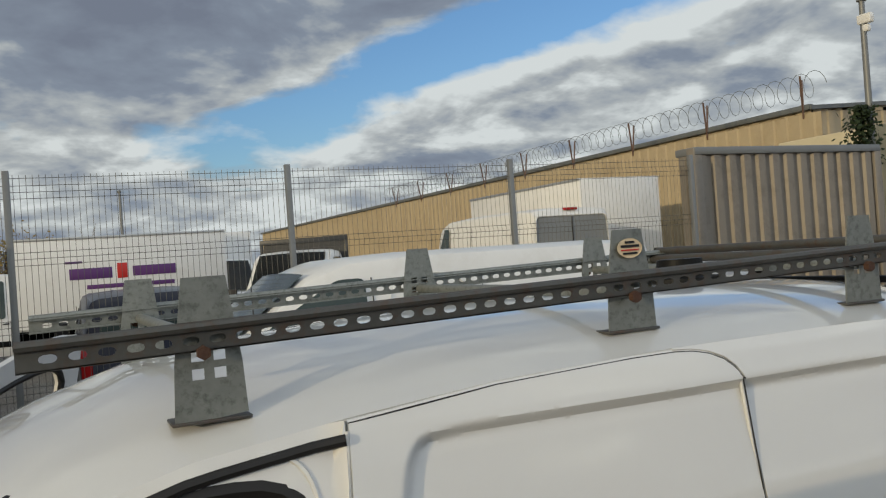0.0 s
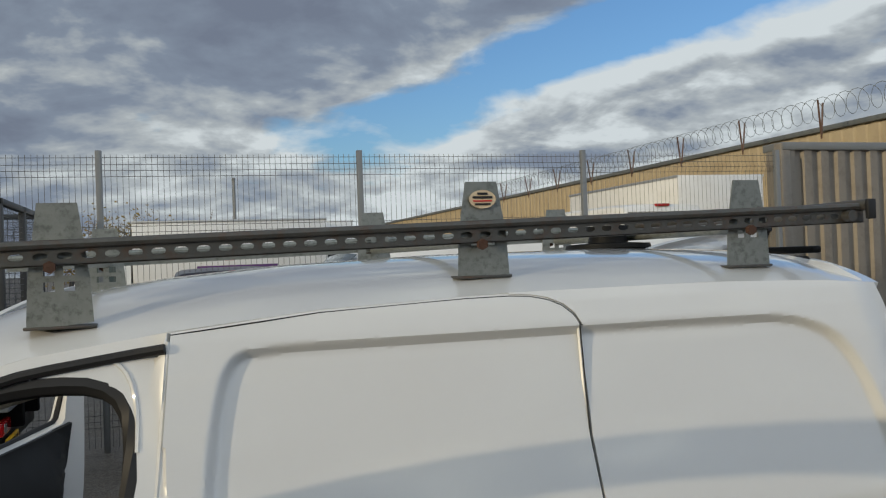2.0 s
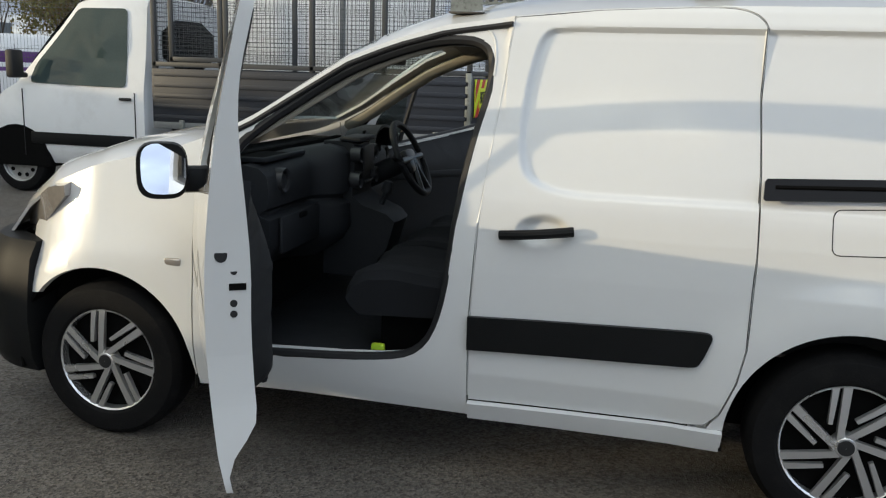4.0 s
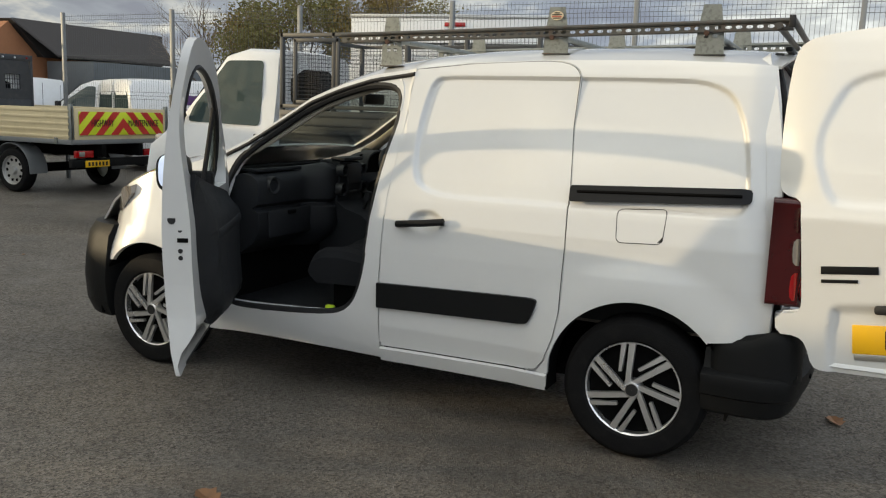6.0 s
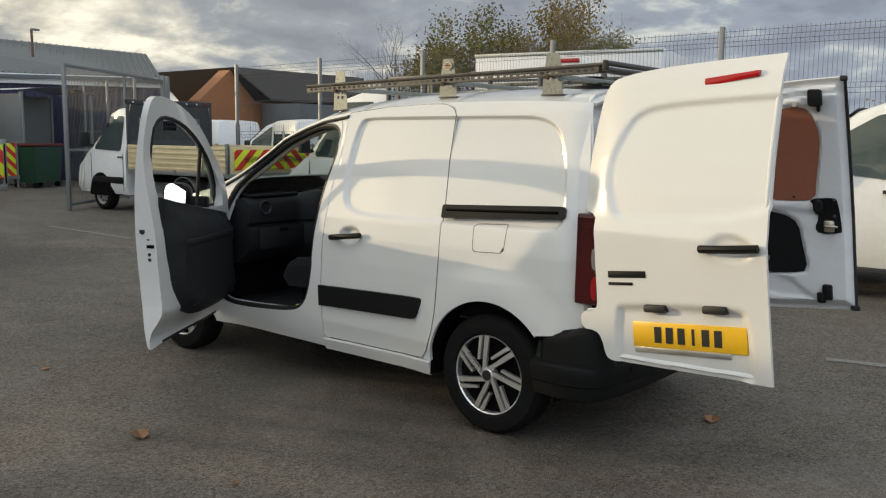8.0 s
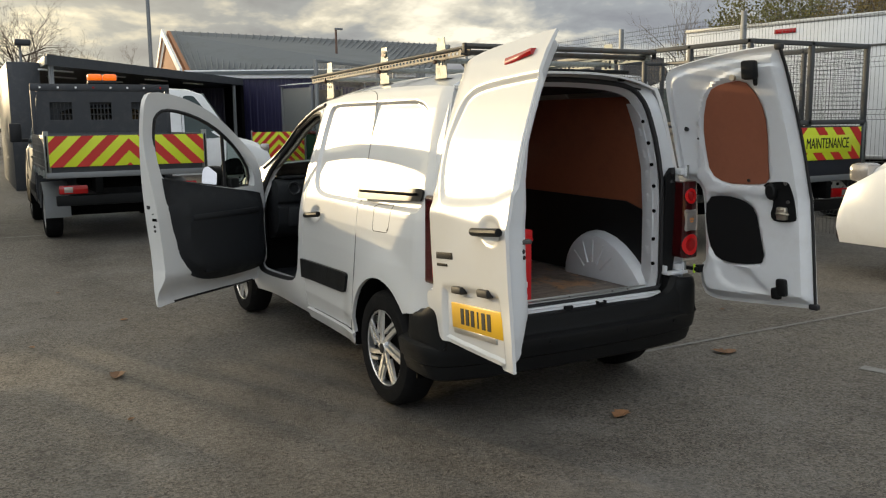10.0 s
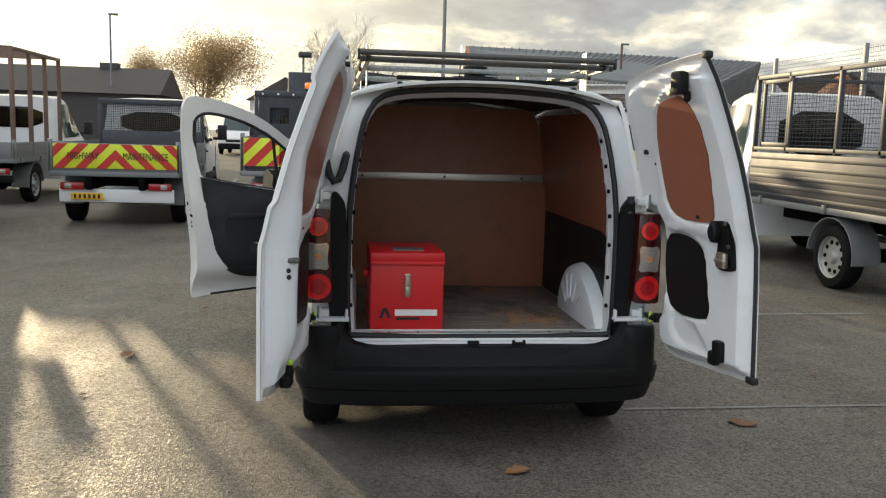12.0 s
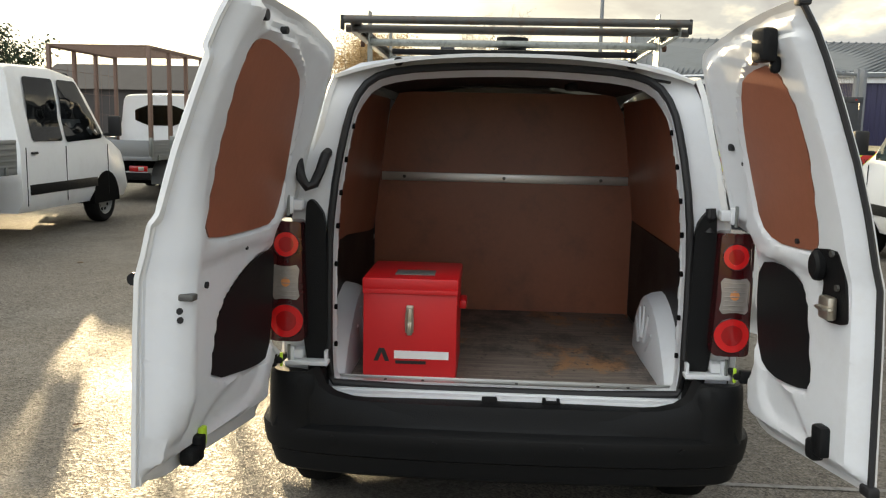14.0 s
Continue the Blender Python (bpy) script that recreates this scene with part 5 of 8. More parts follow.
part("key_lock", sl(rod(bmesh.new(), (X(1.08) + 0.01, 0.010, 1.110), (X(1.08) + 0.034, 0.010, 1.110), 0.010, seg=14)), CHROME, ld)
# the fittings rise towards the free edge, as the hinges lean
tilt = lambda bm, y0: sl(moved(bm, Matrix(((1, 0, 0, 0), (0, 1, 0, 0), (0, 0.112, 1, -0.112 * y0), (0, 0, 0, 1)))))
plate = part("registration_plate", tilt(boxes(((0.592, -0.316, 0.700), (0.012, 0.55, 0.112)), bevel=0.004), -0.316), YELLOW_PLATE, ld, "yellow plate with plain black bars")
for k in range(6):
    part("plate_bar", tilt(boxes(((0.599, -0.460 + 0.058 * k, 0.702), (0.003, 0.034 if k not in (3,) else 0.012, 0.070))), -0.316), INK, plate)
part("plate_holder", tilt(boxes(((0.588, -0.35, 0.628), (0.016, 0.47, 0.026)), bevel=0.003), -0.35), ALU, ld)
for y, z in ((-0.457, 0.803), (-0.170, 0.840)):
    part("plate_lamp", tilt(boxes(((0.606, y, z), (0.045, 0.11, 0.034)), bevel=0.010), y), SEAL, ld)
for z, w, hgt in ((0.935, 0.200, 0.030), (0.889, 0.130, 0.013)):
    badge = part("badge_bar", tilt(boxes(((X(z) + 0.002, -0.697 + w / 2, z), (0.004, w, hgt)), bevel=0.001), -0.697 + w / 2), BLACK, ld, "dark chrome badge bar")
# lock, holes and grommets of the left door's inner face
DEEP = 0.072
for d, deep, z, r in ((0.029, 0.064, 1.115, 0.016), (0.034, 0.080, 1.086, 0.009), (0.038, 0.090, 1.108, 0.003), (0.042, 0.101, 1.028, 0.009), (0.043, 0.103, 1.004, 0.009)):
    p, q = Vector((X(z) - deep, 0.045 - d, z)), Vector((-0.505, 0.863, 0))
    part("hole", sl(rod(bmesh.new(), p - 0.03 * q, p + 0.004 * q, r, seg=14)), SEAL, ld)
for y, z, r in ((-0.215, 1.057, 0.010), (-0.09, 1.812, 0.016), (-0.265, 1.790, 0.011), (-0.655, 1.600, 0.007), (-0.715, 1.413, 0.007), (-0.715, 1.435, 0.004), (-0.484, 1.128, 0.006)):
    x1 = X(z) - (DEEP if abs(y) < 0.6 else 0.05)
    part("hole", sl(rod(bmesh.new(), (x1 + 0.02, y, z), (x1, y, z), r, seg=14)), SEAL, ld)
part("lock", sl(boxes(((X(1.06) - 0.115, -0.008, 1.064), (0.050, 0.030, 0.018)), bevel=0.004)), GALV_DARK, ld)
part("slot", sl(rod(bmesh.new(), (X(1.625) - 0.040, -0.70, 1.625), (X(1.466) - 0.045, -0.755, 1.466), 0.005, seg=6)), SEAL, ld)
part("yellow_tag", sl(boxes(((0.535, -0.185, 0.628), (0.015, 0.03, 0.055)), bevel=0.003)), LIME, ld, "yellow plastic tag")
part("lower_catch", sl(boxes(((0.54, -0.135, 0.592), (0.045, 0.075, 0.045)), ((0.54, -0.165, 0.615), (0.04, 0.04, 0.05)), bevel=0.010)), BLACK, ld)
# right rear door: lock plate, catches, grommets
bm = panel(rounded([(0.355, 1.195), (0.215, 1.212), (0.195, 1.19), (0.178, 1.03), (0.185, 1.005), (0.30, 0.995), (0.325, 1.03), (0.30, 1.09), (0.31, 1.15)], 1), lambda y, z: (X(z) - 0.070, y, z), (), 0.0, -0.010)
lp = part("lock_plate", sr(bm), BLACK, rd, "black lock plate")
part("lock", sr(boxes(((0.522, 0.245, 1.045), (0.03, 0.055, 0.065)), ((0.505, 0.235, 1.045), (0.02, 0.075, 0.014)), bevel=0.008)), LATCH, lp, "zinc door lock")
part("lever", sr(loft(bmesh.new(), [[(X(1.15) - 0.075 - d, 0.30 + s * 0.030 * math.cos(a), 1.155 + s * 0.045 * math.sin(a)) for a in [2 * math.pi * k / 16 for k in range(16)]] for d, s in ((0, 1.0), (0.018, 0.95), (0.026, 0.7))])), BLACK, lp)
for y, z in ((0.212, 1.200), (0.215, 1.105), (0.265, 1.045)):
    part("bolt", sr(rod(bmesh.new(), (X(z) - 0.078, y, z), (X(z) - 0.086, y, z), 0.009, seg=8)), GALV_DARK, lp)
part("upper_catch", sr(boxes(((X(1.77) - 0.09, 0.275, 1.768), (0.05, 0.075, 0.095)), ((X(1.72) - 0.085, 0.262, 1.715), (0.03, 0.02, 0.05)), bevel=0.014)), BLACK, rd)
part("roller", sr(rod(bmesh.new(), (X(1.715) - 0.08, 0.385, 1.735), (X(1.715) - 0.10, 0.385, 1.735), 0.015, seg=12)), LATCH, rd)
part("lower_catch", sr(boxes(((0.535, 0.268, 0.66), (0.04, 0.055, 0.09)), ((0.535, 0.30, 0.625), (0.04, 0.05, 0.06)), bevel=0.012)), BLACK, rd)
part("corner_cap", sr(boxes(((0.597, 0.128, 0.572), (0.035, 0.05, 0.03)), bevel=0.008)), SEAL, rd)
part("corner_cap", sr(boxes(((0.345, 0.128, 1.873), (0.035, 0.04, 0.03)), bevel=0.008)), SEAL, rd)
for y, z, r in ((0.755, 1.476, 0.012), (0.69, 1.424, 0.007), (0.43, 1.206, 0.008)):
    part("grommet", sr(rod(bmesh.new(), (X(z) - 0.03, y, z), (X(z) - 0.066, y, z), r, seg=14)), SEAL, rd)
# cable boots at the hinges
for sgn in (-1, 1):
    pts = [(0.49, -0.655, 1.425), (0.53, -0.658, 1.415), (0.555, -0.672, 1.36), (0.57, -0.69, 1.315), (0.583, -0.712, 1.305), (0.585, -0.732, 1.335), (0.576, -0.743, 1.38), (0.565, -0.75, 1.415)] if sgn < 0 else [(0.548, 0.70, 1.18), (0.552, 0.702, 1.23), (0.550, 0.700, 1.262)]
    part("cable_boot", tube(bmesh.new(), pts, 0.018, 10), SEAL, van, "black rubber cable boot")
part("roof_strip", boxes(((0.475, 0.0, 1.785), (0.03, 0.86, 0.02)), bevel=0.006), BLACK, van)
for y in (-0.41, 0.42):
    part("buffer", rod(bmesh.new(), (0.42, y, 1.755), (0.455, y, 1.752), 0.016, seg=14), SEAL, van)


# ---- cab of the van ----
BEIGE = surf("beige_cloth_lining", (0.34, 0.31, 0.25), 0.9, var=0.1, scale=8, fine=200, bump=0.1)
VENT_RING = surf("satin_dark_ring", (0.035, 0.036, 0.038), 0.35, metal=0.3, var=0.1)


def dash_x(y):
    """How far the face of the dashboard stands toward the seats across the cab."""
    c = smooth01((y + 0.30) / 0.14) * (1 - smooth01((y - 0.16) / 0.10))
    d = smooth01((y - 0.16) / 0.12) * (1 - smooth01((y - 0.62) / 0.10))
    return -2.085 + 0.115 * c + 0.055 * d - 0.10 * max(0.0, abs(y) - 0.45) ** 2


def dash_ring(y):
    x0 = dash_x(y)
    mid = smooth01((0.30 - abs(y - 0.03)) / 0.12)
    top = 1.125 + 0.03 * mid - 0.02 * abs(y)
    pts = [(-2.42, 1.06), (-2.32, top - 0.045), (x0 - 0.10, top), (x0 - 0.035, top - 0.012), (x0 - 0.008, top - 0.035), (x0, 1.06), (x0 + 0.006, 1.0), (x0 - 0.004, 0.945),
           (x0 - 0.035, 0.925), (x0 - 0.03, 0.915), (x0 + 0.005, 0.90), (x0 + 0.01, 0.80), (x0 - 0.03, 0.735), (x0 - 0.14, 0.66), (-2.42, 0.64)]
    return [(x, y, z) for x, z in pts]


part("dashboard", loft(bmesh.new(), [dash_ring(-0.715 + 0.0286 * k) for k in range(51)]), TRIM, van, "dark moulded dashboard")
# a flat black plane paints the shade inside the tray
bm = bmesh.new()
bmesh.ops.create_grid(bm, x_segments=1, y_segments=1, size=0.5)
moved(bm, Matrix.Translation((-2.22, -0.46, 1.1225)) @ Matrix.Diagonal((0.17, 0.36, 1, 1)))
part("dash_tray_shade", bm, SHADE_BLACK, van, "flat black plane painted as the shade of the dashboard tray")
part("tray_lip", boxes(((-2.13, -0.46, 1.125), (0.02, 0.40, 0.022)), ((-2.22, -0.655, 1.125), (0.19, 0.02, 0.02)), bevel=0.008), TRIM, van)
part("glove_box", boxes(((-2.068, -0.45, 0.835), (0.02, 0.40, 0.15)), bevel=0.012), TRIM, van)
part("glove_latch", boxes(((-2.055, -0.45, 0.89), (0.015, 0.07, 0.022)), bevel=0.006), SHADE_BLACK, van)
part("centre_console", loft(bmesh.new(), [[(x + 0.02 * (1 - abs(q)), 0.0 + q * w, z) for x, z, w in ((-2.0, 1.165, 0.10), (-1.955, 1.155, 0.11), (-1.945, 1.02, 0.13), (-1.955, 0.93, 0.14), (-1.90, 0.89, 0.14), (-1.80, 0.855, 0.12), (-1.765, 0.82, 0.11), (-1.80, 0.70, 0.10), (-1.90, 0.56, 0.10), (-2.1, 0.56, 0.10), (-2.1, 1.165, 0.10))] for q in (-1.0, -0.93, -0.5, 0.5, 0.93, 1.0)]), TRIM, van, "dark centre console")
part("screen_hood", boxes(((-1.975, 0.0, 1.175), (0.10, 0.215, 0.022)), bevel=0.008), TRIM, van)
part("screen", boxes(((-1.925, 0.0, 1.09), (0.012, 0.145, 0.115)), bevel=0.004), SEAL, van, "dark dashboard screen")
for k in range(6):
    part("button", boxes(((-1.925, -0.055 + 0.022 * k, 0.985), (0.014, 0.016, 0.012)), bevel=0.003), VENT_RING, van)
for y, z, r, x in ((-0.59, 1.045, 0.046, -2.085), (-0.105, 1.11, 0.033, -1.935), (-0.115, 1.0, 0.036, -1.935), (0.105, 1.11, 0.033, -1.935), (0.115, 1.0, 0.036, -1.935), (0.645, 1.045, 0.046, -2.05)):
    bm = bmesh.new()
    lathe(bm, [(r * 0.3, -0.010), (r * 0.75, -0.012), (r * 0.8, 0.010), (r, 0.016), (r * 1.06, 0.004), (r * 1.06, -0.03)], 24)
    moved(bm, Matrix.Translation((x, y, z)) @ pose(0, 0, 0, 0, 0, -90))
    av = part("air_vent", bm, VENT_RING, van, "round air vent with a dark ring")
    part("louvre", boxes(((x - 0.004, y, z), (0.008, r * 1.3, 0.006)), ((x - 0.004, y, z + r * 0.4), (0.008, r * 1.1, 0.005)), ((x - 0.004, y, z - r * 0.4), (0.008, r * 1.1, 0.005))), TRIM, av)
bm = loft(bmesh.new(), [[(x + dx, 0.38 + s * 0.165 * math.cos(a), 1.10 + s * 0.115 * abs(math.sin(a)) ** 0.7) for a in [math.pi * k / 14 for k in range(15)]] for x, s, dx in ((-2.14, 0.75, 0), (-2.07, 0.95, 0), (-1.965, 1.0, 0))], closed=False)
bmesh.ops.solidify(bm, geom=bm.faces[:], thickness=0.012)
part("instrument_cowl", bm, TRIM, van)
part("instrument_panel", boxes(((-2.03, 0.38, 1.13), (0.01, 0.28, 0.12)), bevel=0.004), SHADE_BLACK, van)
sw_m = Matrix.Translation((-1.83, 0.39, 1.055)) @ pose(0, 0, 0, 0, -26, 0)
bm = bmesh.new()
tube(bm, [(0, 0.185 * math.cos(a), 0.185 * math.sin(a)) for a in [2 * math.pi * k / 40 for k in range(40)]], 0.016, 10, True)
steer = part("steering_wheel", moved(bm, sw_m), TRIM, van, "black steering wheel")
bm = boxes(((-0.012, 0, -0.01), (0.05, 0.15, 0.12)), bevel=0.02)
for a in (0, 180, 250, 290):
    rod(bm, (0, 0, 0), (0, 0.18 * math.cos(radians(a)), 0.18 * math.sin(radians(a))), 0.016)
part("wheel_boss", moved(bm, sw_m), VENT_RING, steer, "dark grey boss of the wheel")
part("steering_column", rod(bmesh.new(), (-1.85, 0.39, 1.045), (-2.10, 0.38, 0.92), 0.05, seg=14), TRIM, van)
for sgn in (-1, 1):
    part("column_stalk", rod(bmesh.new(), (-1.90, 0.39 + sgn * 0.05, 1.05), (-1.885, 0.39 + sgn * 0.17, 1.075), 0.010, 0.008, 8), SEAL, van)
part("gear_lever", rod(bmesh.new(), (-1.87, 0.01, 0.86), (-1.835, 0.01, 0.95), 0.012), TRIM, van)
part("gear_knob", rod(bmesh.new(), (-1.838, 0.01, 0.935), (-1.828, 0.01, 0.985), 0.026, 0.02, 14), TRIM, van)
part("hand_brake", rod(bmesh.new(), (-1.70, 0.17, 0.66), (-1.48, 0.17, 0.74), 0.016, seg=10), TRIM, van)


def seat(y, w):
    s = part("seat", loft(bmesh.new(), [[(x, y + w * q, z + (0.022 * smooth01((abs(q) - 0.2) / 0.2) - 0.05 * smooth01((abs(q) - 0.42) / 0.08)) * (1 if z > 0.62 else 0)) for x, z in ((-1.73, 0.56), (-1.775, 0.60), (-1.785, 0.65), (-1.76, 0.695), (-1.70, 0.725), (-1.60, 0.735), (-1.45, 0.72), (-1.22, 0.70), (-1.20, 0.58))] for q in (-0.5, -0.48, -0.45, -0.38, -0.28, -0.2, 0, 0.2, 0.28, 0.38, 0.45, 0.48, 0.5)]), CLOTH, van, "dark cloth cab seat")
    part("backrest", loft(bmesh.new(), [[(x, y + w * q, z) for x, z in ((-1.28, 0.68), (-1.18, 0.70), (-1.035, 1.28), (-1.06, 1.34), (-1.10, 1.34), (-1.17, 1.20), (-1.25, 0.95))] for q in (-0.48, -0.42, -0.2, 0.2, 0.42, 0.48)]), CLOTH, s)
    part("headrest", boxes(((-1.045, y, 1.44), (0.09, min(w, 0.28) * 0.9, 0.17)), bevel=0.035), CLOTH, s)
    part("seat_base", boxes(((-1.45, y, 0.50), (0.42, w * 0.8, 0.20)), bevel=0.02), SHADE_BLACK, s)
    return s


seat(-0.45, 0.48)
seat(0.0, 0.36)
seat(0.42, 0.48)
part("cab_floor", boxes(((-1.72, 0, 0.395), (1.15, 1.50, 0.02)), bevel=0.004), TRIM, van)
part("fire_wall", boxes(((-2.33, 0, 0.75), (0.03, 1.45, 0.75))), SHADE_BLACK, van)
part("cab_bulkhead", panel([(y * 0.99, z - 0.1 if z < 0.6 else z) for y, z in wall_cut], lambda y, z: (-0.985, y, z), step=0.0, thick=0.012), TRIM, van)
part("sun_visor", boxes(((-1.62, -0.30, 1.60), (0.16, 0.40, 0.02)), bevel=0.008), TRIM, van)
part("roof_console", boxes(((-1.47, 0, 1.645), (0.26, 0.50, 0.05)), bevel=0.02), TRIM, van)
part("interior_mirror", boxes(((-1.80, 0, 1.53), (0.03, 0.22, 0.06)), bevel=0.012), TRIM, van)
for sgn in (-1, 1):
    part("opening_seal", tube(bmesh.new(), [(x, sgn * (half_width(x, z) - 0.02), z) for x, z in OPENING], 0.021, 8, True), SEAL, van, "black door opening seal")
for sgn in (-1, 1):
    inner = [(x + 0.03, sgn * (half_width(x, z - 0.03) - 0.055), z - 0.045) for x, z in edge_line(-1.36, -2.28, 16)]
    rings = []
    for x, y, z in inner:
        rings.append([(x + 0.030 * math.cos(a), y + 0.022 * math.cos(a) * sgn, z + 0.026 * math.sin(a)) for a in [2 * math.pi * k / 10 for k in range(10)]])
    part("pillar_lining", loft(bmesh.new(), rings), BEIGE, van, "beige inner lining of the windscreen pillar")
part("cab_headlining", panel([(-0.98, -0.54), (-1.60, -0.53), (-1.66, 0), (-1.60, 0.53), (-0.98, 0.54)], lambda x, y: (x, y, interp(x, EDGE_Z) - 0.035 + 0.07 * (1 - (y / 0.56) ** 2)), step=0.15, thick=0.01), BEIGE, van, "beige cab headlining")
press = [(-1.325, 1.640), (-1.290, 1.636), (-1.262, 1.615), (-1.246, 1.58), (-1.240, 1.53), (-1.243, 1.47)]
part("pillar_pressing", tube(bmesh.new(), [(x, -half_width(x, z) + 0.001, z) for x, z in rounded(press, 1, False)], 0.005, 6), WHITE, van)
part("lime_tag", boxes(((-1.66, -0.66, 0.425), (0.055, 0.03, 0.035)), bevel=0.01), LIME, van)

# ---- roof rack ----
rack = thing("roof_rack", label="weathered galvanised roof rack with slotted side rails on the van roof", category="roof rack")


def slotted_rail(y, sgn):
    """A U-shaped rail with a row of slots in its face."""
    L = 2.16
    zc = lambda x: 1.822 + 0.046 * (x + 1.665) / 2.16
    holes = []
    n = 50
    for k in range(n):
        c = -1.62 + k * (L - 0.09) / (n - 1)
        holes.append([(c + 0.0135 * math.copysign(abs(math.cos(a)) ** 0.7, math.cos(a)), 0.0 + 0.007 * math.sin(a)) for a in [2 * math.pi * j / 10 for j in range(10)]])
    bm = panel([(-1.665, -0.018), (0.495, -0.018), (0.495, 0.018), (-1.665, 0.018)], lambda x, d: (x, y, zc(x) + d), holes, 0.0, 0.003)
    for dz, w in ((0.0175, 0.030), (-0.0175, 0.022)):
        rings = [[(x, y + sgn * q, zc(x) + dz + d) for q, d in ((0, -0.0015), (-w, -0.0015), (-w, 0.0015), (0, 0.0015))] for x in (-1.665, -0.6, 0.495)]
        loft(bm, rings)
    rings = [[(x, y + sgn * (0.004 + 0.009 * math.cos(a)), zc(x) + 0.022 + 0.009 * math.sin(a)) for a in [math.pi * k / 4 for k in range(8)]] for x in (-1.665, -0.6, 0.495)]
    loft(bm, rings)
    return bm


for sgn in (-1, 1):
    # the near rail takes the darker steel, the far rail the lighter one
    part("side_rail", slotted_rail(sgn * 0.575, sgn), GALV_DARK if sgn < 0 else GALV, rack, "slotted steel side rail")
for bx, zb, zt in ((-1.380, 1.688, 1.930), (-0.520, 1.750, 1.963), (0.165, 1.748, 1.961)):
    for sgn in (-1, 1):
        y = sgn * 0.555
        lean = [(-0.060, zb), (0.060, zb + (0.012 if bx < -1 else 0)), (0.055, zb + 0.10), (0.036, zt), (-0.036, zt), (-0.055, zb + 0.10)]
        holes = []
        for hx in (-0.018, 0.018):
            for hz in (zb + 0.112, zb + 0.082):
                holes.append([(bx + hx - 0.010, hz - 0.009), (bx + hx + 0.010, hz - 0.009), (bx + hx + 0.010, hz + 0.009), (bx + hx - 0.010, hz + 0.009)])
        br = part("bracket", panel([(bx + a, b) for a, b in lean], lambda x, z: (x, y, z), holes, 0.0, 0.004), GALV, rack, "galvanised bracket plate", smooth=False)
        part("foot", boxes(((bx, y - sgn * 0.03, zb + 0.004), (0.13, 0.07, 0.006)), bevel=0.002), GALV_DARK, br)
        part("bolt", rod(bmesh.new(), (bx - 0.012, y + sgn * 0.022, 1.835 + 0.02 * bx), (bx - 0.012, y + sgn * 0.036, 1.835 + 0.02 * bx), 0.012, seg=6), RUST, br)
    part("cross_bar", rod(bmesh.new(), (bx, -0.55, 1.842 + 0.016 * bx), (bx, 0.55, 1.842 + 0.016 * bx), 0.014, seg=12), GALV, rack, "round steel cross bar")
for z, x in ((1.893, 0.49), (1.866, 0.44)):
    part("rear_roller", rod(bmesh.new(), (x, -0.60, z), (x, 0.61, z), 0.014, seg=12), GALV_DARK, rack, "round rear bar")
for sgn in (-1, 1):
    part("end_cap", boxes(((0.49, sgn * 0.605, 1.882), (0.025, 0.012, 0.05)), bevel=0.003), SEAL, rack)
# sticker: oval with plain bars for its writing
bx = -0.520
st = part("sticker", moved(lathe(bmesh.new(), [(0.001, 0.0), (0.031, 0.0), (0.031, 0.0012)], 32), Matrix.Translation((bx, -0.5605, 1.924)) @ Matrix.Diagonal((1, -1, 0.66, 1))), surf("cream_sticker", (0.72, 0.60, 0.42), 0.5, var=0.06), rack, "cream oval sticker with plain bars")
for z, w, hgt, mm in ((1.936, 0.024, 0.005, INK), (1.928, 0.046, 0.005, INK), (1.920, 0.044, 0.003, CHEV_R), (1.913, 0.036, 0.004, INK)):
    part("printed_bar", boxes(((bx, -0.5625, z), (w, 0.0012, hgt))), mm, st)

vent = thing("roof_vent", (0.08, 0.0, 1.802), label="black plastic mushroom roof vent on the van roof", category="roof vent")
bm = bmesh.new()
lathe(bm, [(0.001, 0.075), (0.065, 0.074), (0.068, 0.05), (0.055, 0.046), (0.06, 0.024), (0.125, 0.020), (0.128, 0.008), (0.10, 0.0), (0.09, -0.02)], 36)
part("vent_body", moved(bm, pose(0, 0, 0, 90)), BLACK, vent)

# ---- red tool vault in the load space ----
vault = thing("tool_vault", (0.25, -0.354, 0.562), label="red steel tool vault with zinc latch on ply floor", category="tool box")
part("body", boxes(((0, 0, 0.185), (0.40, 0.352, 0.345)), bevel=0.006), RED_BOX, vault)
lid = part("lid", boxes(((0, 0, 0.378), (0.408, 0.360, 0.05)), bevel=0.008), RED_BOX, vault)
part("lid_plate", boxes(((0.08, 0.01, 0.405), (0.10, 0.15, 0.004)), bevel=0.001), GALV, lid, "silver label plate")
part("lid_lip", boxes(((0.206, 0, 0.352), (0.008, 0.356, 0.018)), bevel=0.003), RED_BOX, lid)
for k in (-1, 1):
    part("side_handle", boxes(((-0.05, k * 0.19, 0.27), (0.12, 0.03, 0.035)), bevel=0.008), RED_BOX, vault)
la = part("latch", boxes(((0.206, 0.0, 0.250), (0.010, 0.028, 0.105)), bevel=0.004), LATCH, vault, "zinc toggle latch")
part("loop", tube(bmesh.new(), [(0.216, -0.012, 0.20), (0.222, -0.014, 0.25), (0.222, -0.010, 0.295), (0.222, 0.010, 0.295), (0.222, 0.014, 0.25), (0.216, 0.012, 0.20)], 0.0032, 6), LATCH, la)
part("hasp", boxes(((0.212, 0.0, 0.215), (0.016, 0.02, 0.05)), bevel=0.004), LATCH, la)
part("mark", panel([(-0.135, 0.085), (-0.115, 0.135), (-0.095, 0.135), (-0.075, 0.085), (-0.092, 0.085), (-0.105, 0.118), (-0.118, 0.085)], lambda y, z: (0.2025, y, z), step=0.0, thick=0.001), INK, vault, "black printed mark", smooth=False)
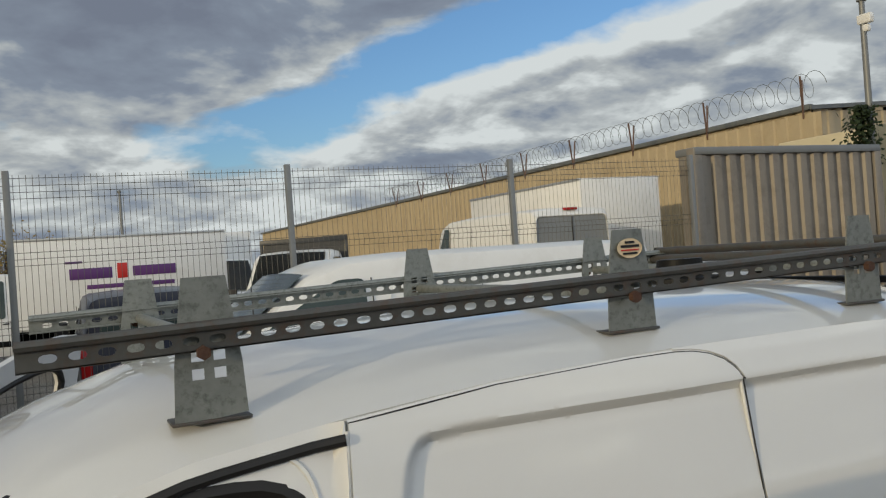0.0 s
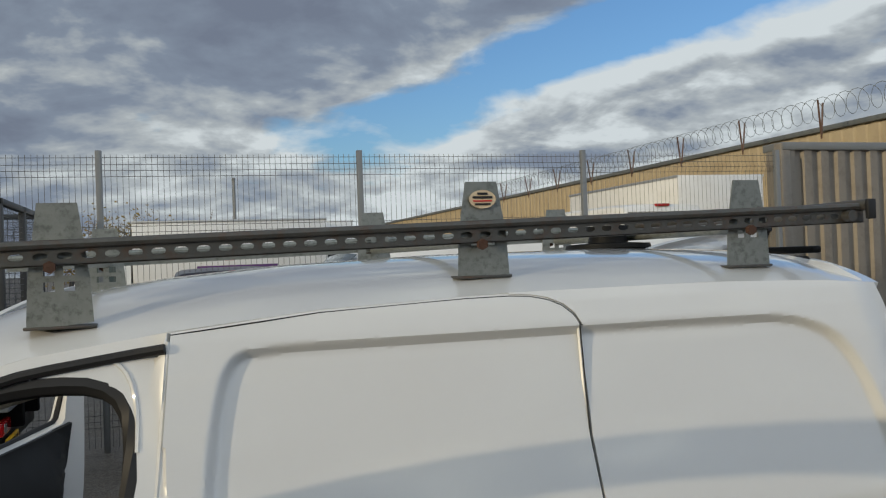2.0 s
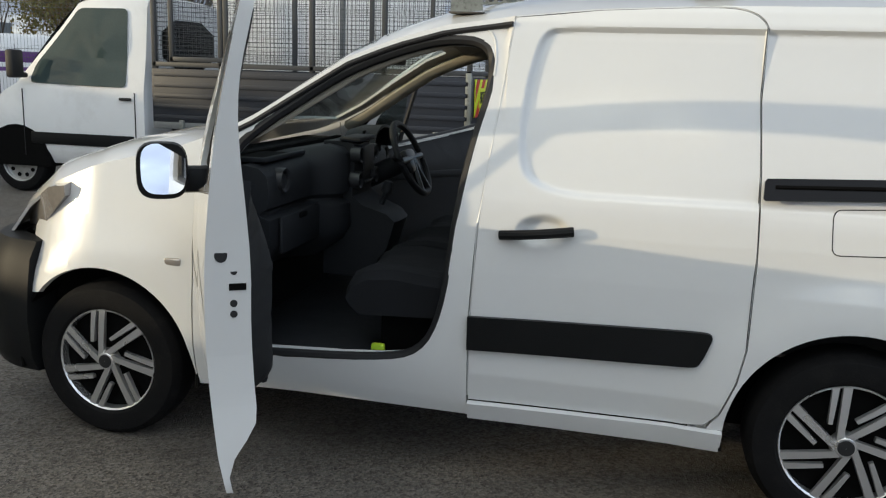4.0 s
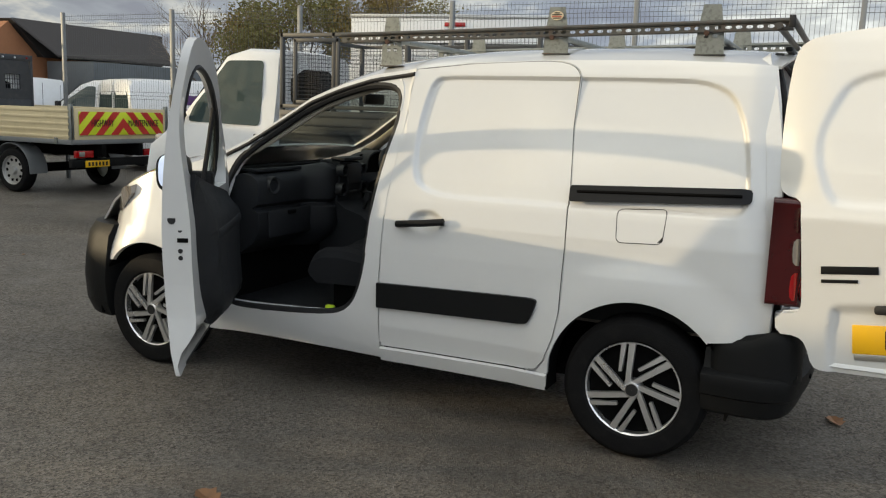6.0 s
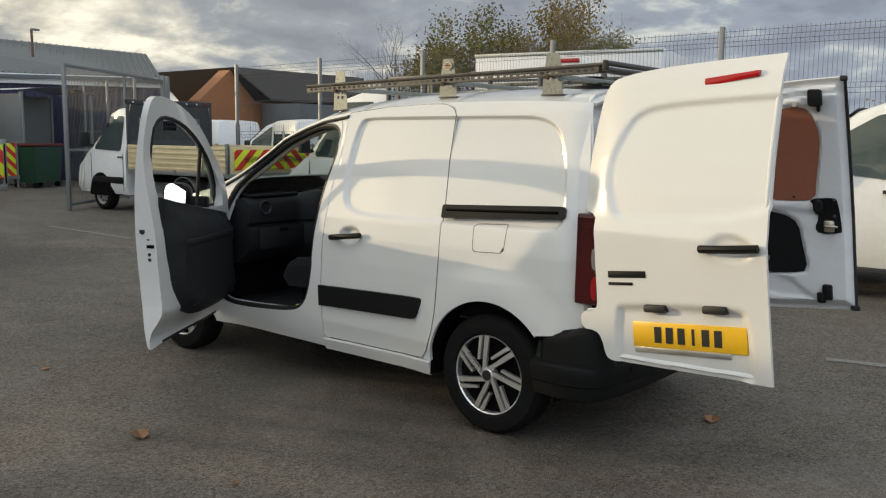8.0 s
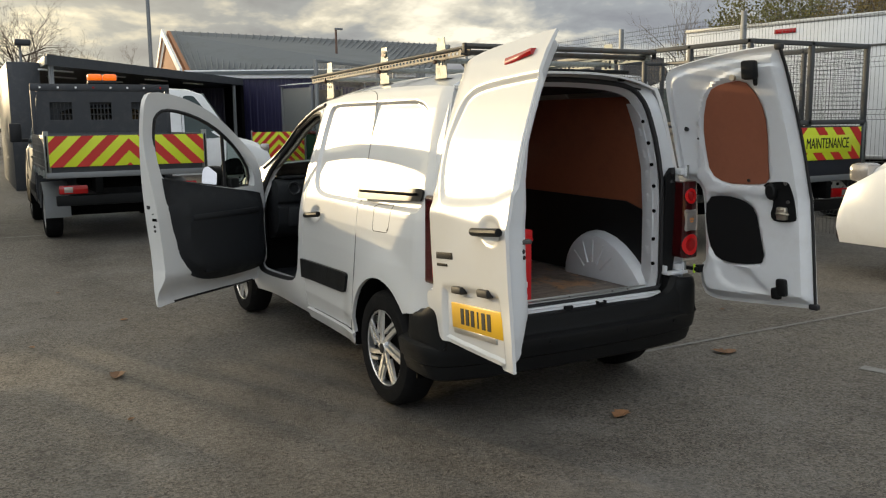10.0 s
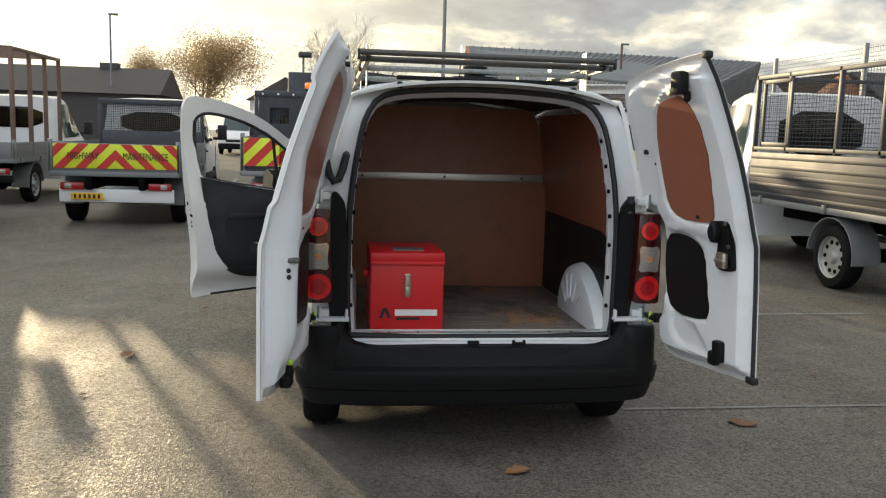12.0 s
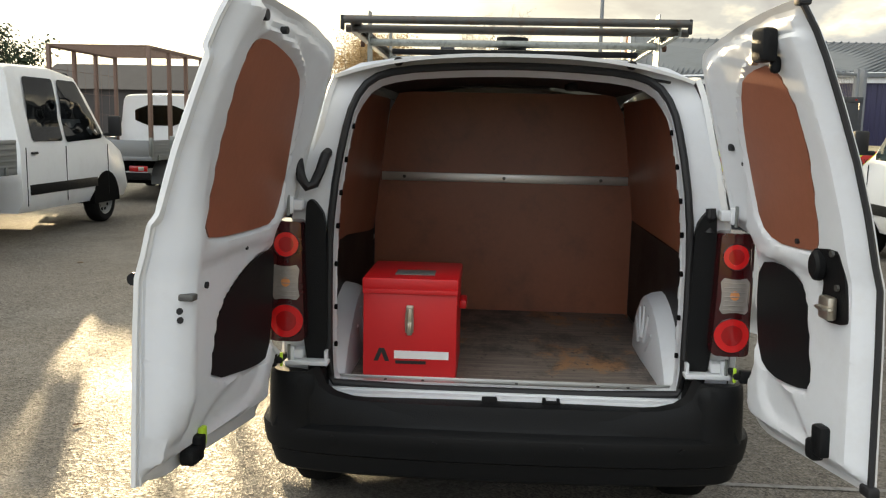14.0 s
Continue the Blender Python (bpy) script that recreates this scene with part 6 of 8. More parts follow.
for k, (y, w, z, hgt, mm) in enumerate(((0.045, 0.205, 0.112, 0.030, WHITE_INK), (0.005, 0.115, 0.083, 0.012, INK))):
    part("printed_bar", boxes(((0.2025, y, z), (0.002, w, hgt))), mm, vault, "plain printed bar")

# ---- ground ----
bm = bmesh.new()
bmesh.ops.create_grid(bm, x_segments=8, y_segments=8, size=400)
ground = tagged(part("ground", bm, ASPHALT, smooth=False), "dark wet asphalt yard with dry patches", "ground", kind="structure")


def strip(name, x0, y0, x1, y1, w, mat, label, cat="road marking"):
    d = math.hypot(x1 - x0, y1 - y0)
    bm = bmesh.new()
    n = max(4, int(d / 0.25))
    rnd = random.Random(int(abs(x0) * 100 + abs(y1) * 10))
    rings = []
    for k in range(n + 1):
        t = k / n
        ww = w * (0.8 + 0.4 * rnd.random())
        nx, ny = -(y1 - y0) / d, (x1 - x0) / d
        px, py = x0 + (x1 - x0) * t, y0 + (y1 - y0) * t
        rings.append([(px + nx * ww / 2, py + ny * ww / 2, 0.0045), (px - nx * ww / 2, py - ny * ww / 2, 0.0045)])
    loft(bm, rings, closed=False)
    for f in bm.faces:
        if f.normal.z < 0:
            f.normal_flip()
    return tagged(part(name, bm, mat, smooth=False), label, cat, kind="structure")


WORN = surf("worn_white_marking", (0.22, 0.22, 0.21), 0.6, var=0.3, scale=14, dirt=(0.07, 0.07, 0.068), dirt_amount=0.9)
PALE = surf("pale_joint_filler", (0.20, 0.195, 0.185), 0.55, var=0.4, scale=9, dirt=(0.06, 0.06, 0.057), dirt_amount=1.0)
strip("road_marking", -2.63, 2.6, -2.66, 4.2, 0.05, WORN, "worn white line on the asphalt")
strip("joint_trim", -0.06, 0.95, -0.06, 6.2, 0.03, PALE, "pale worn joint strip across the asphalt", "joint")
strip("joint_trim", -9.05, -2.9, -9.1, -1.75, 0.07, PALE, "pale worn joint strip across the asphalt", "joint")
strip("joint_trim", -11.55, -3.2, -11.6, -1.9, 0.07, PALE, "pale worn joint strip across the asphalt", "joint")
strip("road_marking", 0.90, 1.98, 1.55, 2.12, 0.09, WORN, "worn white line on the asphalt")
strip("road_marking", -9.0, 2.5, -11.5, 2.5, 0.08, WORN, "worn white line on the asphalt")
strip("road_marking", -15.0, -2.9, -22.0, -3.4, 0.10, WORN, "worn white line on the asphalt")

LEAF = surf("dead_leaf", (0.22, 0.11, 0.05), 0.6, var=0.35, scale=30, random_var=0.3)


def leaf(x, y, s, turn, curl):
    out = [(0, -0.5), (0.12, -0.40), (0.30, -0.2), (0.22, -0.08), (0.34, 0.1), (0.2, 0.18), (0.14, 0.36), (0, 0.5), (-0.14, 0.33), (-0.22, 0.16), (-0.33, 0.06), (-0.2, -0.1), (-0.28, -0.22), (-0.1, -0.4)]
    bm = panel([(a * s, b * s) for a, b in out], lambda a, b: (a, b, 0.006 + curl * abs(a) * (1.2 + 4 * b) + 0.25 * curl * abs(b)), step=s / 6, thick=0.0012)
    ob = part("fallen_leaf", bm, LEAF)
    ob.matrix_world = pose(x, y, 0.0, 0, 0, turn)
    return tagged(ob, "curled brown fallen leaf on wet asphalt", "leaf", "fallen leaves")


for row in ((-1.315, -2.038, 0.15, 70, 0.35), (0.812, 0.14, 0.14, 20, 0.3), (0.21, 1.50, 0.13, 100, 0.3), (0.24, 1.57, 0.12, 30, 0.25), (-2.9, -1.75, 0.07, 10, 0.3),
            (-2.35, -2.45, 0.06, 120, 0.3), (-0.45, -2.1, 0.05, 40, 0.3), (0.62, -2.2, 0.05, 75, 0.3), (1.6, -1.0, 0.05, 5, 0.2), (2.1, -2.9, 0.06, 130, 0.3),
            (-3.9, -3.2, 0.06, 60, 0.3), (-5.2, -4.4, 0.07, 15, 0.3), (-4.4, -2.1, 0.05, 95, 0.3), (1.3, -3.4, 0.05, 44, 0.2), (1.9, 1.9, 0.06, 80, 0.25), (-0.7, 2.5, 0.05, 10, 0.25),
            (2.55, -1.55, 0.16, 25, 0.2), (-6.6, -0.6, 0.07, 66, 0.3), (-6.2, 1.1, 0.06, 12, 0.3)):
    leaf(*row)


# ---- fence ----
def fence_line(name, p, q, n, height, label, cranked=False, parent_mat=FENCE):
    """Mesh panels between posts: upright and level wires with pressed V folds."""
    f = thing(name, (0, 0, 0), 0, label, "fence")
    p, q = Vector((*p, 0)), Vector((*q, 0))
    d = (q - p).normalized()
    nrm = Vector((-d.y, d.x, 0))
    for k in range(n + 1):
        c = p + (q - p) * k / n
        part("post", boxes(((0, 0, height / 2 + 0.02), (0.06, 0.06, height + 0.04)), bevel=0.006), GREY_STEEL, f).matrix_local = Matrix.Translation(c) @ pose(0, 0, 0, 0, 0, math.degrees(math.atan2(d.y, d.x)))
    fold = lambda z: 0.022 * max(0.0, 1 - abs(((z + 0.28) % 0.62) - 0.31) / 0.06) if z < height - 0.05 else 0.0
    zs = [0.05 + (height - 0.05) * i / 40 for i in range(41)]
    for k in range(n):
        a, b = p + (q - p) * k / n, p + (q - p) * (k + 1) / n
        verts, faces = [], []

        def bar(pts, r, side_dir):
            base = len(verts)
            for pt in pts:
                verts.extend([pt + side_dir * r, pt + nrm * r, pt - side_dir * r])
            for i in range(len(pts) - 1):
                for j in range(3):
                    o = base + 3 * i
                    faces.append((o + j, o + (j + 1) % 3, o + 3 + (j + 1) % 3, o + 3 + j))

        m = int((b - a).length / 0.055)
        keyz = [0.05]
        z = 0.31
        while z < height - 0.1:
            keyz += [z - 0.06, z, z + 0.06]
            z += 0.62
        keyz += [height]
        for i in range(1, m):
            c = a + (b - a) * i / m
            bar([Vector((c.x, c.y, z)) + nrm * (0.028 if zi % 3 == 2 and 0 < zi < len(keyz) - 1 else 0) for zi, z in enumerate(keyz)], 0.0024, d)
        for z in keyz[1:-1] + [height - 0.03]:
            bar([Vector((a.x, a.y, z)), Vector((b.x, b.y, z))], 0.0028, Vector((0, 0, 1)))
        me = bpy.data.meshes.new("mesh_panel")
        me.from_pydata([tuple(v) for v in verts], [], faces)
        me.materials.append(parent_mat)
        ob = new("mesh_panel", me)
        ob.parent = f
    return f


fence_line("mesh_fence", (5.95, 6.60), (-12.35, 7.02), 7, 2.95, "tall galvanised V-mesh security fence with square posts")
fence_line("mesh_fence", (-17.2, 7.6), (-25.0, 9.8), 3, 2.95, "tall galvanised V-mesh security fence with square posts")
gate = thing("yard_gate", (-14.1, 4.2, 0), 0, "open grey steel mesh gate with a tall frame", "gate")
gd = Vector((-16.9 + 14.1, 8.2 - 4.2, 0))
gl = gd.length
gd.normalize()
gm = pose(0, 0, 0, 0, 0, math.degrees(math.atan2(gd.y, gd.x)))
for nm, c, s in (("gate_post", (0, 0, 1.45), (0.07, 0.07, 2.9)), ("gate_post", (gl, 0, 1.5), (0.10, 0.10, 3.0)), ("gate_post", (gl + 0.25, 0, 1.5), (0.12, 0.12, 3.0)), ("mullion", (gl * 0.55, 0, 1.45), (0.05, 0.05, 2.8)),
                 ("top_rail", (gl / 2, 0, 2.87), (gl, 0.06, 0.06)), ("bottom_rail", (gl / 2, 0, 0.12), (gl, 0.06, 0.06)), ("mid_rail", (gl / 2, 0, 1.2), (gl, 0.04, 0.05))):
    part(nm, moved(boxes((c, s), bevel=0.006), gm), GREY_STEEL, gate)
verts, faces = [], []
for i in range(int(gl / 0.06)):
    x = 0.06 * i
    b0 = len(verts)
    verts += [(x, 0, 0.12), (x + 0.006, 0, 0.12), (x + 0.006, 0, 2.85), (x, 0, 2.85), (x + 0.003, 0.006, 0.12), (x + 0.003, 0.006, 2.85)]
    faces += [(b0, b0 + 1, b0 + 2, b0 + 3), (b0 + 1, b0 + 4, b0 + 5, b0 + 2), (b0 + 4, b0, b0 + 3, b0 + 5)]
me = bpy.data.meshes.new("gate_mesh")
me.from_pydata(verts, [], faces)
me.transform(gm)
me.materials.append(FENCE)
ob = new("gate_mesh", me)
ob.parent = gate


# ---- vehicles round the yard ----
def clip_rect(poly, y0, y1, z0, z1):
    def cut(pts, ax, v, keep_less):
        out = []
        for i, p in enumerate(pts):
            q = pts[(i + 1) % len(pts)]
            pin, qin = (p[ax] <= v) == keep_less or p[ax] == v, (q[ax] <= v) == keep_less or q[ax] == v
            if pin:
                out.append(p)
            if pin != qin:
                t = (v - p[ax]) / (q[ax] - p[ax])
                out.append((p[0] + t * (q[0] - p[0]), p[1] + t * (q[1] - p[1])))
        return out
    for ax, v, less in ((0, y1, True), (0, y0, False), (1, z1, True), (1, z0, False)):
        poly = cut(poly, ax, v, less)
        if len(poly) < 3:
            return []
    return poly


def chevrons(parent, x, y0, y1, z0, z1, pitch=0.30):
    """A yellow board with red stripes that climb to its middle."""
    board = part("chevron_board", boxes(((x, (y0 + y1) / 2, (z0 + z1) / 2), (0.012, y1 - y0, z1 - z0)), bevel=0.002), CHEV_Y, parent, "yellow and red striped board")
    mid, h = (y0 + y1) / 2, z1 - z0
    for half, a, b in ((1, y0, mid), (-1, mid, y1)):
        k = -6
        while k < 14:
            s = (a if half > 0 else b) + half * (k * pitch)
            poly = [(s, z0), (s + half * pitch / 2, z0), (s + half * (pitch / 2 + h), z1), (s + half * h, z1)]
            c = clip_rect(poly, a, b, z0, z1)
            if len(c) >= 3:
                part("stripe", panel(c, lambda y, z: (x + 0.0085, y, z), step=0.0, thick=0.002), CHEV_R, board, smooth=False)
            k += 1
    return board


def shell(stations, W, zb, belt=1.15, lip=0.10):
    """A vehicle skin over stations of (x, roof z, half width at the roof)."""
    rings = []
    for x, zt, wt in stations:
        b = min(belt, zt - 0.06)
        half_ring = [(W * 0.93, zb), (W, zb + 0.15), (W, (zb + b) / 2), (W * 0.995, b), ((wt * 0.6 + W * 0.4), b + (zt - b) * 0.42), (wt, max(zt - lip, b + 0.02)), (wt - lip * 0.35, zt - lip * 0.3), (wt - lip * 1.1, zt), (wt * 0.4, zt + 0.02)]
        if b >= zt - 0.061:
            half_ring = [(W * 0.93, zb), (W, zb + 0.15), (W, (zb + b) / 2), (W * 0.99, b - 0.10), (W * 0.97, b - 0.04), (wt, b), (wt - 0.04, zt - 0.02), (wt - lip * 1.1, zt), (wt * 0.4, zt + 0.02)]
        rings.append([(x, -y, z) for y, z in half_ring] + [(x, y, z) for y, z in half_ring[::-1]])
    return loft(bmesh.new(), rings)


def side_of(stations, W, belt=1.15):
    xs = sorted((s[0], s[1], s[2]) for s in stations)
    zt = [(s[0], s[1]) for s in xs]
    wt = [(s[0], s[2]) for s in xs]

    def fn(x, z):
        t, w = interp(x, zt), interp(x, wt)
        b = min(belt, t - 0.06)
        if z <= b:
            return W
        k = min(1.0, (z - b) / max(t - 0.10 - b, 0.05))
        return W + (w - W) * k if k > 0.42 else W + (w - W) * 0.6 * k / 0.42
    return fn


def cab_parts(v, x_rear, x_nose, W, zr, paint, crew=False, dark_low=False, seats=True):
    """A truck cab from its back wall to its nose (towards -x), with windows, mirrors, lamps and lines."""
    L = x_rear - x_nose
    r = 0.58 if crew else 0.40
    s = 0.80 if crew else 0.72
    st = [(x_rear, zr - 0.03, W * 0.86), (x_rear - 0.04 * L, zr, W * 0.87), (x_rear - r * 0.6 * L, zr + 0.02, W * 0.87), (x_rear - r * L, zr - 0.06, W * 0.855),
          (x_rear - (r + 0.1) * L, zr - 0.30, W * 0.86), (x_rear - s * L, 1.36, W * 0.92), (x_rear - (s + 0.05) * L, 1.24, W * 0.93), (x_rear - (s + 0.15) * L, 1.13, W * 0.90), (x_rear - 0.975 * L, 0.98, W * 0.84), (x_nose, 0.72, W * 0.78)]
    body = part("cab", shell(st, W, 0.34), paint, v)
    fn = side_of(st, W)
    for sgn in (-1, 1):
        xr = x_rear - 0.10 * L
        wins = []
        xa = x_rear - (s - 0.01) * L
        top = zr - 0.14
        if crew:
            xm = x_rear - 0.36 * L
            wins.append([(xr, 1.22), (xr, top), (xm + 0.06, top), (xm + 0.03, 1.22)])
            wins.append([(xm - 0.06, 1.20), (xm - 0.06, top), (x_rear - (r - 0.02) * L, top), (xa + 0.18, 1.42), (xa + 0.10, 1.24)])
        else:
            wins.append([(xr, 1.20), (xr, top), (x_rear - (r - 0.02) * L, top), (xa + 0.16, 1.42), (xa + 0.10, 1.22)])
        for w in wins:
            part("side_window", panel(soft(w, 0.06), lambda x, z: (x, sgn * (fn(x, z) + 0.007), z), step=0.15, thick=0.004 * sgn), DARK_GLASS if crew else GLASS_FAR, v)
        for xl in ([x_rear - 0.04 * L, x_rear - 0.37 * L, xa + 0.02] if crew else [x_rear - 0.05 * L, xa + 0.02]):
            part("door_line", tube(bmesh.new(), [(xl, sgn * (fn(xl, z) + 0.002), z) for z in (0.42, 0.8, 1.15)], 0.006, 5), SEAL, v)
        hx = x_rear - 0.10 * L
        part("door_handle", boxes(((hx, sgn * (W + 0.012), 1.08), (0.14, 0.03, 0.03)), bevel=0.008), SEAL, v)
        part("mirror", boxes(((xa + 0.06, sgn * (W + 0.14), 1.42), (0.10, 0.18, 0.30)), ((xa + 0.05, sgn * (W + 0.03), 1.30), (0.06, 0.16, 0.06)), bevel=0.025), SEAL, v, "black door mirror")
        part("headlamp", boxes(((x_nose + 0.16, sgn * W * 0.80, 0.93), (0.22, 0.22, 0.20)), bevel=0.05), CLEAR_LENS, v)
        part("moulding", boxes(((x_rear - 0.36 * L, sgn * (W + 0.006), 0.62), (0.60 * L, 0.02, 0.13)), bevel=0.008), BLACK, v)
    # windscreen: a curved pane over the sloping stations
    a, b = st[3], st[5]
    bm = bmesh.new()
    rings = []
    for k in range(7):
        t = k / 6
        x, z, w = (p + (q - p) * t for p, q in zip(a, b))
        z += 0.02 + 0.035 * math.sin(math.pi * t)
        rings.append([(x - 0.02 * (1 - (j / 4 - 1) ** 2) - 0.012, (w - 0.13) * (j / 4 - 1), z + 0.018 * (1 - (j / 4 - 1) ** 2) + 0.012) for j in range(9)])
    loft(bm, rings, closed=False)
    part("windscreen", thicken(bm, 0.004), DARK_GLASS, v)
    part("front_bumper", boxes(((x_nose + 0.06, 0, 0.50), (0.24, W * 1.86, 0.36)), bevel=0.06), BLACK, v)
    part("grille", boxes(((x_nose + 0.0, 0, 0.83), (0.06, W * 1.0, 0.16)), bevel=0.02), BLACK, v)
    part("rear_window", panel(rounded([(-W * 0.6, 1.40), (-W * 0.6, zr - 0.22), (W * 0.6, zr - 0.22), (W * 0.6, 1.40)], 1), lambda y, z: (x_rear + 0.008, y, z), step=0.0, thick=0.004), DARK_GLASS, v)
    return st


GLASS_FAR = surf("far_window", (0.045, 0.064, 0.062), 0.06, var=0.3, scale=3, coat=0.0, spec=0.4, rough_var=0.03)


def wires(parent, name, origin, u, v, nu, nv, r, material=FENCE):
    """A welded mesh of nu by nv wires over the span u by v."""
    origin, u, v = Vector(origin), Vector(u), Vector(v)
    n = u.cross(v).normalized()
    verts, faces = [], []

    def bar(p, q, s):
        o = len(verts)
        for pt in (p, q):
            verts.extend([pt + s * r, pt + n * r, pt - s * r])
        for j in range(3):
            faces.append((o + j, o + (j + 1) % 3, o + 3 + (j + 1) % 3, o + 3 + j))

    for i in range(nu + 1):
        bar(origin + u * i / nu, origin + u * i / nu + v, u.normalized())
    for i in range(nv + 1):
        bar(origin + v * i / nv, origin + v * i / nv + u, v.normalized())
    me = bpy.data.meshes.new(name)
    me.from_pydata([tuple(p) for p in verts], [], faces)
    me.materials.append(material)
    ob = new(name, me)
    ob.parent = parent
    return ob


def flatbed(name, label, at, W, tail, cab_rear, nose, rear_axle, front_axle, zr, paint, bed, bed_mat, tag="truck", crew=False, head=None, cage=0.0, stripes=None, text=None,
            plate=True, beacon=False, head_mesh=False, lower=None, turn=0.0):
    """A flatbed truck with its nose to -x. All x are from the thing's own origin; bed: floor and side top."""
    v = thing(name, at, turn, label, "truck", "parked works trucks")
    cab_parts(v, cab_rear, nose, W - 0.02, zr, paint, crew)
    z0, z1 = bed
    L = tail - cab_rear - 0.12
    xc = (tail + cab_rear + 0.12) / 2
    part("bed_floor", boxes(((xc, 0, z0 - 0.03), (L, 2 * W, 0.08)), bevel=0.01), GREY_STEEL, v)
    part("chassis", boxes(((xc - 0.6, 0.38, z0 - 0.17), (L + 1.2, 0.09, 0.20)), ((xc - 0.6, -0.38, z0 - 0.17), (L + 1.2, 0.09, 0.20)), ((rear_axle, 0, 0.36), (0.14, 1.4, 0.14)), ((tail - 0.4, 0, z0 - 0.16), (0.1, 0.9, 0.14)), bevel=0.01), SHADE_BLACK, v)
    for sgn in (-1, 1):
        side = part("drop_side", boxes(((xc, sgn * (W - 0.015), (z0 + z1) / 2), (L, 0.03, z1 - z0)), bevel=0.006), bed_mat, v, "ribbed drop side")
        n = 5
        for k in range(n):
            z = z0 + (z1 - z0) * (k + 0.5) / n
            part("rib", boxes(((xc, sgn * (W + 0.004), z), (L - 0.06, 0.012, (z1 - z0) / n * 0.42)), bevel=0.004), bed_mat, side)
        for k in range(3):
            part("side_hinge", boxes(((xc - L * 0.4 + L * 0.4 * k, sgn * (W + 0.012), z0 - 0.02), (0.05, 0.03, 0.10)), bevel=0.004), GALV, side)
        part("corner_post", boxes(((tail - 0.03, sgn * (W - 0.02), (z0 + z1) / 2 + 0.02), (0.06, 0.06, z1 - z0 + 0.06)), bevel=0.008), GALV, v)
        bm = bmesh.new()
        rings = [[(rear_axle + 0.43 * math.cos(radians(a)), sgn * y, 0.34 + 0.43 * math.sin(radians(a))) for a in range(-5, 186, 15)] for y in (W - 0.02, W - 0.34)]
        loft(bm, rings, closed=False)
        part("mudguard", thicken(bm, 0.012), GREY_STEEL, v)
        lm = part("rear_lamp", boxes(((tail - 0.10, sgn * (W - 0.30), z0 - 0.22), (0.06, 0.34, 0.11)), bevel=0.015), RED_LENS, v)
        part("lamp_lens", boxes(((tail - 0.068, sgn * (W - 0.24), z0 - 0.22), (0.01, 0.10, 0.07)), bevel=0.004), CLEAR_LENS, lm)
        wheel((rear_axle, sgn * (W - 0.14), 0.34), v, sgn, False, 0.34, 0.22)
        wheel((front_axle, sgn * (W - 0.14), 0.34), v, sgn, False, 0.34, 0.22)
        # solid black block for the arch opening: its shade is painted, not hollow
        bm = bmesh.new()
        rings = [[(front_axle + r * math.cos(radians(a)), sgn * y, 0.34 + r * math.sin(radians(a))) for a in range(0, 181, 15)] + [(front_axle - r, sgn * y, 0.30), (front_axle + r, sgn * y, 0.30)] for r, y in ((0.42, W - 0.30), (0.42, W + 0.001 - 0.02 + 0.004))]
        part("wheel_arch", loft(bm, rings), SHADE_BLACK, v)
    part("tailgate", boxes(((tail - 0.015, 0, (z0 + z1) / 2), (0.03, 2 * W - 0.12, z1 - z0)), bevel=0.006), bed_mat, v)
    part("under_run_bar", boxes(((tail - 0.16, 0, z0 - 0.36), (0.08, 2 * W - 0.2, 0.13 if lower is None else 0.20)), bevel=0.01), lower or BLACK, v)
    if plate:
        pl = part("registration_plate", boxes(((tail - 0.08, -W * 0.45, z0 - 0.37), (0.02, 0.46, 0.10)), bevel=0.003), YELLOW_PLATE, v, "yellow plate with plain bars")
        for k in range(6):
            part("plate_bar", boxes(((tail - 0.068, -W * 0.45 - 0.17 + 0.068 * k, z0 - 0.37), (0.004, 0.036, 0.06))), INK, pl)
    if stripes:
        y0, y1, s0, s1 = stripes
        b = chevrons(v, tail + 0.012, y0, y1, s0, s1)
        if text:
            if text[1] > 0:
                part("text_panel", boxes(((tail + 0.0215, text[2], (s0 + s1) / 2), (0.004, text[3], text[1] * 1.15)), bevel=0.001), CHEV_Y, b)
            for word, yy in text[0]:
                words(word, abs(text[1]), INK, b, Matrix.Translation((tail + 0.0260, yy, (s0 + s1) / 2)) @ pose(0, 0, 0, 90, 0, 90) @ Matrix.Diagonal((0.62, 1.0, 1.0, 1.0)), "lettering")
    if head:
        zh = head
        part("headboard", boxes(((cab_rear + 0.09, 0, (z0 + 1.42) / 2), (0.05, 2 * W - 0.06, 1.42 - z0)), bevel=0.006), DARK_STEEL, v)
        hf = part("headboard_frame", boxes(((cab_rear + 0.09, -W + 0.05, (z0 + zh) / 2), (0.06, 0.06, zh - z0)), ((cab_rear + 0.09, W - 0.05, (z0 + zh) / 2), (0.06, 0.06, zh - z0)), ((cab_rear + 0.09, 0, zh - 0.05), (0.07, 2 * W - 0.04, 0.10)), bevel=0.008), DARK_STEEL, v)
        if head_mesh:
            wires(hf, "headboard_mesh", (cab_rear + 0.09, -W + 0.08, 1.42), (0, 2 * W - 0.16, 0), (0, 0, zh - 1.5), 44, 16, 0.004, DARK_STEEL)
        else:
            part("headboard_panel", panel([(-W + 0.06, 1.42), (W - 0.06, 1.42), (W - 0.10, zh - 0.09), (-W + 0.10, zh - 0.09)], lambda y, z: (cab_rear + 0.095, y, z), [[(a, 1.60), (a + 0.30, 1.60), (a + 0.30, 1.86), (a, 1.86)] for a in (-0.72, -0.18, 0.40)], step=0.0, thick=0.02), DARK_STEEL, hf)
            for a in (-0.72, -0.18, 0.40):
                wires(hf, "window_grille", (cab_rear + 0.10, a, 1.60), (0, 0.30, 0), (0, 0, 0.26), 6, 3, 0.006, DARK_STEEL)
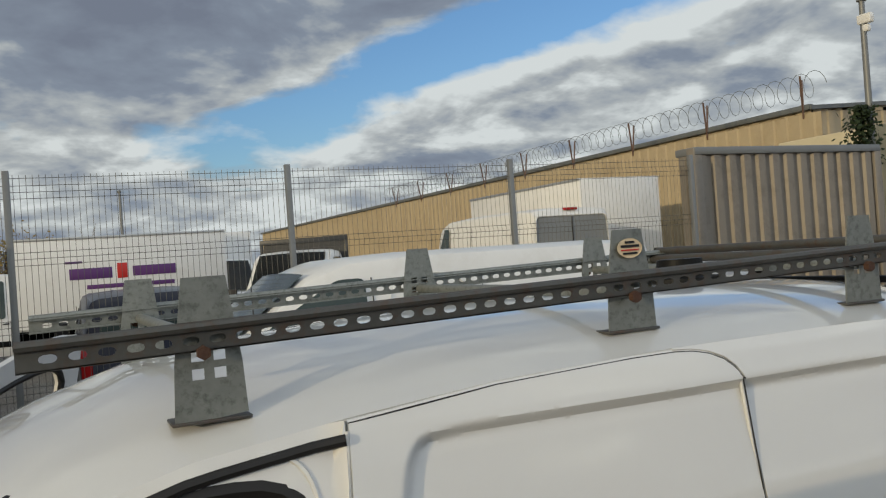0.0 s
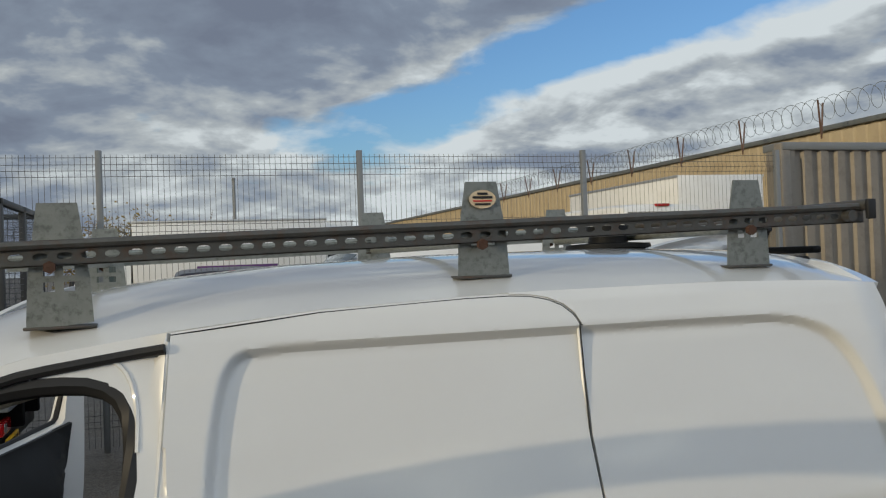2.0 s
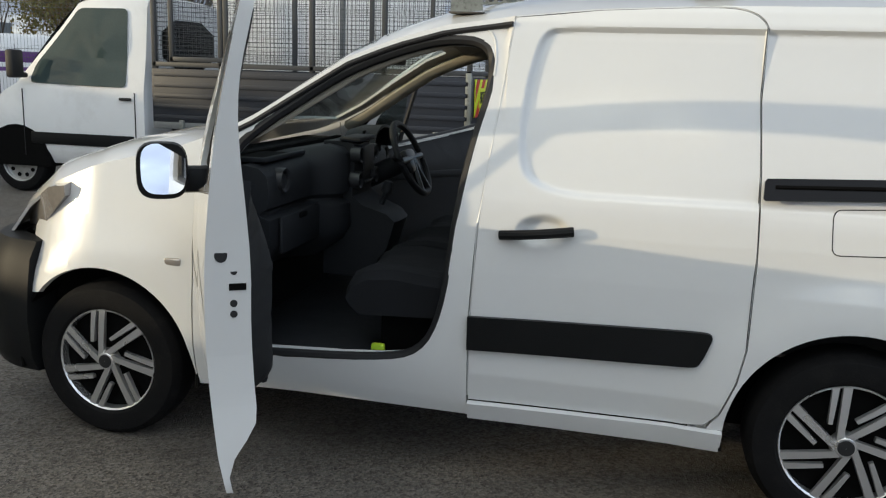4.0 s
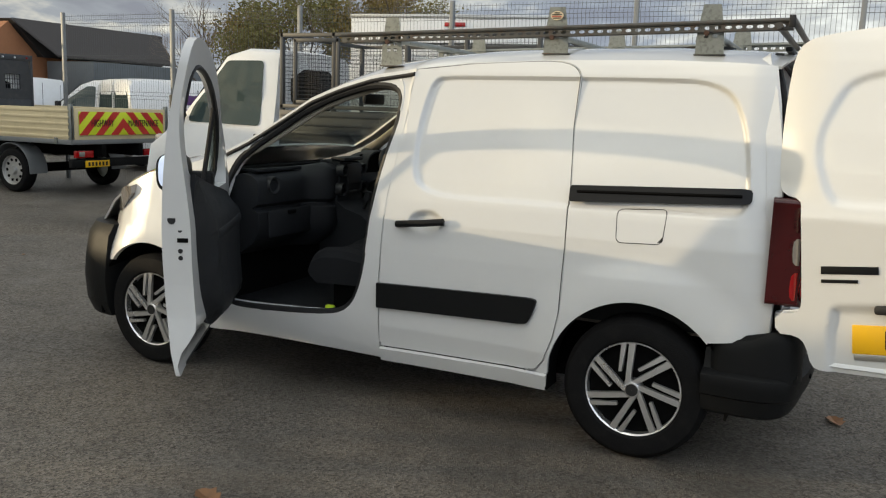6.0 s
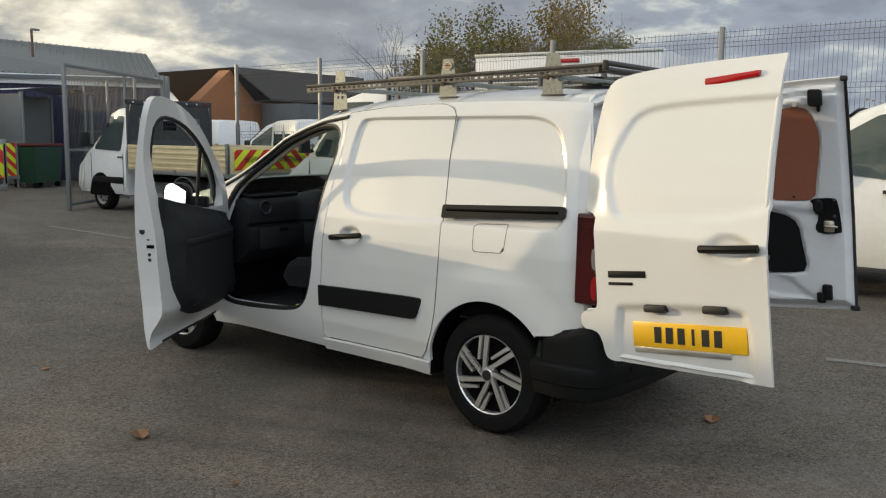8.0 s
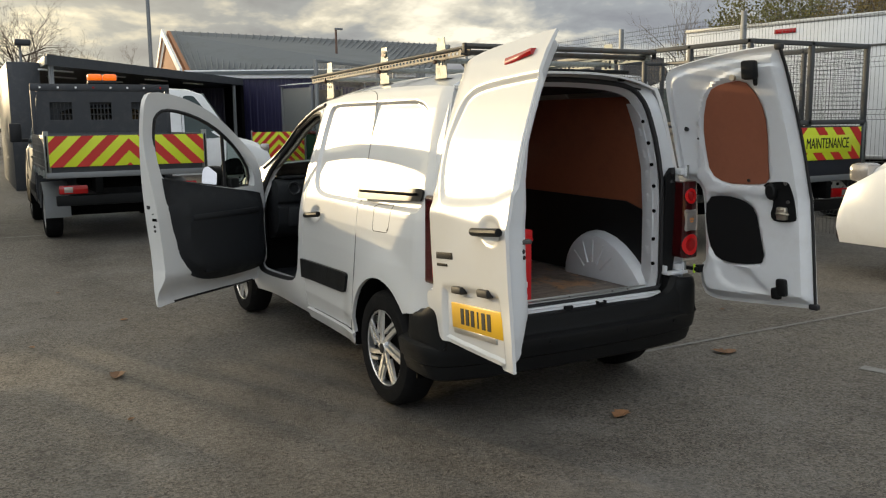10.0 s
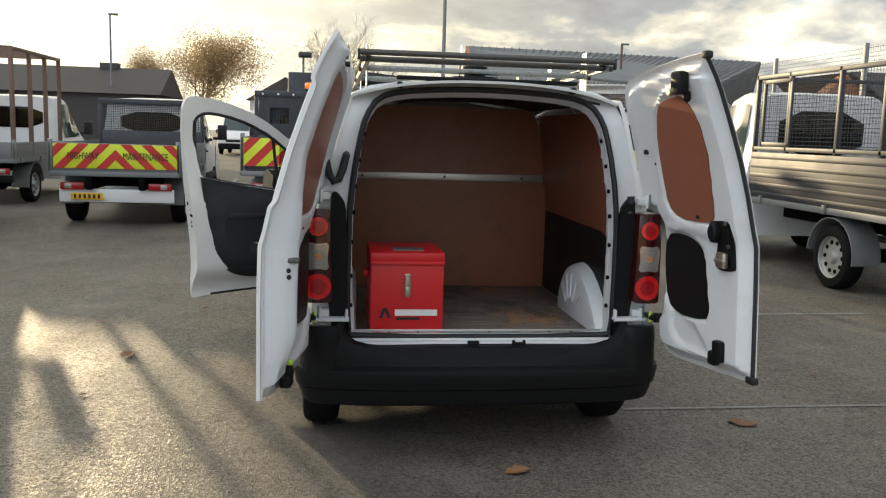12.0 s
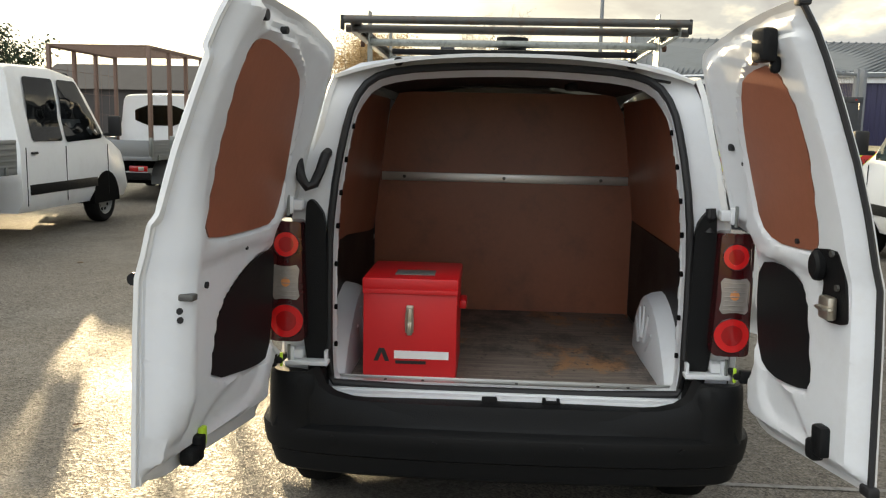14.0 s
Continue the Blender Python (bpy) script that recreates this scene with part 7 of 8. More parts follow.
            for k in range(8):
                part("marker", rod(bmesh.new(), (cab_rear + 0.12, -W + 0.15 + k * (2 * W - 0.3) / 7, zh - 0.05), (cab_rear + 0.135, -W + 0.15 + k * (2 * W - 0.3) / 7, zh - 0.05), 0.016, seg=10), WHITE_INK if k % 4 != 3 else RED_LENS, hf)
    if beacon:
        bc = part("beacon_bar", boxes(((cab_rear + 0.02, 0.02, head + 0.03), (0.16, 0.40, 0.05)), bevel=0.012), SEAL, v)
        part("beacon", boxes(((cab_rear + 0.02, -0.08, head + 0.10), (0.15, 0.20, 0.10)), ((cab_rear + 0.02, 0.13, head + 0.10), (0.15, 0.19, 0.10)), bevel=0.03), AMBER, bc, "orange beacon")
    if cage:
        cg = part("cage_frame", boxes(*[((x, s * (W - 0.03), (z1 + cage) / 2), (0.05, 0.05, cage - z1)) for s in (-1, 1) for x in (tail - 0.03, xc + L * 0.24, xc + L * 0.02, xc - L * 0.27, cab_rear + 0.15)],
                                      *[((xc, s * (W - 0.03), z), (L, 0.05, 0.05)) for s in (-1, 1) for z in (cage - 0.025, z1 + 0.045)],
                                      *[((x, 0, z), (0.05, 2 * W - 0.1, 0.05)) for x in (tail - 0.03, cab_rear + 0.15) for z in (cage - 0.025, z1 + 0.045)],
                                      ((tail - 0.03, 0.0, (z1 + cage) / 2), (0.05, 0.06, cage - z1)), bevel=0.006), CAGE_STEEL, v, "grey steel cage frame")
        for s in (-1, 1):
            wires(cg, "cage_mesh", (cab_rear + 0.15, s * (W - 0.03), z1 + 0.05), (L - 0.1, 0, 0), (0, 0, cage - z1 - 0.08), int(L / 0.05), int((cage - z1) / 0.05), 0.0022, CAGE_STEEL)
        wires(cg, "cage_mesh", (tail - 0.03, -W + 0.05, z1 + 0.05), (0, 2 * W - 0.1, 0), (0, 0, cage - z1 - 0.08), int(2 * W / 0.05), int((cage - z1) / 0.05), 0.0022, CAGE_STEEL)
        wires(cg, "cage_mesh", (cab_rear + 0.15, -W + 0.05, z1 + 0.05), (0, 2 * W - 0.1, 0), (0, 0, cage - z1 - 0.08), int(2 * W / 0.05), int((cage - z1) / 0.05), 0.0022, CAGE_STEEL)
        door = part("cage_door", boxes(*[((x, -W + 0.005, (z1 + cage) / 2), (0.05, 0.03, cage - z1 - 0.14)) for x in (cab_rear + 0.36, cab_rear + 0.98)], *[((cab_rear + 0.67, -W + 0.005, z), (0.66, 0.03, 0.05)) for z in (z1 + 0.10, cage - 0.09)], bevel=0.006), CAGE_STEEL, cg)
    return v


HW = surf("dark_dropside_aluminium", (0.022, 0.026, 0.036), 0.5, metal=0.1, var=0.15, scale=3)
flatbed("cage_truck", "white caged tipper truck with dark ribbed sides on the asphalt", (-4.0, 5.60, 0), 1.0, 1.62, -1.95, -4.08, 0.0, -3.55, 2.17, WHITE_FAR, (0.86, 1.42), HW, cage=2.36,
                    stripes=(-0.88, 0.88, 1.04, 1.41), text=([("HIGHWAY", -0.425), ("MAINTENANCE", 0.288)], 0.17, 0.0, 1.42))
flatbed("dropside_truck", "white dropside truck with cream sides and a dark headboard", (-11.0, 5.72, 0), 0.99, 1.36, -1.90, -3.75, 0.0, -2.85, 2.02, WHITE_FAR, (0.86, 1.33), CREAM, head=2.20,
        stripes=(-0.86, 0.86, 0.93, 1.28), text=([("HIGHWAY", -0.42), ("MAINTENANCE", 0.42)], -0.15))
flatbed("tipper_truck", "dark grey tipper truck with an orange beacon and chevrons", (-8.85, -0.90, 0), 0.98, 1.40, -0.75, -3.2, 0.0, -2.6, 2.05, DARK_STEEL, (0.95, 1.41), DARK_STEEL, head=2.12,
        stripes=(-0.94, 0.94, 1.02, 1.40), beacon=True, plate=False)
flatbed("dropside_truck", "white dropside truck with silver sides and mesh headboard", (-9.75, -3.84, 0), 0.93, 0.93, -2.0, -4.2, 0.0, -3.3, 1.98, WHITE_FAR, (0.82, 1.24), GREY_STEEL, head=1.98, head_mesh=True,
        stripes=(-0.86, 0.90, 0.87, 1.23), text=([("HIGHWAY", -0.44), ("MAINTENANCE", 0.45)], -0.15), lower=WHITE_FAR)
flatbed("crew_cab_truck", "white crew cab dropside truck with black side mouldings", (-5.35, -6.86, 0), 1.07, 1.5, -1.30, -4.35, 0.0, -3.62, 2.17, WHITE_FAR, (0.90, 1.25), GREY_STEEL, crew=True)
RUSTY = surf("rusty_frame_steel", (0.16, 0.10, 0.075), 0.6, metal=0.3, var=0.2)
frametruck = flatbed("frame_truck", "white tipper truck under a tall rusty mesh frame", (-12.9, -7.15, 0), 0.95, 1.2, -1.7, -3.9, 0.0, -3.1, 2.05, WHITE_FAR, (0.85, 1.15), GREY_STEEL, plate=False)
fr = part("mesh_frame", boxes(*[((x, s * 0.92, 1.85), (0.07, 0.07, 1.95)) for s in (-1, 1) for x in (1.15, 0.2, -0.7, -1.6)], *[((-0.22, s * 0.92, 2.80), (2.8, 0.06, 0.06)) for s in (-1, 1)],
                              *[((1.15 - k * 0.25, 0, 2.82), (0.04, 1.9, 0.03)) for k in range(12)], bevel=0.006), RUSTY, frametruck, "rusty steel overhead frame")
wires(fr, "roof_mesh", (-1.62, -0.92, 2.80), (2.8, 0, 0), (0, 1.84, 0), 40, 26, 0.004, RUSTY)
wires(fr, "side_mesh", (-1.62, -0.92, 1.2), (2.8, 0, 0), (0, 0, 1.6), 8, 4, 0.004, RUSTY)


GREY_PANE = surf("pale_grey_pane", (0.24, 0.26, 0.28), 0.12, var=0.12, scale=2, coat=0.4)
PURPLE = surf("purple_lettering", (0.10, 0.03, 0.16), 0.5, var=0.1)


def closed_van(name, label, at, turn, L, W, zr, paint, nose_low=1.12, windows=True, rear_glass=False, group="", lamp=False, zb=0.32):
    """A panel van with its nose to local -x and its origin under its middle."""
    v = thing(name, at, turn, label, "van", group)
    xr, xn = L / 2, -L / 2
    st = [(xr, zr - 0.12, W * 0.84), (xr - 0.06, zr - 0.03, W * 0.86), (xr - 0.4, zr, W * 0.87), (0, zr + 0.01, W * 0.87), (xn + 1.9, zr - 0.02, W * 0.86), (xn + 1.55, zr - 0.14, W * 0.85), (xn + 0.98, nose_low + 0.20, W * 0.90),
          (xn + 0.85, nose_low + 0.08, W * 0.91), (xn + 0.40, nose_low - 0.04, W * 0.88), (xn + 0.08, nose_low - 0.22, W * 0.80), (xn, nose_low - 0.45, W * 0.74)]
    part("body", shell(st, W, zb, belt=1.12), paint, v)
    fn = side_of(st, W, 1.12)
    for sgn in (-1, 1):
        top = zr - 0.17
        w = [(xn + 2.02, 1.16), (xn + 2.02, top), (xn + 1.78, top), (xn + 1.18, nose_low + 0.26), (xn + 1.12, nose_low + 0.08)]
        part("side_window", panel(soft(w, 0.06), lambda x, z: (x, sgn * (fn(x, z) + 0.006), z), step=0.15, thick=0.004 * sgn), GLASS_FAR, v)
        for xl in (xn + 2.08, xn + 1.08, xn + 3.1):
            part("door_line", tube(bmesh.new(), [(xl, sgn * (fn(xl, z) + 0.001), z) for z in (0.40, 0.8, 1.12, 1.3, top)], 0.005, 5), SEAL, v)
        sw_ = rounded([(xn + 2.2, 1.14), (xn + 2.2, top), (xn + 3.0, top), (xn + 3.0, 1.14)], 2)
        part("panel_crease", tube(bmesh.new(), [(x, sgn * (fn(x, z) + 0.0), z) for x, z in sw_], 0.006, 5, True), paint, v)
        part("door_handle", boxes(((xn + 1.95, sgn * (W + 0.01), 1.06), (0.16, 0.03, 0.035)), bevel=0.008), SEAL, v)
        part("mirror", boxes(((xn + 1.12, sgn * (W + 0.12), 1.28), (0.10, 0.18, 0.22)), bevel=0.03), SEAL, v)
        for ax in (xn + 0.92, xr - 0.95):
            wheel((ax, sgn * (W - 0.11), 0.32), v, sgn, False, 0.32, 0.2)
            # arch opening painted as shade by a solid black block
            bm = bmesh.new()
            loft(bm, [[(ax + 0.385 * math.cos(radians(a)), sgn * y, 0.32 + 0.385 * math.sin(radians(a))) for a in range(0, 181, 15)] + [(ax - 0.385, sgn * y, 0.30), (ax + 0.385, sgn * y, 0.30)] for y in (W - 0.28, W + 0.003)])
            part("wheel_arch", bm, SHADE_BLACK, v)
        part("tail_lamp", boxes(((xr - 0.02, sgn * (W - 0.07), 1.05), (0.06, 0.12, 0.42)), bevel=0.02), RED_LENS, v)
        part("headlamp", boxes(((xn + 0.15, sgn * W * 0.80, nose_low - 0.18), (0.22, 0.24, 0.18)), bevel=0.05), CLEAR_LENS, v)
    bm = bmesh.new()
    a, b = st[5], st[6]
    rings = []
    for k in range(6):
        t = k / 5
        x, z, w = (p + (q - p) * t for p, q in zip(a, b))
        rings.append([(x - 0.014, (w - 0.12) * (j / 4 - 1), z + 0.034 + 0.016 * (1 - (j / 4 - 1) ** 2)) for j in range(9)])
    part("windscreen", thicken(loft(bm, rings, closed=False), 0.004), GLASS_FAR, v)
    part("front_bumper", boxes(((xn + 0.05, 0, 0.48), (0.26, W * 1.84, 0.32)), bevel=0.06), BLACK, v)
    part("rear_bumper", boxes(((xr - 0.02, 0, 0.45), (0.18, W * 1.84, 0.22)), bevel=0.05), BLACK, v)
    part("grille", boxes(((xn + 0.03, 0, 0.78), (0.08, W * 1.0, 0.14)), bevel=0.02), SEAL, v)
    part("door_gap", boxes(((xr + 0.002, 0, (zr + 0.5) / 2), (0.006, 0.012, zr - 0.75))), SEAL, v)
    if rear_glass:
        for s in (-1, 1):
            part("rear_window", panel(soft([(s * 0.06, 1.25), (s * 0.06, zr - 0.25), (s * W * 0.72, zr - 0.25), (s * W * 0.78, 1.25)], 0.06), lambda y, z: (xr + 0.004 - 0.05 * max(0, z - zr + 0.35), y, z), step=0.0, thick=0.01), GLASS_FAR, v)
    if name == "high_roof_van":
        part("rear_window", panel(soft([(-0.80, zr - 0.78), (-0.76, zr - 0.16), (0.76, zr - 0.16), (0.80, zr - 0.78)], 0.08), lambda y, z: (xr + 0.008, y, z), step=0.0, thick=0.01), GREY_PANE, v, "wide pale grey rear window")
        part("window_edge", tube(bmesh.new(), [(xr + 0.016, y, z) for y, z in soft([(-0.82, zr - 0.80), (-0.78, zr - 0.14), (0.78, zr - 0.14), (0.82, zr - 0.80)], 0.08)], 0.018, 6, True), WHITE_FAR, v)
        part("window_join", boxes(((xr + 0.016, 0, zr - 0.47), (0.012, 0.02, 0.60))), SEAL, v)
    if name == "signed_van":
        for sgn in (-1, 1):
            for x, z, w, hgt, mt in ((0.55, 1.50, 1.5, 0.20, PURPLE), (-0.05, 1.50, 0.22, 0.24, CHEV_R), (0.6, 1.28, 1.7, 0.07, PURPLE)):
                part("sign_bar", panel([(x - w / 2, z - hgt / 2), (x + w / 2, z - hgt / 2), (x + w / 2, z + hgt / 2), (x - w / 2, z + hgt / 2)], lambda a, b: (a, sgn * (fn(a, b) + (0.010 if mt is CHEV_R else 0.006)), b), step=0.3, thick=0.003 * sgn), mt, v)
    if lamp:
        part("brake_light", boxes(((xr - 0.04, 0, zr - 0.02), (0.10, 0.28, 0.05)), bevel=0.01), RED_LENS, v)
    return v


G_VANS = "parked white vans"
closed_van("white_van", "white panel van parked close along the mesh fence", (1.25, 5.55, 0), 0, 5.0, 0.95, 1.965, WHITE_FAR, nose_low=1.18, group=G_VANS)
closed_van("blue_van", "dark blue van standing behind the mesh fence", (-0.5, 9.9, 0), 90 + 180, 4.2, 0.85, 1.76, NAVY, rear_glass=True)
closed_van("high_roof_van", "tall white van with rear glass behind the mesh fence", (7.4, 14.4, 0), 270, 5.6, 0.98, 2.66, WHITE_FAR, rear_glass=False, group=G_VANS, lamp=True)
closed_van("far_van", "white van facing the yard from far off", (-42.0, -3.3, 0), 180, 5.0, 0.95, 2.15, WHITE_FAR, group=G_VANS)
closed_van("far_van", "white van in the row at the far end", (-49.0, -2.0, 0), 180, 5.2, 0.98, 2.5, WHITE_FAR, group=G_VANS)
closed_van("far_van", "white van in the row at the far end", (-47.0, -5.6, 0), 178, 5.2, 0.98, 2.5, WHITE_FAR, group=G_VANS)
closed_van("far_van", "blue-white high van under the dark canopy", (-17.6, 1.5, 0), 262, 5.0, 0.95, 2.35, WHITE_FAR, group=G_VANS)
closed_van("signed_van", "white van with purple lettering bars behind the fence", (-22.8, 13.2, 0), 0, 4.9, 0.95, 2.0, WHITE_FAR, group=G_VANS)
closed_van("signed_van", "white van with purple lettering bars behind the fence", (-16.7, 12.8, 0), 20, 4.9, 0.95, 1.95, WHITE_FAR, rear_glass=True, group=G_VANS)
closed_van("signed_van", "white van behind the mesh fence", (-12.6, 11.3, 0), 250, 4.6, 0.92, 1.9, WHITE_FAR, rear_glass=True, group=G_VANS)
closed_van("signed_van", "white van behind the mesh fence", (-8.8, 12.0, 0), 265, 4.6, 0.92, 1.9, WHITE_FAR, rear_glass=True, group=G_VANS)



def box_truck(name, label, at, turn, L, W, z0, z1, bars=True, paint=WHITE_FAR):
    v = thing(name, at, turn, label, "truck")
    part("box_body", boxes(((0, 0, (z0 + z1) / 2), (L, 2 * W, z1 - z0)), bevel=0.04), paint, v, "white box body")
    for s in (-1, 1):
        for z in (z0 + 0.03, z1 - 0.03):
            part("edge_rail", boxes(((0, s * (W + 0.004), z), (L, 0.02, 0.06)), bevel=0.005), ALU, v)
        for ax in (L * 0.28, -L * 0.5 - 1.1):
            wheel((ax, s * (W - 0.16), 0.35), v, s, False, 0.35, 0.22)
    cab_parts(v, -L / 2 - 0.05, -L / 2 - 2.0, W - 0.03, min(2.2, z1 - 0.3), paint)
    part("chassis", boxes(((-0.6, 0, z0 - 0.15), (L + 1.0, 0.9, 0.25))), SHADE_BLACK, v)
    if bars:
        for x, z, w, hgt, mm in ((-0.75, 0.0, 0.9, 0.26, PURPLE), (-0.08, 0.03, 0.22, 0.36, CHEV_R), (0.62, 0.0, 0.95, 0.24, PURPLE), (0.1, -0.32, 1.9, 0.10, PURPLE), (-1.1, 0.28, 0.35, 0.05, PURPLE)):
            part("sign_bar", boxes(((x * bars, -W - 0.006, (z0 + z1) / 2 + 0.18 + z), (w * bars, 0.006, hgt)), bevel=0.001), mm, v, "plain sign bar")
    return v


box_truck("box_truck", "white box truck with purple sign bars behind the fence", (0.15, 21.0, 0), 0, 4.8, 1.05, 0.85, 2.98, 1.05)
box_truck("box_truck", "white box truck beside the tan building", (10.3, 16.6, 0), 270, 5.4, 1.1, 0.9, 3.42, False)
box_truck("box_truck", "white box truck beyond the fence", (2.6, 24.0, 0), 90, 4.0, 1.05, 0.9, 3.0, False)
lut = box_truck("luton_truck", "white roll-door box truck behind the mesh fence", (-5.6, 9.6, 0), 12, 3.4, 1.0, 0.9, 3.02, False)
for s in (-1, 1):
    part("ridge", boxes(((0, -1.012, 2.55), (3.3, 0.012, 0.03))), GREY_STEEL, lut)
part("marker_lamp", boxes(((0.1, -1.012, 2.86), (0.35, 0.02, 0.07)), bevel=0.008), RED_LENS, lut)
flatbed("tipper_truck", "dark tipper truck with red edge behind the fence", (4.2, 17.0, 0), 0.95, 1.4, -1.9, -4.0, 0.0, -3.3, 2.2, WHITE_FAR, (0.95, 1.9), DARK_STEEL, head=2.5, plate=False, turn=60)


# ---- buildings round the yard ----
TAN = surf("tan_cladding", (0.42, 0.345, 0.225), 0.6, var=0.12, scale=0.6, fine=9, dirt=(0.22, 0.165, 0.10), dirt_amount=0.4)
CORR = surf("weathered_corrugated_steel", (0.25, 0.225, 0.19), 0.55, metal=0.3, var=0.15, scale=1.2, fine=12, dirt=(0.13, 0.105, 0.08), dirt_amount=0.6)
CREAMCLAD = surf("cream_cladding", (0.60, 0.54, 0.38), 0.5, var=0.08, scale=0.8, dirt=(0.42, 0.36, 0.24), dirt_amount=0.3)
ROOFGREY = surf("grey_sheet_roof", (0.12, 0.135, 0.145), 0.6, var=0.15, scale=0.5, fine=6, dirt=(0.07, 0.08, 0.08), dirt_amount=0.5)
PURPLECLAD = surf("dark_violet_cladding", (0.022, 0.020, 0.060), 0.5, var=0.12, scale=1.0)
SLATE = surf("brown_roof_tiles", (0.055, 0.048, 0.045), 0.7, var=0.25, scale=3, fine=20, bump=0.3)
BRICK = surf("orange_brick", (0.36, 0.16, 0.075), 0.8, var=0.2, scale=6, fine=30, bump=0.2)
RENDERW = surf("pale_render", (0.55, 0.54, 0.50), 0.8, var=0.12, scale=1)


def ribbed(p, q, z0, z1, pitch, depth, flat=0.5):
    """A sheet of upright trapezoid ribs from p to q."""
    p, q = Vector(p), Vector(q)
    d = q - p
    L = d.length
    d.normalize()
    n = Vector((-d.y, d.x))
    pts = []
    s = 0.0
    while s < L:
        for f, o in ((0.0, 0), (flat * 0.8, 0), (flat, depth), (0.92, depth)):
            if s + f * pitch <= L:
                pts.append(p + d * (s + f * pitch) + n * o)
        s += pitch
    pts.append(q)
    bm = bmesh.new()
    loft(bm, [[(v.x, v.y, z) for v in pts] for z in (z0, z1)], closed=False)
    return thicken(bm, 0.006)


cont = thing("steel_screen", (6.2, 6.8, 0), 0, "weathered corrugated steel screen beside the fence", "screen")
part("side_wall", ribbed((3.4, 0.0), (0, 0), 0.1, 3.02, 0.26, 0.045), CORR, cont)
part("end_wall", ribbed((0, 0.0), (0, 0.30), 0.1, 3.02, 0.26, 0.045), CORR, cont)
part("end_wall", ribbed((3.4, 0.30), (3.4, 0.0), 0.1, 3.02, 0.26, 0.045), CORR, cont)
part("back_wall", ribbed((0, 0.30), (3.4, 0.30), 0.1, 3.02, 0.26, 0.045), CORR, cont)
part("top_rail", boxes(((1.7, -0.02, 3.06), (3.5, 0.12, 0.10)), ((0, 0.15, 3.06), (0.12, 0.3, 0.10)), ((3.4, 0.15, 3.06), (0.12, 0.3, 0.10)), bevel=0.01), GREY_STEEL, cont)
part("roof_sheet", boxes(((1.7, 0.15, 3.03), (3.4, 0.30, 0.03))), CORR, cont)
for x in (0, 3.4):
    part("corner_post", boxes(((x, 0, 1.55), (0.14, 0.14, 3.1)), bevel=0.01), CORR, cont)

tan = thing("tan_building", (16.0, 13.5, 0), 0, "long tan clad industrial building with sloping eaves", "building")
part("wall", ribbed((0, 0), (0, 60), 0, 5.0, 0.50, 0.03), TAN, tan)
part("wall", ribbed((20, -0.02), (0.05, -0.02), 0, 5.0, 0.50, 0.03), TAN, tan)
part("roof", loft(bmesh.new(), [[(-0.15, y, 5.0), (10, y, 5.5), (20.1, y, 5.0), (20.1, y, 4.9), (10, y, 5.4), (-0.15, y, 4.9)] for y in (-0.15, 60)]), ROOFGREY, tan)
part("gable", loft(bmesh.new(), [[(0, y, 4.9), (10, y, 5.42), (20, y, 4.9)] for y in (-0.05, 0.05)]), TAN, tan)
part("gutter", boxes(((-0.1, 30, 4.97), (0.16, 60.2, 0.14)), bevel=0.02), ROOFGREY, tan)
cab_ = thing("site_cabin", (13.2, 8.6, 0), 0, "cream panelled site cabin", "cabin")
part("wall", boxes(((0, 0, 1.8), (4.0, 3.0, 3.6)), bevel=0.02), CREAMCLAD, cab_)
for k in range(6):
    part("panel_joint", boxes(((-2.0 + 0.15 + k * 0.7, -1.505, 1.8), (0.05, 0.02, 3.5)), bevel=0.004), CREAMCLAD, cab_)
part("roof_trim", boxes(((0, -1.51, 3.56), (4.1, 0.05, 0.14)), bevel=0.01), CREAMCLAD, cab_)

# lamp post with a camera, ivy at its foot
lp = thing("camera_post", (10.6, 7.6, 0), 0, "grey post with a security camera on top", "post")
part("pole", rod(bmesh.new(), (0, 0, 0), (0, 0, 5.6), 0.07, 0.045, 12), GREY_STEEL, lp)
part("camera_head", boxes(((0, -0.05, 5.25), (0.12, 0.26, 0.16)), ((0, -0.06, 5.1), (0.10, 0.12, 0.12)), bevel=0.03), WHITE_FAR, lp)
part("lamp_ball", rod(bmesh.new(), (0, 0, 5.55), (0, 0, 5.72), 0.08, 0.07, 14), GREY_STEEL, lp)

# razor wire along the eaves of the tan building
rw = thing("razor_wire", (14.6, 12.0, 0), 0, "coil of razor wire on angled posts", "razor wire")
pts = [(0.26 * math.cos(a) , a * 0.062, 5.25 + 0.30 * math.sin(a)) for a in [k * 2 * math.pi / 12 for k in range(12 * 70)]]
part("coil", tube(bmesh.new(), pts, 0.007, 4), GALV, rw)
for k in range(9):
    y = 0.5 + k * 3.2
    part("angled_post", rod(rod(bmesh.new(), (0, y, 4.5), (0.25, y + 0.2, 5.45), 0.025, seg=6), (0, y, 4.5), (-0.25, y - 0.2, 5.45), 0.025, seg=6), RUSTY, rw)
part("boundary_wall", ribbed((0, 0), (0, 28), 0, 4.6, 0.4, 0.04), TAN, rw)

# big grey-roofed shed with dark violet walls
shed = thing("industrial_shed", (0, 0, 0), 0, "large grey-roofed shed with dark violet walls and a brick gable", "building")
RA, RB = Vector((-38.4, 6.1, 5.86)), Vector((-43.3, 24.2, 6.17))
E0, E1, F0, F1 = Vector((-30.0, 5.0, 3.55)), Vector((-22.7, 11.9, 3.35)), Vector((-47.0, 7.2, 3.55)), Vector((-56.0, 30.0, 3.35))


def sheet(polys, thick):
    bm = bmesh.new()
    for poly in polys:
        bm.faces.new([bm.verts.new(p) for p in poly])
    return thicken(bm, thick)


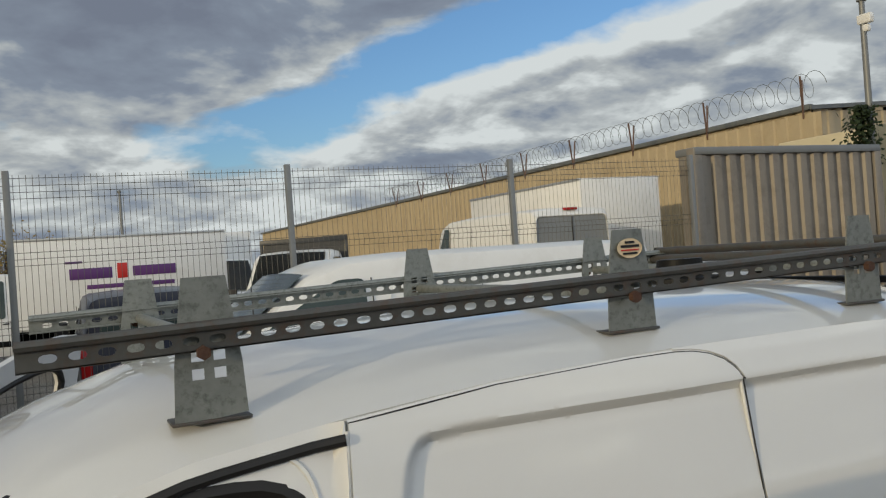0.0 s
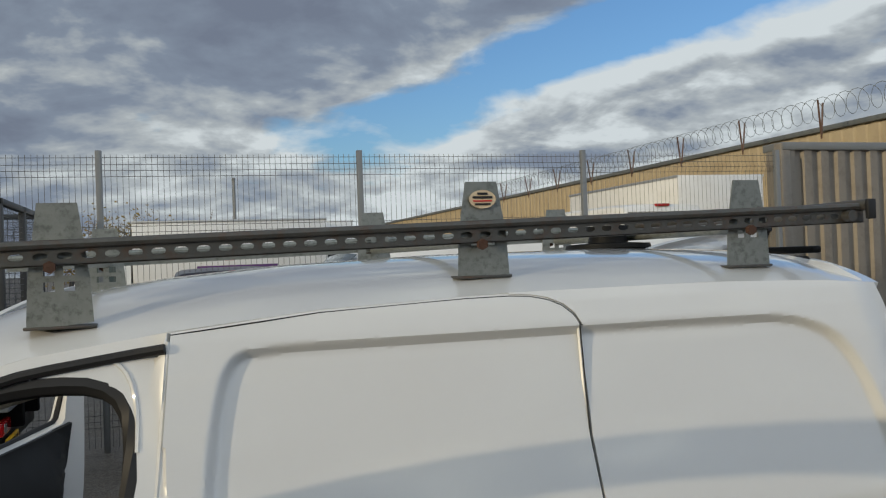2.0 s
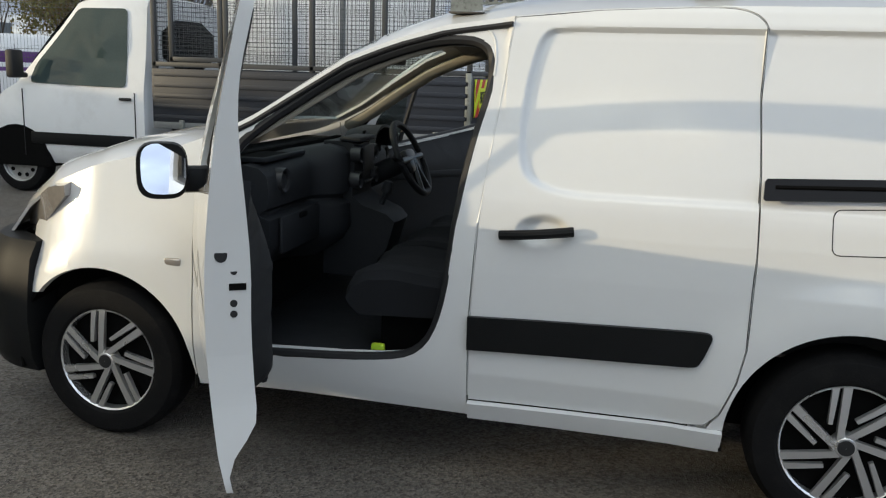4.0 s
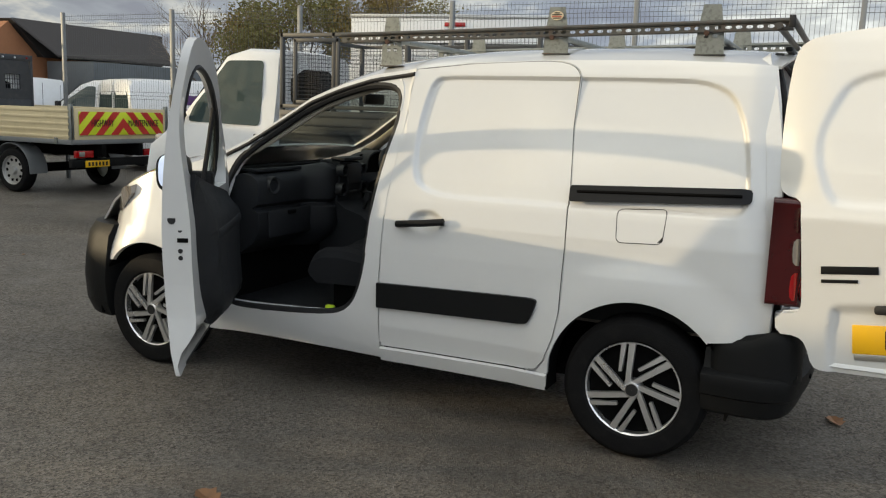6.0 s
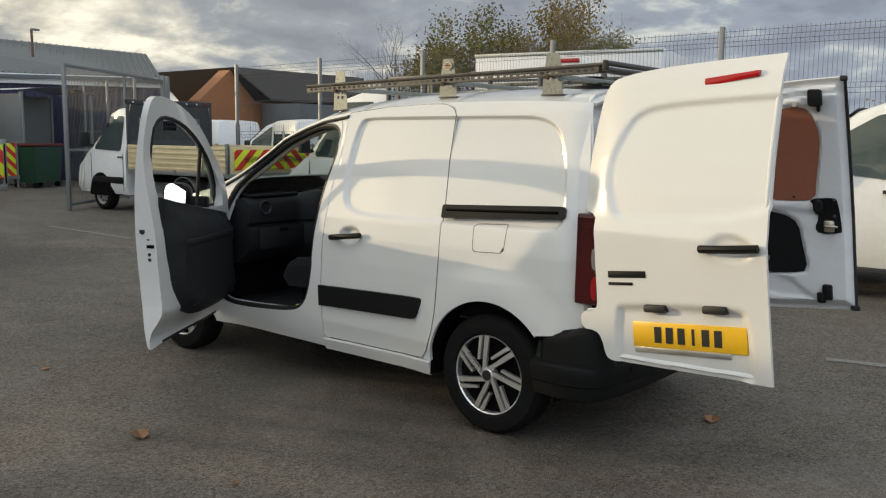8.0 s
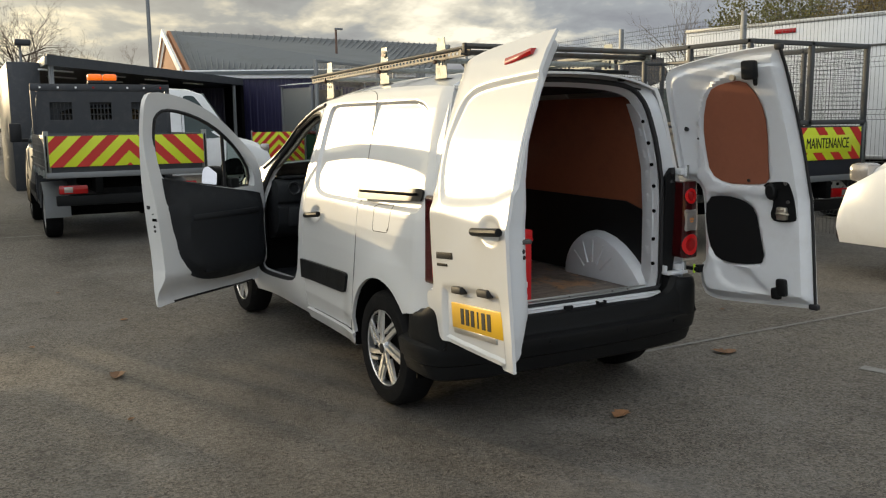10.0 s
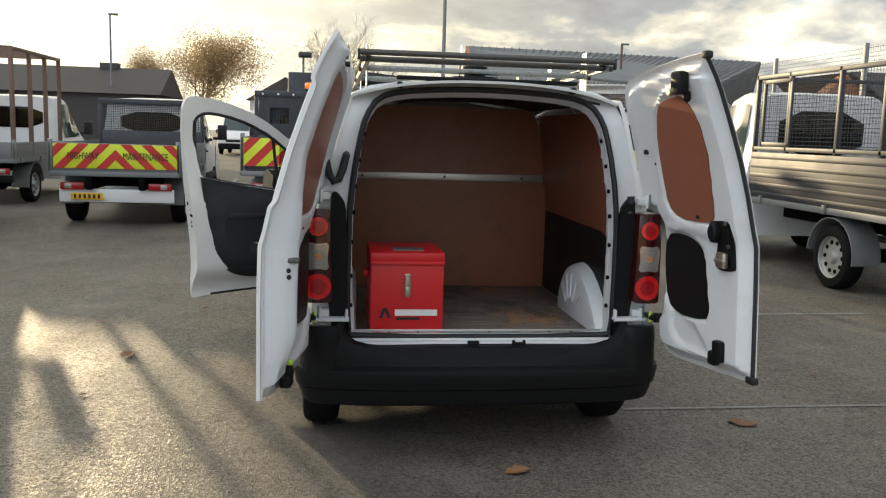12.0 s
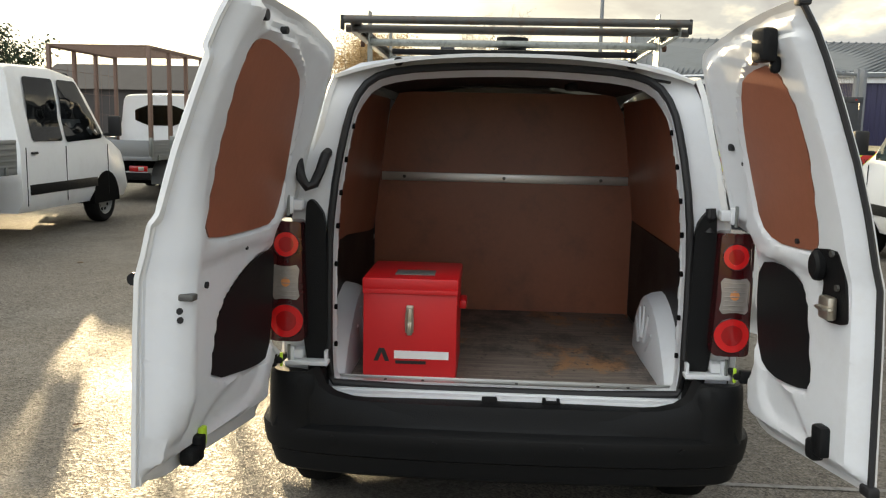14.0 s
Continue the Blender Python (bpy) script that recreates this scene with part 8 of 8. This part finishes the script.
part("wall", ribbed(tuple(E1.xy), tuple(E0.xy), 0, 3.2, 0.3, 0.03), PURPLECLAD, shed)
part("end_wall", ribbed(tuple(F1.xy), tuple(E1.xy), 0, 3.2, 0.3, 0.03), RENDERW, shed)
part("gable_wall", sheet([[Vector((E0.x, E0.y, 0)), E0, RA, F0, Vector((F0.x, F0.y, 0))]], 0.15), BRICK, shed)
part("roof", sheet([[E0 + (E0 - RA) * 0.03, E1 + (E1 - RB) * 0.015, RB, RA], [RB, E1 + (E1 - RB) * 0.015, F1], [RA, RB, F1, F0]], 0.12), ROOFGREY, shed, smooth=False)
n_ribs = 44
for k in range(1, n_ribs):
    t = k / n_ribs
    part("roof_rib", rod(bmesh.new(), E0.lerp(E1, t) + Vector((0, 0, 0.03)), RA.lerp(RB, t) + Vector((0, 0, 0.03)), 0.03, seg=5), ROOFGREY, shed)
fd = (E1 - E0).normalized()
fn_ = Vector((fd.y, -fd.x, 0))
part("fascia", loft(bmesh.new(), [[p + fn_ * a + Vector((0, 0, z)) for a, z in ((0.05, -0.32), (0.14, -0.32), (0.14, 0.0), (0.05, 0.0))] for p in (E0, E1)]), WHITE_FAR, shed)
for q in (E0, F0):
    part("barge_board", loft(bmesh.new(), [[p + Vector((a, -0.25 + b, z)) for a, b, z in ((0, 0, -0.26), (0, 0.1, -0.26), (0, 0.1, 0.06), (0, 0, 0.06))] for p in (RA, q)]), WHITE_FAR, shed)

# open canopy with a dark underside
can = thing("yard_canopy", (-17.2, -0.95, 0), 0, "dark flat-roofed canopy on steel posts", "canopy")
# the open front runs askew, away from the yard
part("roof", loft(bmesh.new(), [[(0, 0, z), (-9.4, 7.15, z), (-13, 7.15, z), (-13, 0, z)] for z in (2.86, 3.10)]), DARK_STEEL, can, smooth=False)
part("fascia", boxes(((-6.5, -0.03, 2.97), (13, 0.05, 0.20)), bevel=0.01), GREY_STEEL, can)
# near-black walls added to paint the shade inside the canopy
part("back_wall", boxes(((-13, 3.6, 1.43), (0.1, 7.1, 2.86))), SHADE_BLACK, can)
part("side_wall", boxes(((-11.2, 7.1, 1.43), (3.6, 0.1, 2.86))), SHADE_BLACK, can)
part("store_wall", boxes(((-4.3, -0.42, 1.5), (6.0, 0.70, 3.0)), bevel=0.02), DARK_STEEL, can)
along = Vector((-9.4, 7.15, 0)).normalized()
inward = Vector((-along.y, along.x, 0))
for u in (0.3, 11.2):
    q = along * u + inward * 0.12
    part("post", rod(bmesh.new(), (q.x, q.y, 0), (q.x, q.y, 2.86), 0.06, seg=8), GREY_STEEL, can)
turn_along = math.degrees(math.atan2(along.y, along.x))
for row, us in ((0.8, (1.6, 4.2, 6.8, 9.4)), (2.4, (4.4, 7.0, 9.6))):
    for u in us:
        q = along * u + inward * row
        part("roof_light", moved(boxes(((0, 0, 0), (1.3, 0.12, 0.04)), bevel=0.006), pose(q.x, q.y, 2.835, 0, 0, turn_along)), WHITE_FAR, can)

house = thing("brick_house", (-40, 27.6, 0), 0, "brick house with a brown tiled roof", "house")
part("wall", boxes(((-4, 4.6, 1.8), (8, 9.5, 3.6))), BRICK, house)
part("gable", loft(bmesh.new(), [[(0.05, -2.2, 0), (0.05, -2.2, 3.5), (0.05, 0, 5.35), (0.05, 1.7, 3.7), (0.05, 1.7, 0)], [(-1, -2.2, 0), (-1, -2.2, 3.5), (-1, 0, 5.35), (-1, 1.7, 3.7), (-1, 1.7, 0)]]), BRICK, house)
part("roof", loft(bmesh.new(), [[(0.25, 0.0, 5.5), (0.25, 2.0, 3.6), (-8, 2.0, 3.6), (-8, 0, 5.5)], [(0.25, 11.0, 5.5), (0.25, 11.0, 3.6), (-8, 11, 3.6), (-8, 11, 5.5)]]), SLATE, house, smooth=False)
part("roof_slope", loft(bmesh.new(), [[(0.3, 0.0, 5.52), (0.3, 10.5, 5.52), (0.3, 10.5, 5.42), (0.3, 0, 5.42)], [(1.6, 1.8, 3.72), (1.6, 10.8, 3.72), (1.6, 10.8, 3.6), (1.6, 1.8, 3.6)]]), SLATE, house, smooth=False)
part("annex", boxes(((2.2, 7.0, 1.7), (3.5, 10.0, 3.4)), bevel=0.02), ROOFGREY, house)
# drawn out southward and kept high so its shadow covers the far ground
far1 = thing("far_building", (-32, -12.6, 0), 0, "low dark building against the bright sky", "building")
part("wall", boxes(((0, 0, 1.35), (5, 11.0, 2.7))), SLATE, far1)
part("roof", loft(bmesh.new(), [[(2.7, y, 2.65), (0, y, 3.75), (-2.7, y, 2.65)] for y in (5.7, -5.7)]), SLATE, far1, smooth=False)
part("chimney", boxes(((0, 3.3, 3.75), (0.5, 0.7, 0.35)), bevel=0.02), SLATE, far1)
far2 = thing("far_house", (-62, -3.6, 0), 0, "small pale house far off", "house")
part("wall", boxes(((0, 0, 1.8), (6, 5, 3.6))), RENDERW, far2)
part("roof", loft(bmesh.new(), [[(x, -2.8, 3.5), (x, 0, 5.2), (x, 2.8, 3.5)] for x in (3.2, -3.2)]), SLATE, far2, smooth=False)
part("chimney", boxes(((0, 1.5, 5.1), (0.6, 0.6, 1.0))), BRICK, far2)

# tan walls added out of view; the ribbed south one is for the door mirror
back = thing("out_of_view_walls", (0, 0, 0), 0, "plain tan walls added out of view, reflected in the door mirror", "wall")
part("wall", boxes(((30, 0, 1.2), (0.3, 60, 2.4)), bevel=0.02), TAN, back)
part("wall", ribbed((40, -26), (-30, -26), 0, 3.9, 0.5, 0.03), TAN, back)
part("wall_top", boxes(((5, -26, 3.95), (70.2, 0.3, 0.14)), bevel=0.02), ROOFGREY, back)

for x, y, h, r in ((-32.9, 4.26, 7.9, 0.10), (-30.0, -8.8, 5.6, 0.05), (-30.0, 11.2, 5.35, 0.07), (0.6, 26, 4.6, 0.06)):
    p = thing("utility_pole", (x, y, 0), 0, "slim tall pole against the sky", "pole", "poles")
    part("shaft", rod(bmesh.new(), (0, 0, 0), (0, 0, h), r, r * 0.7, 8), RUSTY if h == 5.35 else GREY_STEEL, p)
    part("head", boxes(((0, 0.12, h), (0.10, 0.36, 0.08)), bevel=0.02), GREY_STEEL, p)

bn = thing("wheelie_bin", (-22.0, 7.35, 0), 30, "dark green commercial waste bin with a red lid", "bin")
part("body", loft(bmesh.new(), [[(x * s, y * s, z) for x, y in ((-0.4, -0.65), (0.4, -0.65), (0.4, 0.65), (-0.4, 0.65))] for s, z in ((0.85, 0.15), (0.95, 0.7), (1.0, 1.15))]), surf("green_bin", (0.012, 0.05, 0.03), 0.5), bn)
part("bin_lid", boxes(((0, 0, 1.20), (0.86, 1.36, 0.08)), bevel=0.03), surf("dark_red_bin_lid", (0.10, 0.012, 0.012), 0.5), bn)
for sx in (-1, 1):
    for sy in (-1, 1):
        part("castor", rod(bmesh.new(), (sx * 0.28, sy * 0.5 - 0.03, 0.08), (sx * 0.28, sy * 0.5 + 0.03, 0.08), 0.08, seg=12), RUBBER, bn)

# stand-in for a far truck's striped tailboard; the frame is added to hold it
bar = thing("striped_board_stand", (-21.8, 5.9, 0), 0, "red and yellow striped board standing in for a truck tailboard", "barrier")
chevrons(bar, 0.05, -0.9, 0.75, 0.35, 1.25)
part("board_frame", boxes(((0, -0.05, 0.30), (0.08, 1.8, 0.10)), ((0, -0.9, 0.65), (0.06, 0.06, 1.3)), ((0, 0.8, 0.65), (0.06, 0.06, 1.3)), bevel=0.01), GREY_STEEL, bar)
skip = thing("bin_store", (-23.6, 8.2, 0), 12, "grey steel mesh bin store with a white roof", "bin store")
for x, y in ((-0.9, -1.2), (0.9, -1.2), (0.9, 1.2), (-0.9, 1.2)):
    part("post", boxes(((x, y, 1.35), (0.08, 0.08, 2.7)), bevel=0.01), GREY_STEEL, skip)
part("roof", loft(bmesh.new(), [[(x, y, 2.75 + 0.12 * (1 - (y / 1.35) ** 2) + d) for y in (-1.35, -0.7, 0, 0.7, 1.35)] for x, d in ((-1.0, 0), (1.0, 0))], closed=False), WHITE_FAR, skip)
part("back_panel", boxes(((-0.9, 0, 1.35), (0.03, 2.3, 2.6)), bevel=0.005), GREY_STEEL, skip)
part("side_panel", boxes(((0, -1.2, 1.35), (1.7, 0.03, 2.6)), bevel=0.005), GREY_STEEL, skip)
lampf = thing("flood_lamp", (-19.3, -1.35, 3.0), 0, "yard flood lamp on a short bracket", "lamp")
part("bracket", rod(bmesh.new(), (0, 0, 0), (0, 0, 0.45), 0.03, seg=8), GREY_STEEL, lampf)
part("head", boxes(((0.12, 0.05, 0.5), (0.30, 0.36, 0.14)), bevel=0.03), DARK_STEEL, lampf)


# ---- trees ----
BARK = surf("grey_brown_bark", (0.075, 0.058, 0.045), 0.85, var=0.3, scale=6, bump=0.3)
LEAVES = surf("autumn_leaves", (0.22, 0.165, 0.055), 0.7, var=0.35, scale=1.2, fine=4, spec=0.2)
LEAVES_G = surf("olive_leaves", (0.15, 0.14, 0.05), 0.7, var=0.35, scale=1.2, fine=4, spec=0.2)
LEAVES_D = surf("dark_evergreen_leaves", (0.025, 0.040, 0.018), 0.7, var=0.3, scale=1.5, fine=4, spec=0.2)
TWIGS = surf("twigs", (0.20, 0.16, 0.12), 0.85, var=0.3, scale=3)


def tree(name, label, at, h, spread, seed, leaves=None, density=1400, leaf_size=0.16, trunk=0.16, levels=5):
    """A trunk that forks into limbs and twigs; leaves sit in clumps round the outer twigs."""
    rnd = random.Random(seed)
    t = thing(name, at, rnd.uniform(0, 360), label, "tree", "trees")
    verts, faces, tips = [], [], []
    tv, tf = [], []

    def limb(p, d, ln, r, lev):
        n = 3
        pts = [p]
        for k in range(n):
            d = (d + Vector((rnd.uniform(-1, 1), rnd.uniform(-1, 1), rnd.uniform(-0.3, 0.6))) * 0.13).normalized()
            pts.append(pts[-1] + d * ln / n)
        seg = 6 if lev < 2 else 4 if lev < 4 else 3
        vv, ff = (verts, faces) if lev < 3 else (tv, tf)
        o = len(vv)
        for i, q in enumerate(pts):
            rr = r * (1 - 0.45 * i / n)
            s = d.orthogonal().normalized()
            w = d.cross(s)
            vv.extend([tuple(q + rr * (math.cos(2 * math.pi * k / seg) * s + math.sin(2 * math.pi * k / seg) * w)) for k in range(seg)])
        for i in range(n):
            for k in range(seg):
                ff.append((o + i * seg + k, o + i * seg + (k + 1) % seg, o + (i + 1) * seg + (k + 1) % seg, o + (i + 1) * seg + k))
        if lev >= levels:
            tips.append(pts[-1])
            return
        if lev >= 2:
            tips.append(pts[-1])
        for j in range(rnd.choice((2, 3, 3)) if lev else 5):
            a = rnd.uniform(0, 2 * math.pi)
            side = d.orthogonal().normalized()
            side.rotate(Matrix.Rotation(a, 3, d))
            nd = (d * rnd.uniform(0.5, 1.0) + side * rnd.uniform(0.4, 0.9) * spread + Vector((0, 0, 0.18))).normalized()
            start = pts[rnd.choice((1, 2, 3))] if lev else pts[rnd.choice((2, 3))]
            limb(start, nd, ln * rnd.uniform(0.60, 0.80), r * 0.55, lev + 1)

    limb(Vector((0, 0, 0)), Vector((0, 0, 1)), h * 0.34, trunk, 0)
    for nm, v, f, mt in (("trunk", verts, faces, BARK), ("twig_mass", tv, tf, TWIGS)):
        me = bpy.data.meshes.new(nm)
        me.from_pydata(v, [], f)
        me.materials.append(mt)
        o = new(nm, me)
        o.parent = t
        if nm == "twig_mass":
            o["kind"] = "stuff"
    if leaves:
        lv, lf = [], []
        for _ in range(density):
            c = rnd.choice(tips) + Vector((rnd.gauss(0, 1), rnd.gauss(0, 1), rnd.gauss(0, 1))) * 0.28
            a = Vector((rnd.gauss(0, 1), rnd.gauss(0, 1), rnd.gauss(0, 1))).normalized()
            b = a.orthogonal().normalized()
            s = leaf_size * rnd.uniform(0.6, 1.3)
            o = len(lv)
            lv.extend([tuple(c - a * s * 0.5), tuple(c + b * s * 0.32), tuple(c + a * s * 0.5), tuple(c - b * s * 0.32)])
            lf.append((o, o + 1, o + 2, o + 3))
        me = bpy.data.meshes.new("crown")
        me.from_pydata(lv, [], lf)
        me.materials.append(leaves)
        o = new("crown", me)
        o.parent = t
        o["kind"] = "stuff"
    return t


def translucent_leaves(name, color):
    """Thin leaves that let light through."""
    m = bpy.data.materials.new(name)
    m.use_nodes = True
    N, L = m.node_tree.nodes, m.node_tree.links
    N.clear()
    geo, ramp, back, thin, mix, out = [N.new(k) for k in ("ShaderNodeNewGeometry", "ShaderNodeMix", "ShaderNodeBsdfDiffuse", "ShaderNodeBsdfTranslucent", "ShaderNodeMixShader", "ShaderNodeOutputMaterial")]
    ramp.data_type = "RGBA"
    ramp.inputs["A"].default_value = (*[0.65 * c for c in color], 1)
    ramp.inputs["B"].default_value = (*[min(0.8, 1.35 * c) for c in color], 1)
    L.new(geo.outputs["Random Per Island"], ramp.inputs["Factor"])
    for n in (back, thin):
        L.new(ramp.outputs["Result"], n.inputs["Color"])
    mix.inputs[0].default_value = 0.5
    L.new(back.outputs[0], mix.inputs[1])
    L.new(thin.outputs[0], mix.inputs[2])
    L.new(mix.outputs[0], out.inputs[0])
    return m


LEAVES_Y = translucent_leaves("thin_yellow_leaves", (0.46, 0.34, 0.19))
AUT, BARE = "autumn tree with thinning leaves beyond the fence", "bare winter tree against the sky"
tree("tree", AUT, (-22.5, 30, 0), 8.2, 0.95, 11, LEAVES_G, 7500, 0.14, 0.12, 6)
tree("tree", AUT, (-20.0, 31, 0), 9.0, 0.95, 12, LEAVES, 7500, 0.14, 0.12, 6)
tree("tree", AUT, (-25.0, 30.5, 0), 7.4, 0.95, 17, LEAVES, 7500, 0.14, 0.12, 6)
tree("tree", AUT, (-18.0, 30.5, 0), 7.6, 0.95, 18, LEAVES_G, 7500, 0.14, 0.12, 6)
tree("tree", BARE, (-28.8, 30, 0), 8.8, 0.7, 13, None, 0, 0.1, 0.085, 6)
tree("tree", BARE, (-16.3, 31, 0), 8.0, 0.7, 14, None, 0, 0.1, 0.085, 6)
tree("tree", BARE, (-17.9, 29, 0), 8.8, 0.6, 15, None, 0, 0.1, 0.09, 6)
tree("bush", "dark brown bush beyond the fence", (-3.3, 30, 0), 5.4, 1.5, 21, LEAVES, 2600, 0.13)
tree("bush", BARE, (-0.6, 30, 0), 4.4, 1.0, 22)
tree("tree", "round tree with thin yellow leaves against the sun", (-38, -9.1, 0), 5.6, 0.72, 40, LEAVES_Y, 18000, 0.075, 0.12, 6)
tree("tree", "round tree with thin yellow leaves against the sun", (-38, -6.6, 0), 6.8, 0.66, 32, LEAVES_Y, 22000, 0.075, 0.12, 6)
tree("tree", BARE, (-40, 0.0, 0), 8.8, 1.15, 33, None, 0, 0.1, 0.13, 7)
tree("tree", BARE, (-41, 1.9, 0), 8.4, 1.15, 34, None, 0, 0.1, 0.12, 7)
tree("tree", "dark evergreen tree near the sun", (-34, -21.5, 0), 7.4, 0.9, 35, LEAVES_D, 6000, 0.2)
ivy = thing("ivy", (10.42, 7.62, 0), 0, "dark trailing ivy on the corner post of the store", "climbing plant")
part("stem", tube(bmesh.new(), [(0, 0, 0), (0.03, 0.02, 1.2), (-0.02, 0.01, 2.4), (0.02, 0, 3.7)], 0.025, 6), BARK, ivy)
rnd = random.Random(36)
lv, lf = [], []
for k in range(900):
    z = 2.9 + 0.95 * rnd.random() ** 0.8
    w = 0.15 * (1.25 - (z - 2.9) / 1.3)
    c = Vector((rnd.gauss(0, w), rnd.gauss(0, w), z))
    a = Vector((rnd.gauss(0, 1), rnd.gauss(0, 1), rnd.gauss(0, 1))).normalized()
    b = a.orthogonal().normalized()
    o = len(lv)
    lv.extend([tuple(c - a * 0.045), tuple(c + b * 0.035), tuple(c + a * 0.045), tuple(c - b * 0.035)])
    lf.append((o, o + 1, o + 2, o + 3))
me = bpy.data.meshes.new("foliage")
me.from_pydata(lv, [], lf)
me.materials.append(LEAVES_D)
ob = new("foliage", me)
ob.parent = ivy
ob["kind"] = "stuff"
